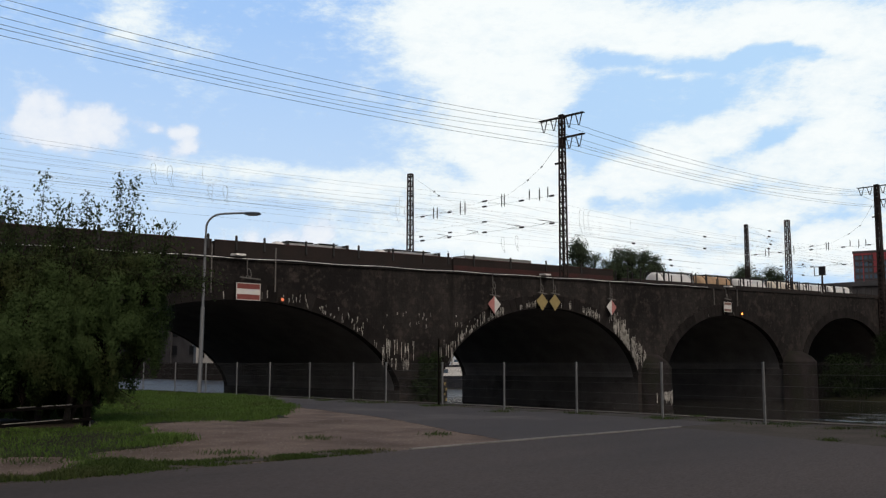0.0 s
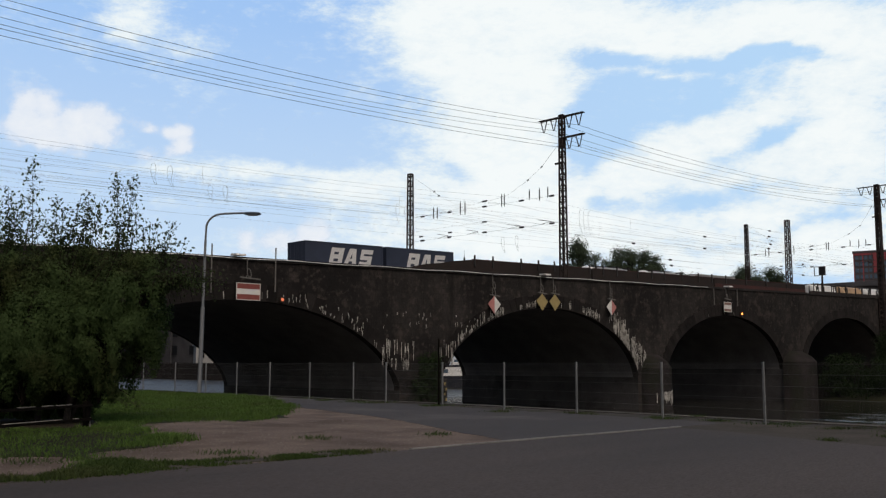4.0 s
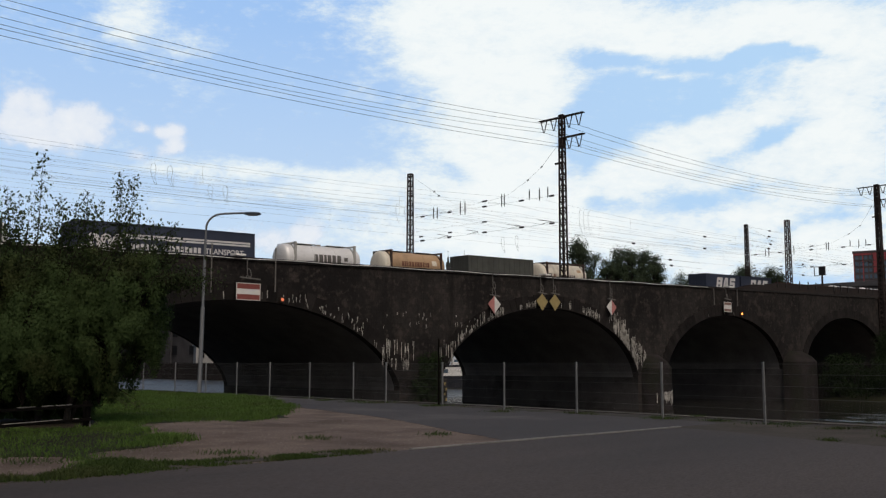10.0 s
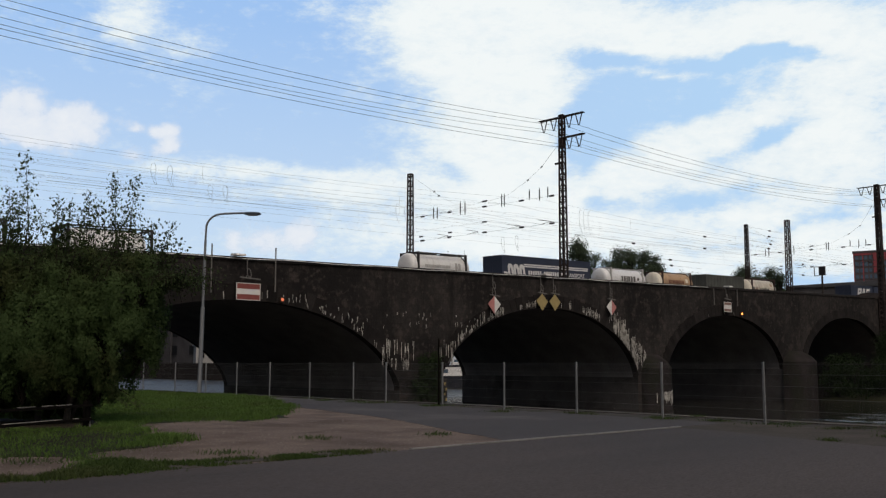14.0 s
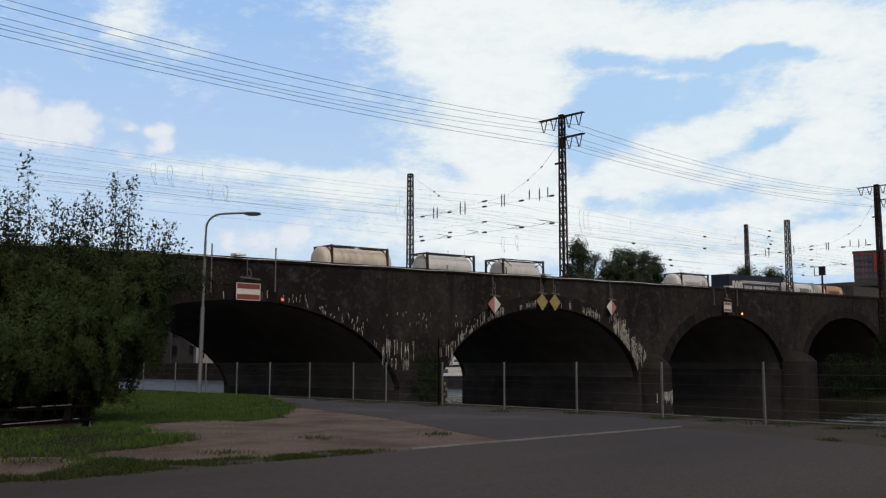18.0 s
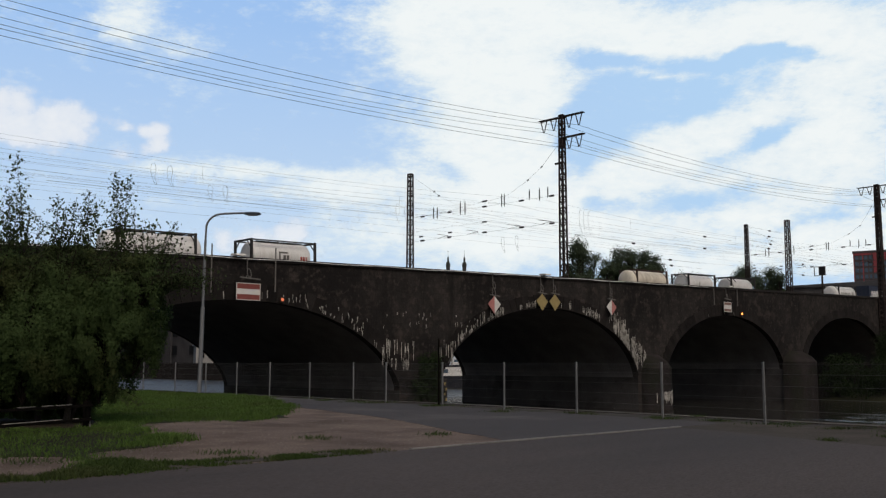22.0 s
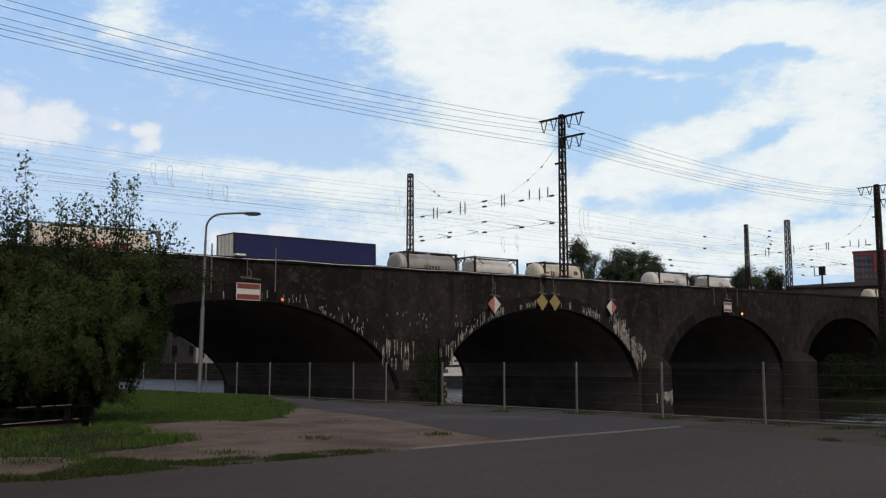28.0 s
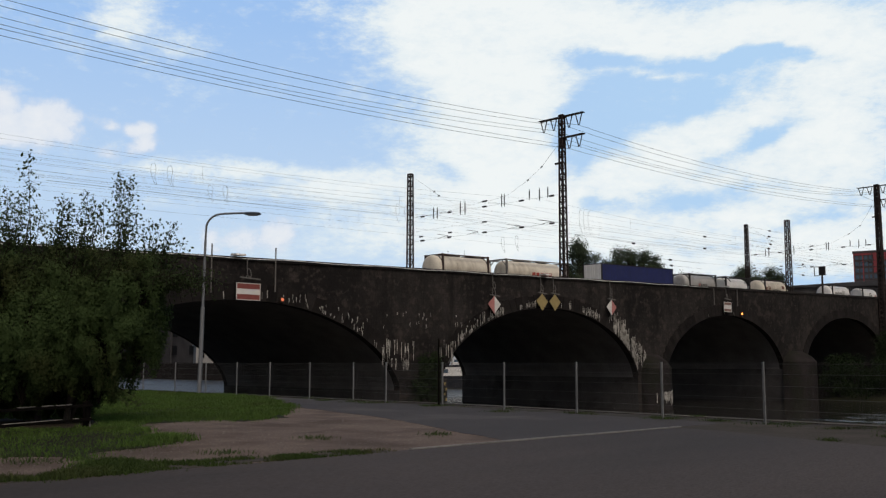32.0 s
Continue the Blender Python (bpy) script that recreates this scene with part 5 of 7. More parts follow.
def flat_wagon(length=18.6):
    t = thing("flat_wagon", "low rusty container flat wagon", "railway wagon", group="flat wagons of the train")
    for y in (-1.05, 1.05):
        part("side_sill", Shape().box(0, length, y - 0.12, y + 0.12, 0.86, 1.12), WAGON_BROWN, t)
    for i in range(7):
        x = 0.3 + (length - 0.6) * i / 6
        part("cross_beam", Shape().box(x - 0.12, x + 0.12, -1.17, 1.17, 1.1205, FLOOR), WAGON_BROWN, t)
    for xb in (2.6, length - 2.6):
        b = part("bogie", Shape().box(xb - 1.3, xb + 1.3, -1.0, -0.9, 0.4, 0.75).box(xb - 1.3, xb + 1.3, 0.9, 1.0, 0.4, 0.75).box(xb - 0.25, xb + 0.25, -1.0, 1.0, 0.5, 0.86), FRAME_DARK, t)
        for xa in (xb - 0.9, xb + 0.9):
            for y in (-0.78, 0.72):
                part("wheel", Shape().lathe_x([(0, 0.46), (0.13, 0.46)], 0, 0, 20), DARK_STEEL, b, m=pose(xa, y, 0.46, 0, 0, 90))
            part("axle", Shape().tube([(xa, -0.85, 0.46), (xa, 0.85, 0.46)], 0.08, 8), DARK_STEEL, b)
    for x, k in ((0, -1), (length, 1)):
        for y in (-0.87, 0.87):
            part("buffer", Shape().tube([(x, y, 1.0), (x + k * 0.5, y, 1.0), (x + k * 0.52, y, 1.0)], [0.08, 0.08, 0.22], 10), DARK_STEEL, t)
    return t


first = None
for off in (-115.3, -93.1, -74.0, -54.95, -35.4, -15.5, 4.3, 24.9, 45.8, 65.6, 86.0, 104.6, 124.4, 144.5, 165.0, 185.2, 203.3, 222.6, 243.0, 263.5, 283.0, 302.5):
    if first is None:
        first = flat_wagon()
        wagon = first
    else:
        wagon = copy_thing(first, Matrix.Identity(4))
    moving.append((wagon, off))


def stake_wagon(stakes, sill_mat, tail):
    """A low-sided wagon with stakes; the last one of the train slopes down at its end."""
    label = "brown low-sided stake wagon with a sloping end" if tail else "rusty low-sided wagon with upright side stakes"
    t = thing("stake_wagon", label, "railway wagon", group="low-sided wagons of the near train")
    n = 20.6
    z0, z1 = 1.25, 2.16
    a = 5.4 if tail else 0.0
    for y in (-1.4, 1.36):
        out = [(0, z0), (n, z0), (n, z1), (a, z1)] + ([(3.0, z1 - 0.25), (0, z0 + 0.1)] if tail else [(0, z1)])
        part("side_wall", Shape().prism(out, "y", y, y + 0.04), WAGON_BROWN, t)
        yo = y - 0.03 if y < 0 else y + 0.041
        part("side_sill", Shape().box(0.02, n - 0.02, yo, yo + 0.029, 0.85, 1.62 if sill_mat is WAGON_RED else 1.3), sill_mat, t)
    part("top_edge", Shape().box(a, n, -1.425, -1.33, z1 + 0.001, z1 + 0.06), WAGON_RED, t)
    for x in stakes:
        part("stake", Shape().prism([(x - 0.07, z0 + 0.4), (x + 0.07, z0 + 0.4), (x + 0.07, z1 + 0.30), (x + 0.03, z1 + 0.38), (x - 0.04, z1 + 0.38), (x - 0.07, z1 + 0.30)], "y", -1.51, -1.431), FRAME_DARK, t)
    part("floor", Shape().box(0, n, -1.36, 1.36, 1.14, 1.25), WAGON_BROWN, t)
    for x in ((n - 0.05,) if tail else (0.0, n - 0.05)):
        part("end_wall", Shape().box(x, x + 0.05, -1.355, 1.355, z0 + 0.001, z1 - 0.03), WAGON_BROWN, t)
    for xb in (3.0, n - 3.0):
        b = part("bogie", Shape().box(xb - 1.3, xb + 1.3, -1.0, -0.9, 0.4, 0.75).box(xb - 1.3, xb + 1.3, 0.9, 1.0, 0.4, 0.75).box(xb - 0.25, xb + 0.25, -1.0, 1.0, 0.5, 1.14), FRAME_DARK, t)
        for xa in (xb - 0.9, xb + 0.9):
            for y in (-0.78, 0.72):
                part("wheel", Shape().lathe_x([(0, 0.46), (0.13, 0.46)], 0, 0, 20), DARK_STEEL, b, m=pose(xa, y, 0.46, 0, 0, 90))
            part("axle", Shape().tube([(xa, -0.85, 0.46), (xa, 0.85, 0.46)], 0.08, 8), DARK_STEEL, b)
    return t


near_train = [(stake_wagon((5.6, 7.7, 11.1, 13.3, 15.4, 20.3), WAGON_BROWN, True), 0.0)]
plain, red = stake_wagon((1.5, 3.6, 6.9, 9.2, 11.4, 14.6, 17.6, 20.2), WAGON_BROWN, False), stake_wagon((2.2, 6.5, 11.0, 15.8), WAGON_RED, False)
near_train += [(plain, 20.8), (red, 41.6)]


def low_wagon():
    """An open flat wagon with a low side board and a row of loose stakes."""
    t = thing("stake_wagon", "dark open flat wagon with bare upright stakes", "railway wagon", group="low-sided wagons of the near train")
    n = 20.6
    for y in (-1.4, 1.36):
        part("side_board", Shape().box(0, n, y, y + 0.04, 1.15, 1.52), WAGON_BROWN, t)
        for i in range(9):
            x = 1.0 + i * 2.32 + 0.25 * math.sin(i * 4.1)
            yo = y - 0.08 if y < 0 else y + 0.041
            part("stake", Shape().box(x - 0.05, x + 0.05, yo, yo + 0.079, 1.2, 2.5), FRAME_DARK, t)
    part("floor", Shape().box(0, n, -1.36, 1.36, 1.14, 1.25), WAGON_BROWN, t)
    for xb in (3.0, n - 3.0):
        b = part("bogie", Shape().box(xb - 1.3, xb + 1.3, -1.0, -0.9, 0.4, 0.75).box(xb - 1.3, xb + 1.3, 0.9, 1.0, 0.4, 0.75).box(xb - 0.25, xb + 0.25, -1.0, 1.0, 0.5, 1.14), FRAME_DARK, t)
        for xa in (xb - 0.9, xb + 0.9):
            for y in (-0.78, 0.72):
                part("wheel", Shape().lathe_x([(0, 0.46), (0.13, 0.46)], 0, 0, 20), DARK_STEEL, b, m=pose(xa, y, 0.46, 0, 0, 90))
            part("axle", Shape().tube([(xa, -0.85, 0.46), (xa, 0.85, 0.46)], 0.08, 8), DARK_STEEL, b)
    return t


bare = low_wagon()
near_train += [(bare, 63.4)] + [(copy_thing(bare, Matrix.Identity(4)), 84.2 + 20.8 * i) for i in range(4)]

# how far the two trains have come, in metres, time by time
FAR_RUN = [(0, -160.97), (2, -141.16), (4, -121.66), (6, -102.1), (8, -82.28), (10, -62.14), (12, -41.67), (14, -20.94), (16, 0.0),
           (18, 21.08), (20, 42.26), (22, 63.55), (24, 84.98), (26, 106.63), (28, 128.56), (30, 150.86), (32, 173.59)]
NEAR_RUN = [(0, 10.1), (1, 20.0), (2, 29.9), (3, 39.3), (4, 48.4), (5.5, 61.5), (7, 73.5), (10, 98.0), (14, 130.0), (20, 178.0), (26, 226.0), (32, 274.0)]


def on_track(s, l):
    return PLAN @ pose(s, l, rail_z(s), 0, -1.197, 0)


# ---- sky behind everything ----
def fbm(x, y, z, octaves=5):
    return noise.fractal((x, y, z), 0.9, 2.1, octaves)


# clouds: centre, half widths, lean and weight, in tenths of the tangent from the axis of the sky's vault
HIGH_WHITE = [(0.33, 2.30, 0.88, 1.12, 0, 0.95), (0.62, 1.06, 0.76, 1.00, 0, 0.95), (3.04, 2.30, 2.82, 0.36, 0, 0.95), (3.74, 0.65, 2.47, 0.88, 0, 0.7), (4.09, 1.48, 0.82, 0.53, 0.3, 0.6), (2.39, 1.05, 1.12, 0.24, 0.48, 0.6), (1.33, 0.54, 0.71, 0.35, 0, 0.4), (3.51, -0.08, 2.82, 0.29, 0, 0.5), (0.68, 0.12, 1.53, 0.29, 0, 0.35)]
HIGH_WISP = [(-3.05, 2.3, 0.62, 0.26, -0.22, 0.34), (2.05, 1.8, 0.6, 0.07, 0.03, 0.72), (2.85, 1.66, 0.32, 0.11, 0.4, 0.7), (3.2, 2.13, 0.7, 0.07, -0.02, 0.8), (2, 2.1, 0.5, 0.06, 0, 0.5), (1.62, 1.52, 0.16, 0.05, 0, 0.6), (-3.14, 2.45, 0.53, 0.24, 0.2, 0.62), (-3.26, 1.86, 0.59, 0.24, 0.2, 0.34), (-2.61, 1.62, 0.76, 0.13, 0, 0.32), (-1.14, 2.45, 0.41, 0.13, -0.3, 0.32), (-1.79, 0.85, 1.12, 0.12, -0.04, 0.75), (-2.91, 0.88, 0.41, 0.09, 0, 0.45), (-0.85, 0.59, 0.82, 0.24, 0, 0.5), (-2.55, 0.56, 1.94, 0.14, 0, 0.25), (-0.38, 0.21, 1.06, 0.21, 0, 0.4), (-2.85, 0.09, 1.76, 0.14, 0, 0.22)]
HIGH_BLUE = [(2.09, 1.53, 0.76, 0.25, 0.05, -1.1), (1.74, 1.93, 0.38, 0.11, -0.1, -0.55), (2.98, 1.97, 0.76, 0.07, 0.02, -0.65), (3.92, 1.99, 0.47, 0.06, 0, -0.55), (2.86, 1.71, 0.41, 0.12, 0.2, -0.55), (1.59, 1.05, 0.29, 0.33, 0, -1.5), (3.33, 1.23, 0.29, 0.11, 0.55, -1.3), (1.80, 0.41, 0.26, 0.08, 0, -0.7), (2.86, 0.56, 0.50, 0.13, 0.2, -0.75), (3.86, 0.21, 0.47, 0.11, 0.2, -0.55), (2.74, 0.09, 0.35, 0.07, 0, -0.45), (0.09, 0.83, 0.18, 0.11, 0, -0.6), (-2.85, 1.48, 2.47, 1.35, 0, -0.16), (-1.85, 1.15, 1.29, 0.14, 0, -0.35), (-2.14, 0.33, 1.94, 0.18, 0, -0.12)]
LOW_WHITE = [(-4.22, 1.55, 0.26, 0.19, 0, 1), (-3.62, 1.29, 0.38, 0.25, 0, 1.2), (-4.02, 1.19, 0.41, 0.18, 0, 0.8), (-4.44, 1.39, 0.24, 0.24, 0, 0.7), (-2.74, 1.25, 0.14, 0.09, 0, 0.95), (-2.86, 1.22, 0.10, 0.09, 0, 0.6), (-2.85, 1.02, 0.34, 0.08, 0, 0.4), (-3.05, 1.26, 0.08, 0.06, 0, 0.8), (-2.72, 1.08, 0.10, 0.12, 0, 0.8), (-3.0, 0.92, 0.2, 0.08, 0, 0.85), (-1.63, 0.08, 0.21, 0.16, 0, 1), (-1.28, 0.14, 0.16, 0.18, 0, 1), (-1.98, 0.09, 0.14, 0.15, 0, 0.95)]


def cover(p, q, blobs, warp, seed):
    wx, wy = fbm(p * 0.9 + seed, q * 1.6, 1.3) * warp, fbm(p * 0.9, q * 1.6 + seed, 5.1) * warp * 0.55
    total = 0.0
    for cx, cy, rx, ry, lean, wt in blobs:
        x, y = p + wx - cx, q + wy - cy
        y -= lean * x
        d = (x / rx) ** 2 + (y / ry) ** 2
        if d < 6:
            total += wt * math.exp(-d)
    return total


def sky_patch(name, radius, blobs, base, warp, seed, gain, step, span):
    """A piece of the sky's vault in front of the camera, with the cloud cover kept at each point."""
    a0, a1, e0, e1 = span
    na, ne = int((a1 - a0) / step), int((e1 - e0) / step)
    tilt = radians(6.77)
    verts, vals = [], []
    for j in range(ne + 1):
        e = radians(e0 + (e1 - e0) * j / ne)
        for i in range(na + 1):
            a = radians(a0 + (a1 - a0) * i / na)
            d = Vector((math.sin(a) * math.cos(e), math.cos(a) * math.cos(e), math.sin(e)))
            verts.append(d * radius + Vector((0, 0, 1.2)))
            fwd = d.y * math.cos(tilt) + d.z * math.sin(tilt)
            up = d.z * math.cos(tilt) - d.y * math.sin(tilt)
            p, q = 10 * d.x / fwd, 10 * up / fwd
            c = base + cover(p, q, blobs, warp, seed) + gain * fbm(p * 0.8 + 0.5 * q, q * 2.2, seed) + 0.35 * gain * fbm(p * 3.5, q * 6, seed + 3)
            vals.append(max(0.0, min(1.0, c)))
    faces = [(j * (na + 1) + i, j * (na + 1) + i + 1, (j + 1) * (na + 1) + i + 1, (j + 1) * (na + 1) + i) for j in range(ne) for i in range(na)]
    me = bpy.data.meshes.new(name)
    me.from_pydata(verts, [], faces)
    me.polygons.foreach_set("use_smooth", [True] * len(faces))
    at_ = me.attributes.new("cover", "FLOAT", "POINT")
    at_.data.foreach_set("value", vals)
    return me


def sky_mat(name, low):
    m = bpy.data.materials.new(name)
    m.use_nodes = True
    n, ln = m.node_tree.nodes, m.node_tree.links
    n.remove(n["Principled BSDF"])
    at_ = n.new("ShaderNodeAttribute")
    at_.attribute_name = "cover"
    co = n.new("ShaderNodeTexCoord")
    tx = n.new("ShaderNodeTexNoise")
    tx.inputs["Scale"].default_value, tx.inputs["Detail"].default_value = (0.014 if low else 0.0034), 8
    mp = n.new("ShaderNodeMapping")
    mp.inputs["Scale"].default_value = (1, 1, 1.3 if low else 2.2)
    mp.inputs["Rotation"].default_value = (0, 0.0 if low else -0.35, 0)
    ln.new(co.outputs["Object"], mp.inputs[0])
    ln.new(mp.outputs[0], tx.inputs["Vector"])
    tx.inputs["Roughness"].default_value = 0.6 if low else 0.66
    ad = n.new("ShaderNodeMath")
    ad.operation = "MULTIPLY_ADD"
    ad.inputs[1].default_value = 1.3 if low else 1.15
    sub = n.new("ShaderNodeMath")
    sub.operation = "SUBTRACT"
    sub.inputs[1].default_value = 0.5
    ln.new(tx.outputs["Fac"], sub.inputs[0])
    ln.new(sub.outputs[0], ad.inputs[0])
    ln.new(at_.outputs["Fac"], ad.inputs[2])
    # small ripples and torn edges
    fine = n.new("ShaderNodeTexNoise")
    fine.inputs["Scale"].default_value, fine.inputs["Detail"].default_value, fine.inputs["Roughness"].default_value = 0.013, 7, 0.7
    ln.new(mp.outputs[0], fine.inputs["Vector"])
    mid = n.new("ShaderNodeMath")
    mid.operation = "SUBTRACT"
    mid.inputs[1].default_value = 0.5
    ln.new(fine.outputs["Fac"], mid.inputs[0])
    torn = n.new("ShaderNodeMath")
    torn.operation = "MULTIPLY_ADD"
    torn.inputs[1].default_value = 0.35 if low else 1.05
    ln.new(mid.outputs[0], torn.inputs[0])
    ln.new(ad.outputs[0], torn.inputs[2])
    rg = n.new("ShaderNodeMapRange")
    rg.interpolation_type = "SMOOTHSTEP"
    rg.inputs["To Max"].default_value = 0.92 if low else 1.0
    rg.inputs["From Min"].default_value, rg.inputs["From Max"].default_value = (0.12, 0.85) if low else (0.03, 0.78)
    ln.new(torn.outputs[0], rg.inputs["Value"])
    em = n.new("ShaderNodeEmission")
    em.inputs["Strength"].default_value = 1.0
    out = n["Material Output"]
    if low:
        # thin grey-blue rims round bright cores
        core = n.new("ShaderNodeMapRange")
        core.inputs["From Min"].default_value, core.inputs["From Max"].default_value = 0.35, 1.35
        ln.new(ad.outputs[0], core.inputs["Value"])
        tone = n.new("ShaderNodeMix")
        tone.data_type = "RGBA"
        tone.inputs["A"].default_value, tone.inputs["B"].default_value = (0.70, 0.775, 0.89, 1), (0.90, 0.915, 0.935, 1)
        ln.new(core.outputs[0], tone.inputs["Factor"])
        ln.new(tone.outputs["Result"], em.inputs["Color"])
        tr, ms = n.new("ShaderNodeBsdfTransparent"), n.new("ShaderNodeMixShader")
        ln.new(rg.outputs[0], ms.inputs[0])
        ln.new(tr.outputs[0], ms.inputs[1])
        ln.new(em.outputs[0], ms.inputs[2])
        ln.new(ms.outputs[0], out.inputs["Surface"])
        return m
    # blue overhead, paler towards the horizon
    sep = n.new("ShaderNodeSeparateXYZ")
    ln.new(co.outputs["Object"], sep.inputs[0])
    hr = n.new("ShaderNodeMapRange")
    hr.inputs["From Min"].default_value, hr.inputs["From Max"].default_value = 150, 1450
    ln.new(sep.outputs["Z"], hr.inputs["Value"])
    blue = n.new("ShaderNodeMix")
    blue.data_type = "RGBA"
    blue.inputs["A"].default_value, blue.inputs["B"].default_value = (0.645, 0.785, 0.915, 1), (0.355, 0.56, 0.90, 1)
    ln.new(hr.outputs[0], blue.inputs["Factor"])
    mx = n.new("ShaderNodeMix")
    mx.data_type = "RGBA"
    ln.new(rg.outputs[0], mx.inputs["Factor"])
    # paler towards the sunlit haze on one side
    side = n.new("ShaderNodeMapRange")
    side.inputs["From Min"].default_value, side.inputs["From Max"].default_value = -400, 1300
    ln.new(sep.outputs["X"], side.inputs["Value"])
    pale = n.new("ShaderNodeMix")
    pale.data_type = "RGBA"
    pale.inputs["B"].default_value = (0.46, 0.675, 0.93, 1)
    ln.new(side.outputs[0], pale.inputs["Factor"])
    ln.new(blue.outputs["Result"], pale.inputs["A"])
    ln.new(pale.outputs["Result"], mx.inputs["A"])
    white = n.new("ShaderNodeMix")
    white.data_type = "RGBA"
    white.inputs["A"].default_value, white.inputs["B"].default_value = (0.76, 0.855, 0.915, 1), (0.91, 0.955, 0.96, 1)
    dens = n.new("ShaderNodeMapRange")
    dens.inputs["From Min"].default_value, dens.inputs["From Max"].default_value = 0.45, 1.05
    ln.new(torn.outputs[0], dens.inputs["Value"])
    ln.new(dens.outputs[0], white.inputs["Factor"])
    ln.new(white.outputs["Result"], mx.inputs["B"])
    ln.new(mx.outputs["Result"], em.inputs["Color"])
    ln.new(em.outputs[0], out.inputs["Surface"])
    return m


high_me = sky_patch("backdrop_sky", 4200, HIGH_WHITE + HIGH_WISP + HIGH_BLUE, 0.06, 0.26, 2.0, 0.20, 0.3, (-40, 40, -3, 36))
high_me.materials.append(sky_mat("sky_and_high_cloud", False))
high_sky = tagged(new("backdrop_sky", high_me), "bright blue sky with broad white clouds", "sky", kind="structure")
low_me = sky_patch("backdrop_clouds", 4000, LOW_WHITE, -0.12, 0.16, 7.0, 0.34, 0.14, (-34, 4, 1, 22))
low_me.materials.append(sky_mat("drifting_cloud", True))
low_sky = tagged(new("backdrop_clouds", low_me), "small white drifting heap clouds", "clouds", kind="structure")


# ---- plants ----
def leaves(points, size, seed, droop=0.6, ratio=0.6):
    """One small pointed leaf for each point."""
    r = np.random.RandomState(seed)
    p = np.array(points)
    n = len(p)
    d = r.normal(size=(n, 3))
    d[:, 2] -= droop * 1.6
    d /= np.linalg.norm(d, axis=1)[:, None]
    u = np.cross(d, r.normal(size=(n, 3)))
    u /= np.linalg.norm(u, axis=1)[:, None] + 1e-9
    s = (size * r.uniform(0.6, 1.25, n))[:, None]
    v = np.empty((n, 4, 3))
    v[:, 0], v[:, 1], v[:, 2], v[:, 3] = p, p + d * s * 0.5 + u * s * ratio / 2, p + d * s, p + d * s * 0.5 - u * s * ratio / 2
    sh = Shape()
    sh.v = [tuple(x) for x in v.reshape(-1, 3).tolist()]
    sh.f = [(4 * i, 4 * i + 1, 4 * i + 2, 4 * i + 3) for i in range(n)]
    return sh


def leafy(name, points, outward, size, seed, material, parent, droop=0.9, ratio=0.6):
    """A mass of leaves, each one turned and shaded towards the outside of its tuft."""
    r = np.random.RandomState(seed)
    p, o = np.array(points), np.array(outward)
    n = len(p)
    o = o / (np.linalg.norm(o, axis=1)[:, None] + 1e-6)
    d = r.normal(size=(n, 3)) * 0.7
    d[:, 2] -= droop
    d -= o * (d * o).sum(1)[:, None] * 0.5
    d /= np.linalg.norm(d, axis=1)[:, None]
    u = np.cross(d, o + r.normal(size=(n, 3)) * 0.45)
    u /= np.linalg.norm(u, axis=1)[:, None] + 1e-9
    s = (size * r.uniform(0.6, 1.3, n))[:, None]
    v = np.empty((n, 4, 3))
    v[:, 0], v[:, 1], v[:, 2], v[:, 3] = p, p + d * s * 0.5 + u * s * ratio / 2, p + d * s, p + d * s * 0.5 - u * s * ratio / 2
    face = np.cross(v[:, 2] - v[:, 0], v[:, 1] - v[:, 3])
    turn = (face * o).sum(1) > 0
    swap = v[turn][:, [0, 3, 2, 1]]
    v[turn] = swap
    me = bpy.data.meshes.new(name)
    me.from_pydata(v.reshape(-1, 3).tolist(), [], np.arange(4 * n).reshape(-1, 4).tolist())
    me.polygons.foreach_set("use_smooth", [True] * n)
    soft = o + r.normal(size=(n, 3)) * 0.15
    soft /= np.linalg.norm(soft, axis=1)[:, None]
    me.materials.append(material)
    me.normals_split_custom_set_from_vertices(np.repeat(soft, 4, axis=0).tolist())
    me.update()
    return part(name, me, material, parent)


def twig_points(start, way, length, count, rr, spread=0.06, fall=0.5):
    """Points along a drooping twig."""
    p, d = Vector(start), Vector(way).normalized()
    out = []
    for i in range(count):
        d = (d + Vector((rr.gauss(0, 0.12), rr.gauss(0, 0.12), -fall * 0.16 + rr.gauss(0, 0.08)))).normalized()
        p = p + d * (length / count)
        out.append((p.x + rr.gauss(0, spread), p.y + rr.gauss(0, spread), p.z + rr.gauss(0, spread)))
    return out


sway_parts = []
rr = random.Random(11)
BUSH = Vector((-7.65, 19.3, 0))
bush = thing("birch_bush", "dense leafy birch thicket with drooping twigs beside the barrier", "tree", Matrix.Translation(BUSH))
stems = [((-1.6, 0.2), (-0.80, 0.1, 4.1)), ((-0.4, 0.0), (0.05, 0.1, 3.7)), ((0.2, -0.1), (1.12, 0.0, 4.0)), ((0.1, 0.2), (1.7, 0.0, 3.1)), ((-2.4, 0.3), (-2.6, 0.2, 3.8)), ((-3.2, 0.1), (-3.6, 0.3, 4.2))]
for i, ((bx, by), (tx, ty, tz)) in enumerate(stems):
    mid = (bx + (tx - bx) * 0.35 + 0.12 * math.sin(i * 3), by, tz * 0.5)
    part("trunk", Shape().tube([(bx, by, -0.1), mid, (tx * 0.9 + bx * 0.1, ty, tz * 0.8), (tx, ty, tz)], [0.07, 0.05, 0.028, 0.008], 6), BARK, bush)
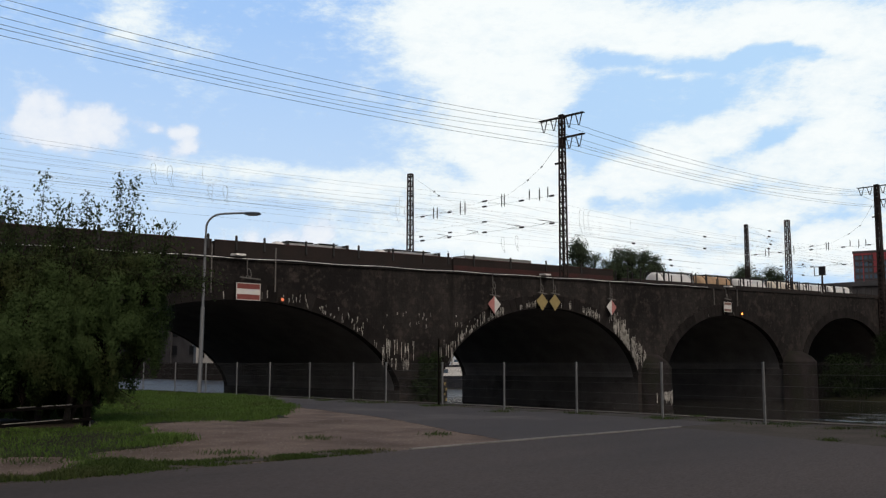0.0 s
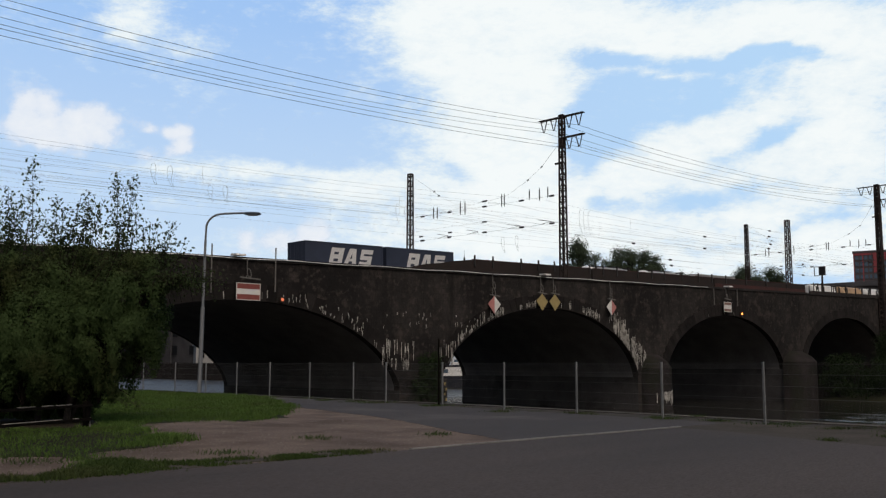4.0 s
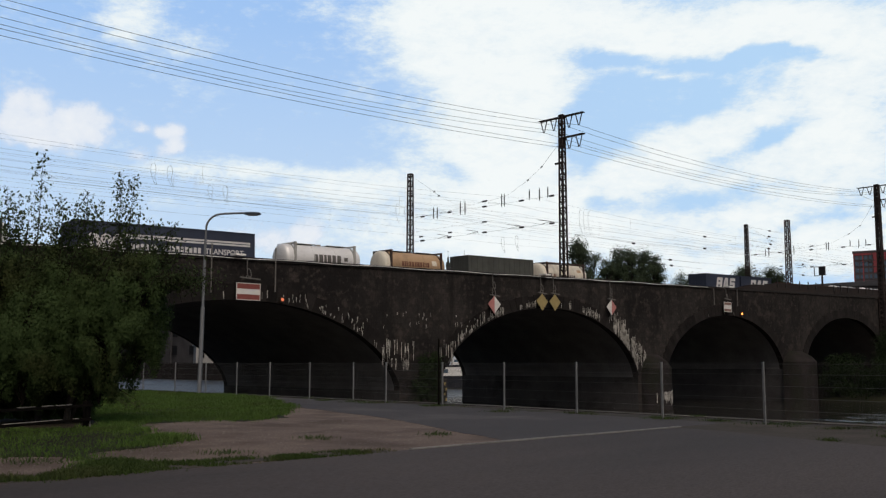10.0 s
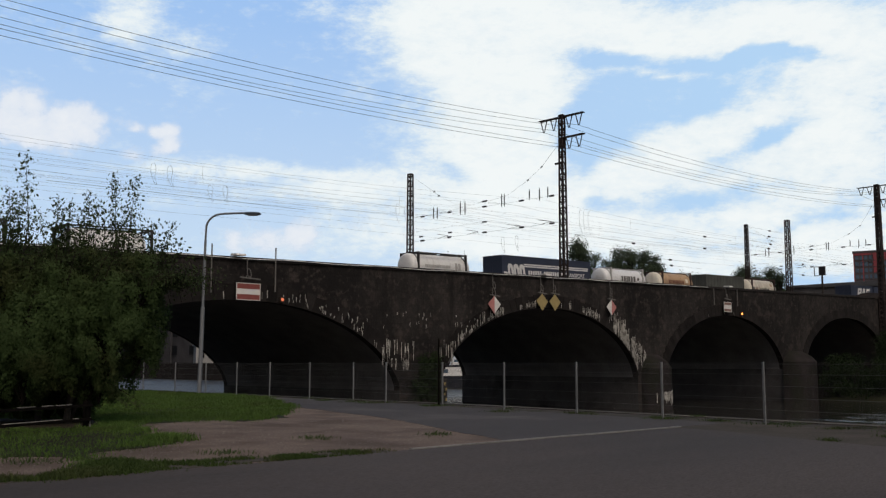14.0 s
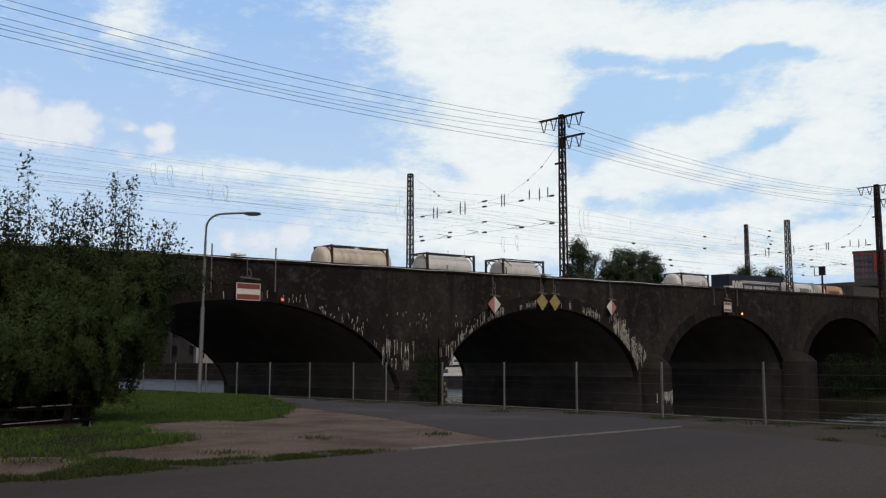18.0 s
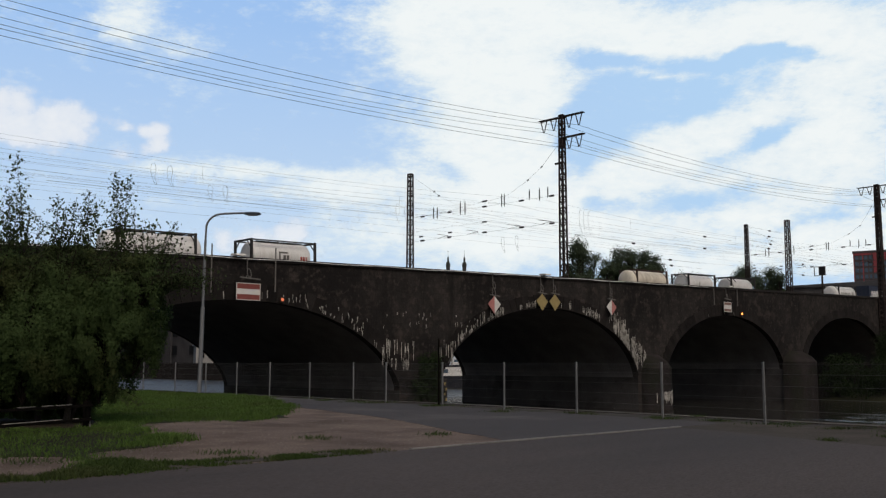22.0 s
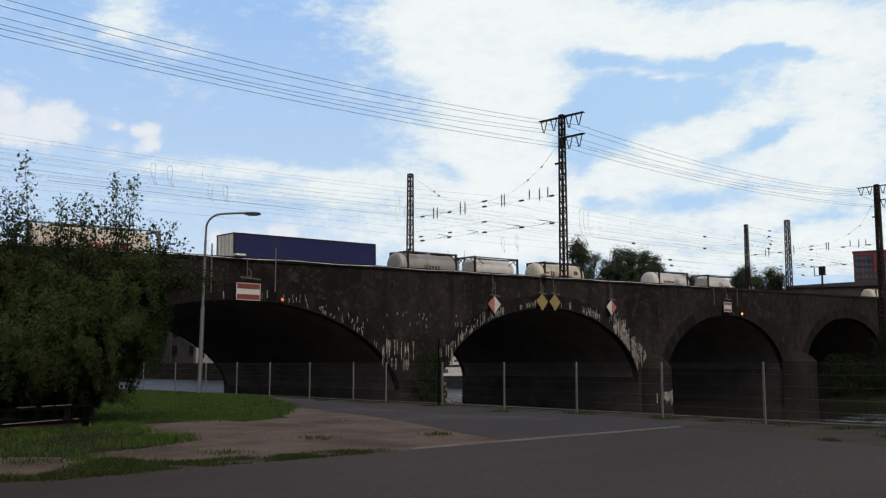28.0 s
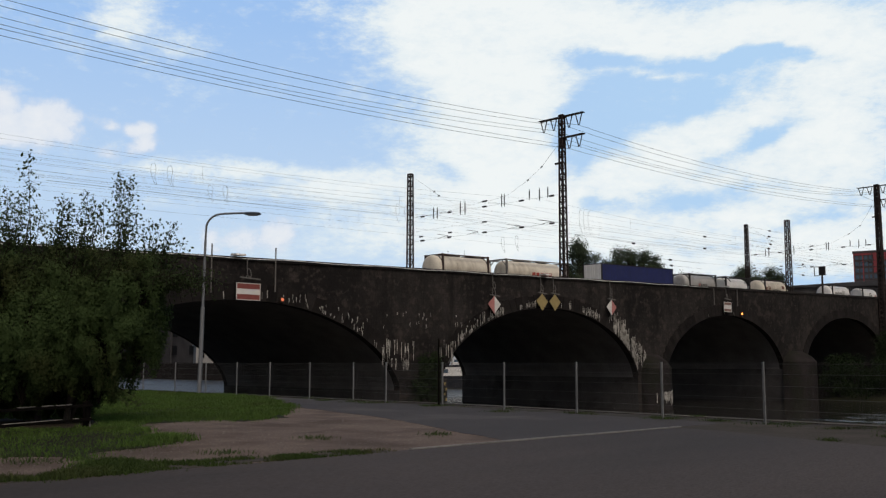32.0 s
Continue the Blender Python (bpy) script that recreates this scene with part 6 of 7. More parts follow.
# the dense lower mass: boughs of hanging tufts
BOUGHS = [(-3.2, 0.9, 0.75, 2.0, 0.45, 0.75), (-1.2, 0.9, 0.75, 1.4, 0.45, 0.7), (-0.1, 0.8, 0.6, 0.7, 0.4, 0.6), (-1.9, -0.9, 1.75, 1.3, 0.6, 1.0), (-0.4, -0.85, 1.7, 1.0, 0.6, 1.0), (-3.6, -0.9, 1.8, 1.2, 0.6, 1.0), (-2.6, 0.2, 2.0, 1.3, 1.2, 1.75), (-1.3, 0.0, 1.95, 1.2, 1.2, 1.75), (0.0, 0.0, 1.95, 1.15, 1.1, 1.75), (1.0, -0.1, 1.9, 0.95, 1.0, 1.7), (1.72, 0.0, 2.4, 0.5, 0.7, 1.05), (-4.0, 0.3, 2.0, 1.4, 1.2, 1.75), (0.72, -0.2, 1.15, 0.5, 0.7, 0.65)]
for k, (cx, cy, cz, ax, ay, az) in enumerate(BOUGHS):
    pts, outs = [], []
    wood = Shape()
    for j in range(int(74 * ax * az)):
        while True:
            x, y, z = rr.uniform(-1, 1), rr.uniform(-1, 1), rr.uniform(-1, 1)
            d2 = x * x + y * y + z * z
            if 0.25 < d2 < 1:
                break
        tuft = Vector((cx + x * ax, cy + y * ay, cz + z * az))
        rad, drop = rr.uniform(0.16, 0.34), rr.uniform(0.3, 0.75)
        reach = 0.45 + 0.95 * min(tuft.z, 1.9) - 0.18 * max(0, tuft.z - 1.9) + 0.5 * noise.noise((tuft.x * 1.3, tuft.y * 1.3, tuft.z * 1.6))
        if tuft.x > reach or tuft.z < (0.3 if tuft.y > 0.1 else 0.6) or (tuft.y < -0.25 and tuft.z < 0.95):
            continue
        wood.tube([(cx * 0.85, cy, max(0.4, tuft.z - 0.6)), ((cx + tuft.x) / 2, (cy + tuft.y) / 2, tuft.z), tuft], [0.018, 0.010, 0.004], 3)
        for _ in range(int(1900 * rad * (0.5 + drop))):
            a, e = rr.uniform(0, 6.283), rr.random() ** 0.6
            h = rr.random()
            w = rad * (1.0 - 0.75 * h) * e * (1.35 if rr.random() < 0.10 else 1.0)
            q = (tuft.x + w * math.cos(a), tuft.y + w * math.sin(a), tuft.z + 0.16 * (1 - e) + 0.05 - drop * h)
            if q[2] < 0.06 or (q[1] < -0.3 and q[2] < 0.50 + 0.2 * math.sin(q[0] * 5)):
                continue
            pts.append(q)
            outs.append((math.cos(a) * e + 0.55 * x, math.sin(a) * e + 0.55 * y, 0.55 * (1 - h) - 0.25 + 0.55 * z))
    b = tagged(leafy("bough", pts, outs, 0.048, 20 + k, LEAF, bush), kind="stuff")
    part("branch", wood, TWIG, b)
    sway_parts.append((b, (cx, cy, 0.3), 0.5 + 0.15 * (k % 3), 3.1 + 0.5 * k, k * 1.3))
# one frond that hangs out low over the grass
pts, outs, wood = [], [], Shape()
for j in range(5):
    e = Vector((1.0 + 0.14 * j, -0.3 + 0.12 * j, 0.86 - 0.10 * j))
    wood.tube([(0.3, 0.0, 1.1), (0.75, -0.15, 1.0), e], [0.012, 0.008, 0.003], 4)
    for _ in range(210):
        u = rr.random()
        q = Vector((0.55, -0.1, 1.05)).lerp(e, u) + Vector((rr.gauss(0, 0.06), rr.gauss(0, 0.1), rr.gauss(0, 0.05) - 0.10 * u))
        pts.append(tuple(q))
        outs.append((0.2, -0.5, 0.6))
b = tagged(leafy("frond", pts, outs, 0.07, 41, LEAF, bush), kind="stuff")
part("branch", wood, TWIG, b)
sway_parts.append((b, (0.4, 0, 1.1), 1.2, 3.4, 0.7))
# sparse sprigs that stand against the sky, under an uneven outline
OUTLINE = [(-5.0, 4.6), (-3.4, 4.5), (-2.0, 4.4), (-1.2, 4.3), (-0.6, 4.5), (-0.2, 4.35), (0.3, 4.55), (0.62, 4.4), (1.1, 4.7), (1.5, 4.3), (1.75, 4.0), (2.15, 3.75), (2.6, 3.66)]


def outline(x):
    for (x0, z0), (x1, z1) in zip(OUTLINE, OUTLINE[1:]):
        if x0 <= x <= x1:
            return z0 + (z1 - z0) * (x - x0) / (x1 - x0)
    return 3.5


for k in range(16):
    lo = -4.6 + k * 0.445
    pts, small, wood = [], [], Shape()
    mid = lo + 0.22
    for i in range(27):
        x = lo + rr.uniform(-0.1, 0.55)
        top = outline(x) * (1.0 if i < 2 else rr.uniform(0.70, 0.97) if i < 8 else rr.uniform(0.64, 0.80))
        a = Vector((x + rr.gauss(0, 0.2) - 0.15, rr.gauss(0, 0.35), 2.7))
        b = Vector((x, rr.gauss(0, 0.3), max(3.0, top)))
        c = a.lerp(b, 0.55) + Vector((rr.gauss(0, 0.06), 0, 0))
        wood.tube([a, c, b], [0.009, 0.006, 0.002], 3)
        n = int((b.z - a.z) * (40 if i < 2 else 26))
        for j in range(n):
            u = 0.25 + 0.75 * (j + rr.random()) / n
            o = a.lerp(c, u / 0.55) if u < 0.55 else c.lerp(b, (u - 0.55) / 0.45)
            w = 0.10 * (1.25 - u) + 0.03
            (pts if i < 8 else small).append((o.x + rr.gauss(0, w), o.y + rr.gauss(0, w), o.z + rr.gauss(0, 0.05)))
        for j in range(4):
            o = a.lerp(b, rr.uniform(0.35, 0.92))
            tp = twig_points(o, (rr.choice((-1, 1)), rr.uniform(-0.5, 0.5), 0.35), rr.uniform(0.3, 0.75), 9, rr, 0.03, 0.8)
            if i < 8:
                pts += tp
            else:
                small += tp + [(p[0] + rr.gauss(0, 0.05), p[1], p[2] - abs(rr.gauss(0, 0.06))) for p in tp]
            wood.tube([o, tp[4], tp[-1]], [0.004, 0.003, 0.002], 3)
    sh, low = leaves(pts, 0.074, 60 + k, 0.7, 0.62), leaves(small, 0.056, 90 + k, 0.8, 0.6)
    sh.add(low.v, low.f)
    sp = tagged(part("sprig", sh, LEAF_SPARSE, bush, fix=False), kind="stuff")
    part("twig", wood, TWIG, sp)
    sway_parts.append((sp, (mid, 0, 2.2), 1.5 + 0.5 * (k % 3), 2.6 + 0.31 * (k * 5 % 7), k * 0.55))


pier_weeds()


# the leaders of the birches, with side twigs that rise and then droop
for k, (x0, x1, top, full, reach) in enumerate(((-0.62, -0.86, 5.52, 1.35, 0.80), (1.0, 0.98, 5.05, 2.2, 0.50), (1.25, 1.30, 5.02, 1.6, 0.42), (0.35, 0.40, 4.70, 1.0, 0.5), (-1.1, -1.25, 4.75, 1.4, 0.6), (-0.2, -0.15, 4.6, 1.2, 0.6), (1.7, 2.2, 4.05, 0.7, 0.6), (-2.2, -2.3, 4.9, 1.0, 0.6))):
    pts, wood = [], Shape()
    a, b = Vector((x0, 0.0, 2.5)), Vector((x1, 0.05, top))
    c = a.lerp(b, 0.5) + Vector((0.05 * math.sin(k * 2.1), 0, 0))
    wood.tube([a, c, b], [0.016, 0.009, 0.002], 5)
    for j in range(26):
        u = 0.22 + 0.76 * j / 25
        o = a.lerp(c, u * 2) if u < 0.5 else c.lerp(b, u * 2 - 1)
        turn = 2.4 * j
        n = reach * (1.15 - u) * rr.uniform(0.6, 1.2) + 0.06
        tp = twig_points(o, (math.cos(turn), 0.7 * math.sin(turn), 0.55), n, max(5, int(n * 26 * full)), rr, 0.022 + 0.02 * full, 1.1)
        wood.tube([o, tp[len(tp) // 2], tp[-1]], [0.005, 0.003, 0.0015], 3)
        pts += tp + [(o.x + rr.gauss(0, 0.05), o.y + rr.gauss(0, 0.05), o.z + rr.gauss(0, 0.05)) for _ in range(int(3 * full))]
    sp = tagged(part("sprig", leaves(pts, 0.070, 130 + k, 0.75, 0.62), LEAF_SPARSE, bush, fix=False), kind="stuff")
    part("twig", wood, TWIG, sp)
    if k:
        sway_parts.append((sp, (x0, 0, 2.2), 1.2 + 0.4 * (k % 3), 2.9 + 0.27 * k, k * 0.8))
    else:
        leader = sp


def far_tree(x, y, h, w, base, seed, name="tree", label="dark green leafy tree beyond the viaduct"):
    r2 = random.Random(seed)
    t = thing(name, label, "tree", pose(x, y, base), group="trees beyond the viaduct")
    part("trunk", Shape().tube([(0, 0, -0.3), (0.1, 0, h * 0.4), (0.0, 0.1, h * 0.8)], [0.03 * h, 0.02 * h, 0.006 * h], 8), BARK, t)
    limbs = Shape()
    pts, outs = [], []
    for _ in range(44):
        a, z = r2.uniform(0, 6.28), r2.uniform(0.3, 1.0)
        rad = w * math.sin(min(1.0, (1.08 - z) * 1.25) * 1.57) * r2.uniform(0.4, 1.15)
        c = Vector((rad * math.cos(a), rad * math.sin(a), h * z * r2.uniform(0.93, 1.0)))
        limbs.tube([(0, 0, c.z * 0.6), c * 0.6 + Vector((0, 0, c.z * 0.35)), c], [0.008 * h, 0.005 * h, 0.002 * h], 4)
        s = w * r2.uniform(0.17, 0.40)
        for _ in range(int(900 * s / w)):
            v = Vector((r2.gauss(0, 1), r2.gauss(0, 1), r2.gauss(0, 0.8)))
            v = v.normalized() * s * r2.uniform(0.3, 1.25)
            pts.append(tuple(c + v))
            outs.append(tuple(v / s + Vector((c.x / w, c.y / w, c.z / h - 0.4)) * 0.6))
    part("limbs", limbs, BARK, t)
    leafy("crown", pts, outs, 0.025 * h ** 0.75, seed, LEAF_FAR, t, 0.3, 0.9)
    return t


for i, (px, depth, top, w) in enumerate(((1028, 150, 432, 3.9), (1050, 156, 444, 3.4), (1092, 158, 443, 3.4), (1118, 159, 441, 3.4), (1140, 160, 442, 3.8), (1160, 162, 452, 3.0), (1078, 156, 458, 2.8), (1018, 150, 450, 2.6))):
    zt = 1.2 + (643 - top) * depth / 1700
    far_tree((px - 784) / 1700 * depth, depth, zt - 1.2, w, 1.2, 40 + i)
for i, (px, depth, top, w) in enumerate(((1322, 230, 470, 5.6), (1312, 232, 480, 5.0), (1366, 240, 478, 6.4), (1382, 236, 472, 4.4), (1345, 240, 482, 5.6), (1228, 250, 486, 5.6), (1205, 262, 490, 6.2))):
    zt = 1.2 + (643 - top) * depth / 1700
    far_tree((px - 784) / 1700 * depth, depth, zt - 1.2, w, 1.2, 60 + i)


def bank_bush(s, l, h, w, base, seed):
    r2 = random.Random(seed)
    t = thing("riverside_bush", "dark green bush on the far river bank", "bush", PLAN @ pose(s, l, base), group="bushes on the far bank")
    pts = []
    for _ in range(26):
        c = Vector((r2.gauss(0, w * 0.4), r2.gauss(0, w * 0.4), h * r2.uniform(0.1, 0.85)))
        for _ in range(130):
            v = Vector((r2.gauss(0, 1), r2.gauss(0, 1), r2.gauss(0, 1))).normalized() * w * 0.3 * r2.uniform(0.4, 1)
            q = c + v
            if q.z > 0:
                pts.append(tuple(q))
    stem = Shape()
    for i in range(6):
        stem.tube([(0, 0, -0.2), (r2.gauss(0, w * 0.2), r2.gauss(0, w * 0.2), h * 0.4), (r2.gauss(0, w * 0.4), r2.gauss(0, w * 0.4), h * 0.8)], [0.06, 0.04, 0.01], 4)
    part("stems", stem, BARK, t)
    part("crown", leaves(pts, 0.19, seed, 0.3, 0.8), LEAF_BANK, t, fix=False)


bank = Shape().add([(104, 20, WATER - 0.3), (118, 20, WATER - 0.3), (118, 20, 1.3), (112, 20, 0.4), (99, 46.5, WATER - 0.3), (118, 46.5, WATER - 0.3), (118, 46.5, 1.3), (110, 46.5, 0.2)],
                   [(0, 3, 7, 4), (3, 2, 6, 7), (0, 1, 2, 3), (4, 7, 6, 5)])
solid("bank", bank, BANK_EARTH, "overgrown earth bank on the far side of the river", "bank", PLAN, kind="structure")
for i, (s, l, h, w, b) in enumerate(((101.5, 45.0, 3.6, 2.6, -2.4), (104.0, 44.6, 4.2, 3.0, -1.9), (103.5, 41.5, 3.0, 2.6, -2.5), (106.0, 42.0, 4.0, 2.8, -1.9), (109.0, 42, 4.0, 3.0, -1.4), (113, 43.5, 4.8, 3.2, 0.2), (110.5, 38, 3.8, 3.0, -0.6), (115, 39, 4.6, 3.4, 0.4), (117.5, 44, 4.6, 3.4, 1.0), (106.5, 44.0, 3.0, 2.4, -2.4), (106.8, 39.5, 2.6, 2.4, -2.4), (108.5, 34, 3.0, 2.8, -1.6), (112.5, 33, 4.0, 3.2, 0.0), (107.0, 30, 2.8, 2.6, -2.3), (112, 27, 4.0, 3.2, 0.0), (116, 33, 4.6, 3.4, 0.9))):
    bank_bush(s, l, h, w, b, 80 + i)


# grass: earth under it, and blades
INV = PLAN.inverted()


def plan_outline(pts):
    return [tuple((INV @ Vector((x, y, 0)))[:2]) for x, y in pts]


LAWN = [(-40, 60), (-15.0, 43.0), (-7.83, 36.9), (-6.2, 33.9), (-4.1, 26.9), (-3.75, 22.6), (-3.75, 21.0), (-4.05, 20.2), (-4.83, 20.5), (-5.75, 19.6), (-6.1, 19.3), (-5.8, 18.2), (-5.0, 16.8), (-4.3, 16.1), (-3.95, 14.9), (-4.1, 14.2), (-4.7, 13.6), (-4.7, 13.1), (-4.27, 12.1), (-4.0, 11.5), (-4.1, 11.3), (-4.5, 12.1), (-4.95, 12.6), (-5.3, 12.55), (-5.75, 12.6), (-9.0, 12.4), (-40, 20)]
VERGE = [(-7.0, 7.4), (-4.42, 9.85), (-3.97, 10.12), (-3.54, 10.55), (-3.23, 10.78), (-2.92, 11.14), (-1.98, 12.12), (-1.35, 12.7), (-0.95, 13.05), (-0.74, 13.35), (-0.8, 13.55), (-1.41, 13.31), (-2.1, 12.82), (-2.71, 12.23), (-3.1, 11.85), (-3.53, 11.75), (-4.0, 12.1), (-4.3, 12.0), (-4.1, 11.05), (-4.3, 10.65), (-4.8, 10.4), (-7.4, 8.4)]
TUFTS = [(-2.9, 13.1, 0.42, 0.24), (-2.06, 15.6, 0.3, 0.35), (-0.13, 16.4, 0.3, 0.35), (-3.82, 31.2, 0.3, 0.3), (-2.66, 29.9, 0.5, 0.4), (-2.1, 29.1, 0.45, 0.3), (-0.35, 27.1, 0.35, 0.3), (1.44, 24.0, 0.35, 0.3), (3.3, 23.3, 0.42, 0.3), (4.73, 21.0, 0.4, 0.3), (5.72, 20.2, 0.3, 0.25), (5.67, 21.6, 0.16, 0.15), (6.9, 19.2, 0.3, 0.25), (7.6, 18.0, 0.4, 0.3), (7.3, 15.9, 0.25, 0.2), (7.20, 17.80, 0.3, 0.22), (6.00, 15.12, 0.15, 0.12), (-4.7, 13.5, 0.5, 0.3), (-5.0, 11.9, 0.5, 0.3), (-5.5, 12.5, 0.4, 0.3)]
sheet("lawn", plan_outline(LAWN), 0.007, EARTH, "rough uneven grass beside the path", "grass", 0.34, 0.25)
# a dark sheet that stands in for the shade below the overhanging boughs
SHADE_SPOT = [(-14.0, 21.0), (-14.0, 15.9), (-10.5, 16.7), (-8.2, 17.3), (-6.8, 17.8), (-6.6, 19.0), (-7.0, 20.2), (-8.5, 21.0)]
sheet("litter", plan_outline(SHADE_SPOT), 0.012, THICKET_SHADE, "bare dark soil under the thicket, its shade put into the colour", "soil", 0.3, 0.25)
sheet("verge", plan_outline(VERGE), 0.004, VERGE_EARTH, "thin grass verge along the road edge", "grass", 0.24, 0.2)


def inside(x, y, poly):
    hit = False
    for (x0, y0), (x1, y1) in zip(poly, poly[1:] + poly[:1]):
        if (y0 > y) != (y1 > y) and x < (x1 - x0) * (y - y0) / (y1 - y0) + x0:
            hit = not hit
    return hit


def blades(spots, seed, height):
    """Grass blades: one bent strip at each spot (x, y, size)."""
    r = random.Random(seed)
    sh = Shape()
    v, f = [], []
    for x, y, k in spots:
        h = height * k * r.uniform(0.5, 1.3)
        a = r.uniform(0, 6.28)
        bx, by = r.gauss(0, 0.45) * h, r.gauss(0, 0.45) * h
        w = 0.0045 + 0.045 * h * r.uniform(0.5, 1)
        cx, cy = math.cos(a) * w, math.sin(a) * w
        n = len(v)
        v += [(x - cx, y - cy, 0.0), (x + cx, y + cy, 0.0), (x + bx * 0.5 + cx * 0.7, y + by * 0.5 + cy * 0.7, h * 0.6), (x + bx * 0.5 - cx * 0.7, y + by * 0.5 - cy * 0.7, h * 0.6), (x + bx * 1.3, y + by * 1.3, h)]
        f += [(n, n + 1, n + 2, n + 3), (n + 3, n + 2, n + 4)]
    sh.v, sh.f = v, f
    return sh


rg = random.Random(3)
spots = []
while len(spots) < 118000:
    y = rg.uniform(11.2, 42)
    x = rg.uniform(-0.5 * y, -3.2)
    if inside(x + 0.30 * noise.noise((x * 2, y * 2, 0)) + rg.gauss(0, 0.12), y + 0.2 * noise.noise((x * 3, y * 3, 8)) + rg.gauss(0, 0.2), LAWN):
        if inside(x + rg.gauss(0, 0.1), y + rg.gauss(0, 0.1), SHADE_SPOT):
            continue
        k = 0.75 + 0.45 * noise.noise((x * 0.8, y * 0.8, 2)) + 0.45 * noise.noise((x * 2.3, y * 1.6, 5))
        # longer growth at the worn edge
        k += 0.5 * math.exp(-((x + 4.35) ** 2 * 3 + (y - 15.2) ** 2 * 1.5)) + 0.45 * math.exp(-((x + 4.1) ** 2 * 4 + (y - 22.5) ** 2 * 0.5))
        # fewer blades near the thicket, where the dark earth stands in for shade
        if rg.random() < (0.3 + k * 0.6) * (1.0 if y > 18 else 0.45 + 0.55 * max(0.0, (y - 12.5) / 5.5)) * (0.28 if x < -4.6 and y < 17.2 else 1.0):
            spots.append((x, y, max(0.2, k) * (1.0 + 0.012 * (y - 12))))
solid("grass", blades(spots, 4, 0.078), GRASS, "rough green grass beside the path", "grass", kind="stuff", fix=False)
spots = []
while len(spots) < 17000:
    y = rg.uniform(8, 14.2)
    x = rg.uniform(-6.4, -0.6)
    if inside(x + rg.gauss(0, 0.06), y + rg.gauss(0, 0.09), VERGE) and rg.random() < 0.45 + 1.4 * noise.noise((x * 1.9, y * 1.9, 4)) + (0.3 if -4.2 < x < -3.2 else 0.0):
        spots.append((x, y, 0.5 + 0.5 * rg.random() + (0.35 if -4.2 < x < -3.3 else 0.0)))
solid("verge_grass", blades(spots, 5, 0.052), VERGE_GRASS, "short grass along the road edge", "grass", kind="stuff", fix=False)
spots = []
for x, y, a, b in TUFTS:
    tall = 1.25 if y > 19.5 else 1.0
    for _ in range(int(150 * tall)):
        spots.append((x + rg.gauss(0, a * 0.5), y + rg.gauss(0, b * 0.6), tall * (0.25 + 0.3 * rg.random())))
for l in POSTS[3:]:
    p = at(quay_s(l) - 0.34, l)
    for _ in range(rg.randint(50, 110)):
        spots.append((p.x + rg.gauss(0.05, 0.22), p.y + rg.gauss(0, 0.12), rg.uniform(0.25, 0.75)))
for i in range(24):
    l = 5 + i * 1.7 + rg.uniform(-0.6, 0.6)
    p = at(quay_s(l) - 0.5 + rg.uniform(-0.15, 0.1), l)
    n = rg.randint(0, 45)
    for _ in range(n):
        spots.append((p.x + rg.gauss(0, 0.16), p.y + rg.gauss(0, 0.14), rg.uniform(0.25, 0.6)))
solid("weeds", blades(spots, 6, 0.12), WEED, "weeds along the quay edge and on the gravel", "weeds", kind="stuff", fix=False)
# loose pebbles on the dirt
PEBBLE = surface("pebble_stone", (0.20, 0.175, 0.155), (0.11, 0.095, 0.085), 0.9, 3, 20, 0.0, island=0.4)
peb = Shape()
for _ in range(15000):
    y = rg.uniform(10.5, 26)
    x = rg.uniform(-6, 0.6)
    if noise.noise((x * 0.9, y * 0.9, 11)) > 0.12 - 0.5 * rg.random() and not inside(x, y, LAWN) and not inside(x, y, VERGE) and (INV @ Vector((x, y, 0))).y > ROAD_EDGE + 0.2 and (INV @ Vector((x, y, 0))).x < 17:
        r = rg.choice((0.004, 0.004, 0.005, 0.005, 0.006, 0.007, 0.009, 0.013))
        n = len(peb.v)
        peb.v += [(x + r, y, 0), (x, y + r, 0), (x - r, y, 0), (x, y - r, 0), (x, y, r * 0.8)]
        peb.f += [(n, n + 1, n + 4), (n + 1, n + 2, n + 4), (n + 2, n + 3, n + 4), (n + 3, n, n + 4)]
solid("pebbles", peb, PEBBLE, "small pale pebbles scattered on the dirt", "pebbles", kind="stuff", fix=False)

# ---- the far side of the river ----
FACADE_GREY = surface("grey_render", (0.078, 0.076, 0.080), (0.048, 0.047, 0.050), 0.95, 0.2, 4, 0.1, stain=(0.130, 0.128, 0.132), stain_scale=0.1, spec=0.03)
# paler than the warehouse render: sunlight put into the colour
FACADE_LIT = surface("lit_render", (0.30, 0.295, 0.29), (0.22, 0.215, 0.21), 0.95, 0.3, 6, 0.1, stain=(0.20, 0.19, 0.18), stain_scale=0.3)
FACADE_RED = surface("red_cladding", (0.30, 0.05, 0.06), (0.24, 0.045, 0.055), 0.7, 0.3, 5, 0.05)
FACADE_DARK = surface("dark_cladding", (0.075, 0.060, 0.068), (0.055, 0.045, 0.052), 0.7, 0.3, 5, 0.05)
DARK_GLASS = surface("dusty_dark_glass", (0.012, 0.013, 0.015), (0.008, 0.009, 0.010), 0.6, 0.4, 5, 0.0, spec=0.1)
GLASS = surface("window_glass", (0.10, 0.15, 0.21), (0.06, 0.09, 0.13), 0.12, 0.4, 5, 0.0, spec=0.8)
COPPER = surface("green_copper", (0.034, 0.044, 0.042), (0.024, 0.030, 0.030), 0.8, 0.6, 8, 0.1)
SLATE = surface("dark_slate", (0.05, 0.052, 0.06), (0.035, 0.036, 0.042), 0.8, 0.6, 8, 0.1)
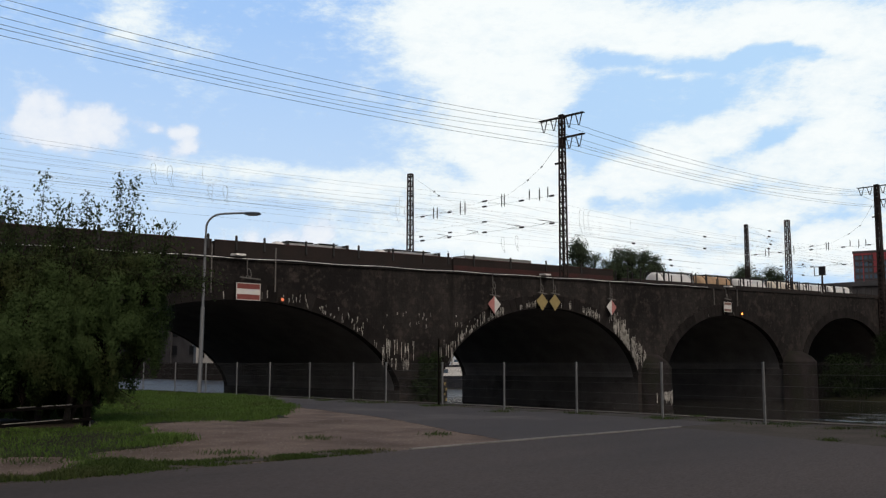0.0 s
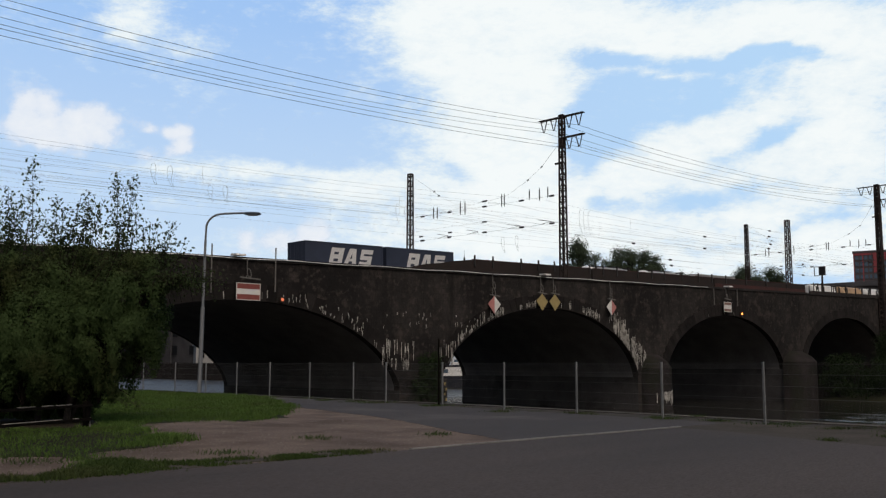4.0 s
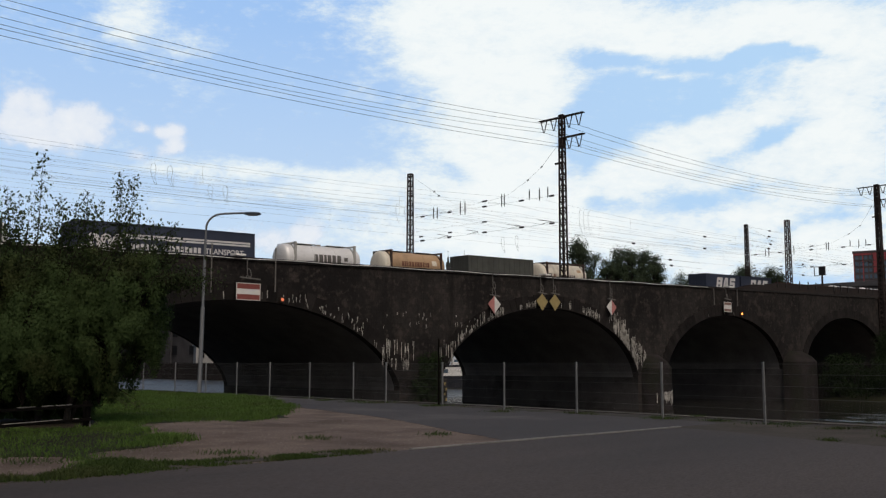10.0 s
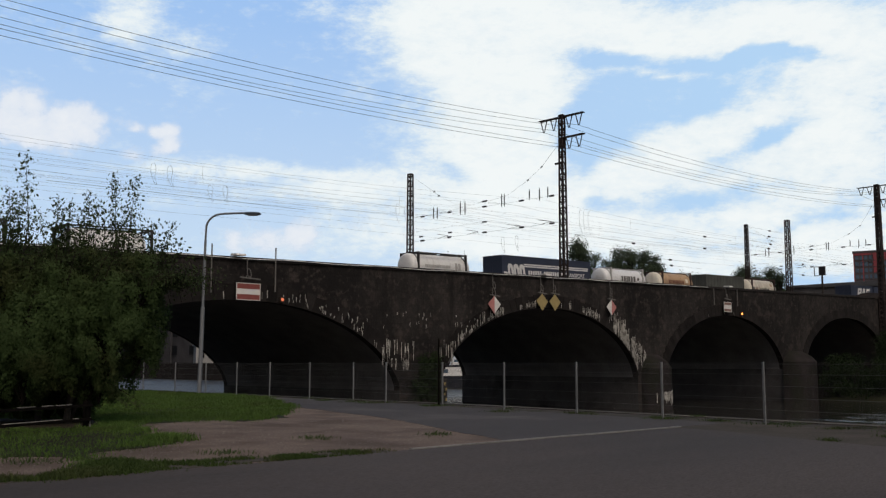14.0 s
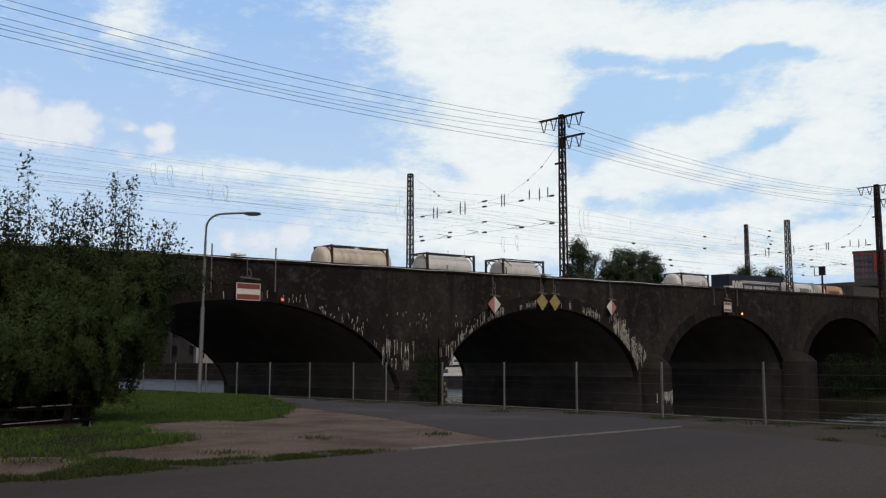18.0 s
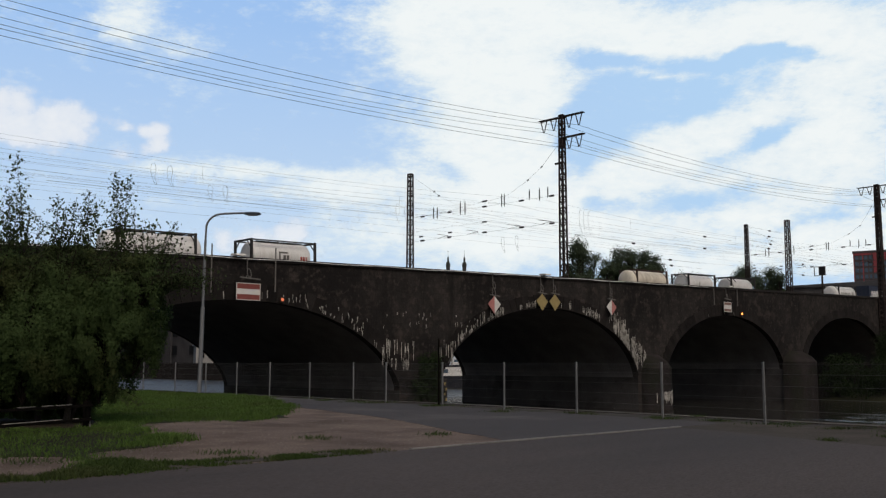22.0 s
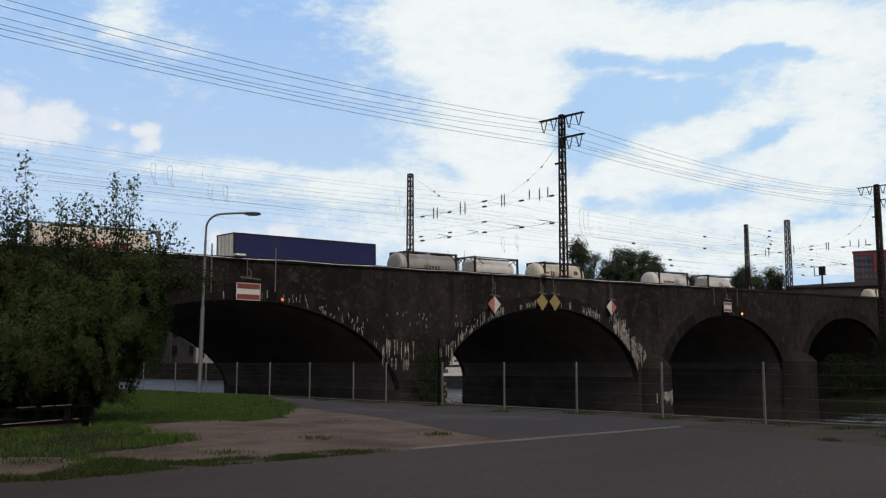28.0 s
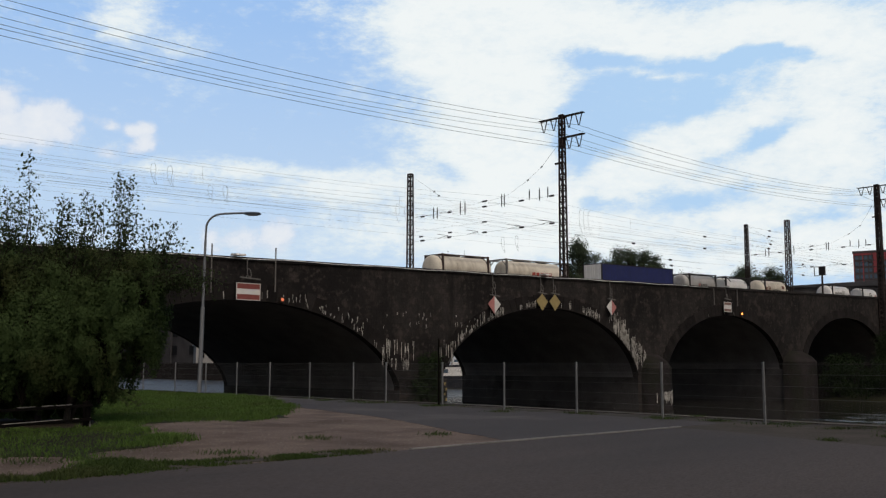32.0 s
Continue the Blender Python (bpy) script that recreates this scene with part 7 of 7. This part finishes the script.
HULL = surface("boat_hull", (0.03, 0.032, 0.04), (0.02, 0.022, 0.028), 0.6, 1, 10, 0.05, spec=0.05)

wh = thing("warehouse", "long grey rendered warehouse on the far quay", "building", PLAN @ pose(128, 214, 1.2))
part("wall", Shape().box(0, 18, -75, 75, 0, 13), FACADE_GREY, wh)
part("roof", Shape().prism([(-0.6, 13), (18.6, 13), (9, 16.5)], "y", -75.5, 75.5), SLATE, wh)
for i in range(16):
    y = -70 + i * 9.2
    for z in (2.2, 7.0):
        wnd = part("window", Shape().box(-0.08, 0.05, y, y + 2.6, z, z + 2.4), DARK_GLASS, wh)
        part("sill", Shape().box(-0.2, 0.0, y - 0.1, y + 2.7, z - 0.15, z), FACADE_GREY, wnd)

for i in range(8):
    y = -66 + i * 18.4
    part("pilaster", Shape().box(-0.45, 0.0, y - 1.1, y + 1.1, 0, 13.0), FACADE_GREY, wh)
# made-up pale building, in place of a sunlit stretch of the warehouse facade
house = thing("house", "pale block added for the sunlit part of the warehouse facade", "building", pose(-48.2, 199, 1.2, 0, 0, 20))
part("wall", Shape().box(-2.6, 1.9, 0, 5, 0, 3.6), FACADE_LIT, house)
part("roof", Shape().prism([(-3.0, 3.6), (2.3, 3.6), (-0.35, 5.4)], "y", -0.4, 5.4), SLATE, house)
for x in (-1.8, -0.1):
    wnd = part("window", Shape().box(x, x + 0.9, -0.06, 0.03, 1.0, 2.2), DARK_GLASS, house)
    part("sill", Shape().box(x - 0.1, x + 1.0, -0.14, 0.0, 0.88, 0.99), FACADE_LIT, wnd)

boat = thing("boat", "moored white motor boat with a dark hull", "boat", pose(2.4, 152, WATER, 0, 0, 8))
part("hull", Shape().prism([(-6.5, -0.5), (6.0, -0.5), (7.0, 1.95), (-6.8, 1.9)], "y", -1.7, 1.7), HULL, boat)
part("topside", Shape().prism([(-6.8, 1.91), (7.0, 1.96), (7.6, 3.3), (-6.9, 3.2)], "y", -1.75, 1.75), TANK_WHITE, boat)
part("deck", Shape().box(-6.6, 7.0, -1.6, 1.6, 3.32, 3.6), HULL, boat)
part("wheelhouse", Shape().prism([(-1.3, 3.61), (1.2, 3.61), (0.55, 4.95), (-0.5, 5.0)], "y", -1.2, 1.2), TANK_WHITE, boat)
part("windscreen", Shape().prism([(-0.95, 4.05), (0.9, 4.05), (0.72, 4.45), (-0.78, 4.45)], "y", -1.22, 1.22), GLASS, boat)
for x in (0.5, 2.6, -2.8):
    part("window", Shape().box(x, x + 0.9, -1.78, 1.78, 2.35, 2.95), GLASS, boat)

rb = thing("office_block", "tall red and grey office block with window bands", "building", pose(137.6, 300, 1.2, 0, 0, -28))
part("wall", Shape().box(-8, 22, 0, 16, 0, 34.6), FACADE_DARK, rb)
part("roof", Shape().box(-8.3, 22.3, -0.3, 16.3, 34.6, 35.3), FACADE_DARK, rb)
win = Shape().box(0, 0.92, -0.12, 0.02, 0, 1.25).mesh("window", GLASS)
for j in range(16):
    for i in range(22):
        part("window", win, GLASS, rb, m=pose(-7.5 + i * 1.33, 0, 2.2 + j * 2.02))
for i in range(12):
    part("pilaster", Shape().box(-8.05 + i * 2.66, -7.8 + i * 2.66, -0.25, 0.0, 0, 34.5), FACADE_RED if i < 2 else FACADE_DARK, rb)
part("cornice", Shape().box(-8.06, 22.05, -0.22, 0.0, 33.9, 34.55), FACADE_RED, rb)
for j, i0, i1 in ((15, 4, 7), (14, 4, 6), (13, 4, 6), (15, 9, 10), (15, 13, 16)):
    part("red_panel", Shape().box(-7.6 + i0 * 1.33, -7.7 + i1 * 1.33, -0.2, -0.13, 2.0 + j * 2.02, 3.8 + j * 2.02), FACADE_RED, rb)

hall = thing("hall", "long low grey hall with a shallow roof", "building", pose(106, 258, 1.2, 0, 0, -20))
part("wall", Shape().box(-12, 30, 0, 20, 0, 20.4), FACADE_GREY, hall)
part("roof", Shape().prism([(-13, 20.4), (31, 20.4), (31, 22.6), (-13, 20.9)], "y", -0.6, 20.6), SLATE, hall)

for px, top in ((793, 450), (822, 450)):
    d = 640.0
    tw = thing("church_tower", "dark church tower with a green onion spire", "church tower", pose((px - 784) / 1700 * d, d, 1.2), group="church towers on the skyline")
    zt = (643 - top) * d / 1700
    part("shaft", Shape().box(-1.25, 1.25, -1.25, 1.25, 0, zt - 9), SLATE, tw)
    sp = Shape()
    prof = [(2.4, -9.0), (2.6, -8.4), (2.7, -7.4), (2.2, -6.2), (1.2, -5.2), (1.0, -4.0), (1.3, -3.4), (0.8, -2.6), (0.25, -1.5), (0.12, 0.0)]
    k = 10
    sp.add([(0.58 * r * math.cos(2 * math.pi * i / k), 0.58 * r * math.sin(2 * math.pi * i / k), zt + z) for r, z in prof for i in range(k)],
           [(a * k + i, a * k + (i + 1) % k, (a + 1) * k + (i + 1) % k, (a + 1) * k + i) for a in range(len(prof) - 1) for i in range(k)])
    part("spire", sp, COPPER, tw)
    part("cross", Shape().tube([(0, 0, zt - 0.2), (0, 0, zt + 2.6)], 0.12, 4).tube([(-0.5, 0, zt + 1.8), (0.5, 0, zt + 1.8)], 0.1, 4), COPPER, tw)


# ---- what moves ----
def motions():
    for t, off in moving:
        walk(t, [(k, on_track(off + run, TRACK_FAR)) for k, run in FAR_RUN])
    for t, off in near_train:
        walk(t, [(k, on_track(off + run, TRACK_NEAR)) for k, run in NEAR_RUN])
    for ob, pivot, degrees, period, phase in sway_parts:
        c = Matrix.Translation(pivot)
        rows = []
        for k in range(33):
            a = degrees * (math.sin(6.283 * k / period + phase) + 0.5 * math.sin(6.283 * k / (period * 2.7) + phase * 2))
            rows.append((k, c @ pose(0, 0, 0, 0.4 * a, a, 0) @ c.inverted()))
        walk(ob, rows)
    # a gust holds the tallest birch leader down at first
    gust = ((0, -1, -18), (2, -1.5, -18), (3, -2, -12), (6, 2, -2), (8, -1.8, 0), (10, 5, -1), (12, 1.5, 0), (14, -1, 0), (17, -1.8, 0), (19, 1, 0), (21, -2.5, 0), (23, -5, 0), (25, -1.8, 0), (28, -1.3, 0), (31, 0, 0), (32, 0, 0))
    c = Matrix.Translation((-0.5, 0, 2.2))
    walk(leader, [(k, c @ pose(0, 0, 0, rx, ry, 0) @ c.inverted()) for k, ry, rx in gust])
    walk(low_sky, [(0, pose(0, 0, 0)), (16, pose(0, 0, 0.0, 0, 0, 1.2)), (32, pose(0, 0, 0, 0, 0, 2.4))])
    walk(high_sky, [(0, pose(0, 0, 0)), (16, pose(0, 0, 0, 0, 0, 0.25)), (32, pose(0, 0, 0, 0, 0, 0.5))])


motions()
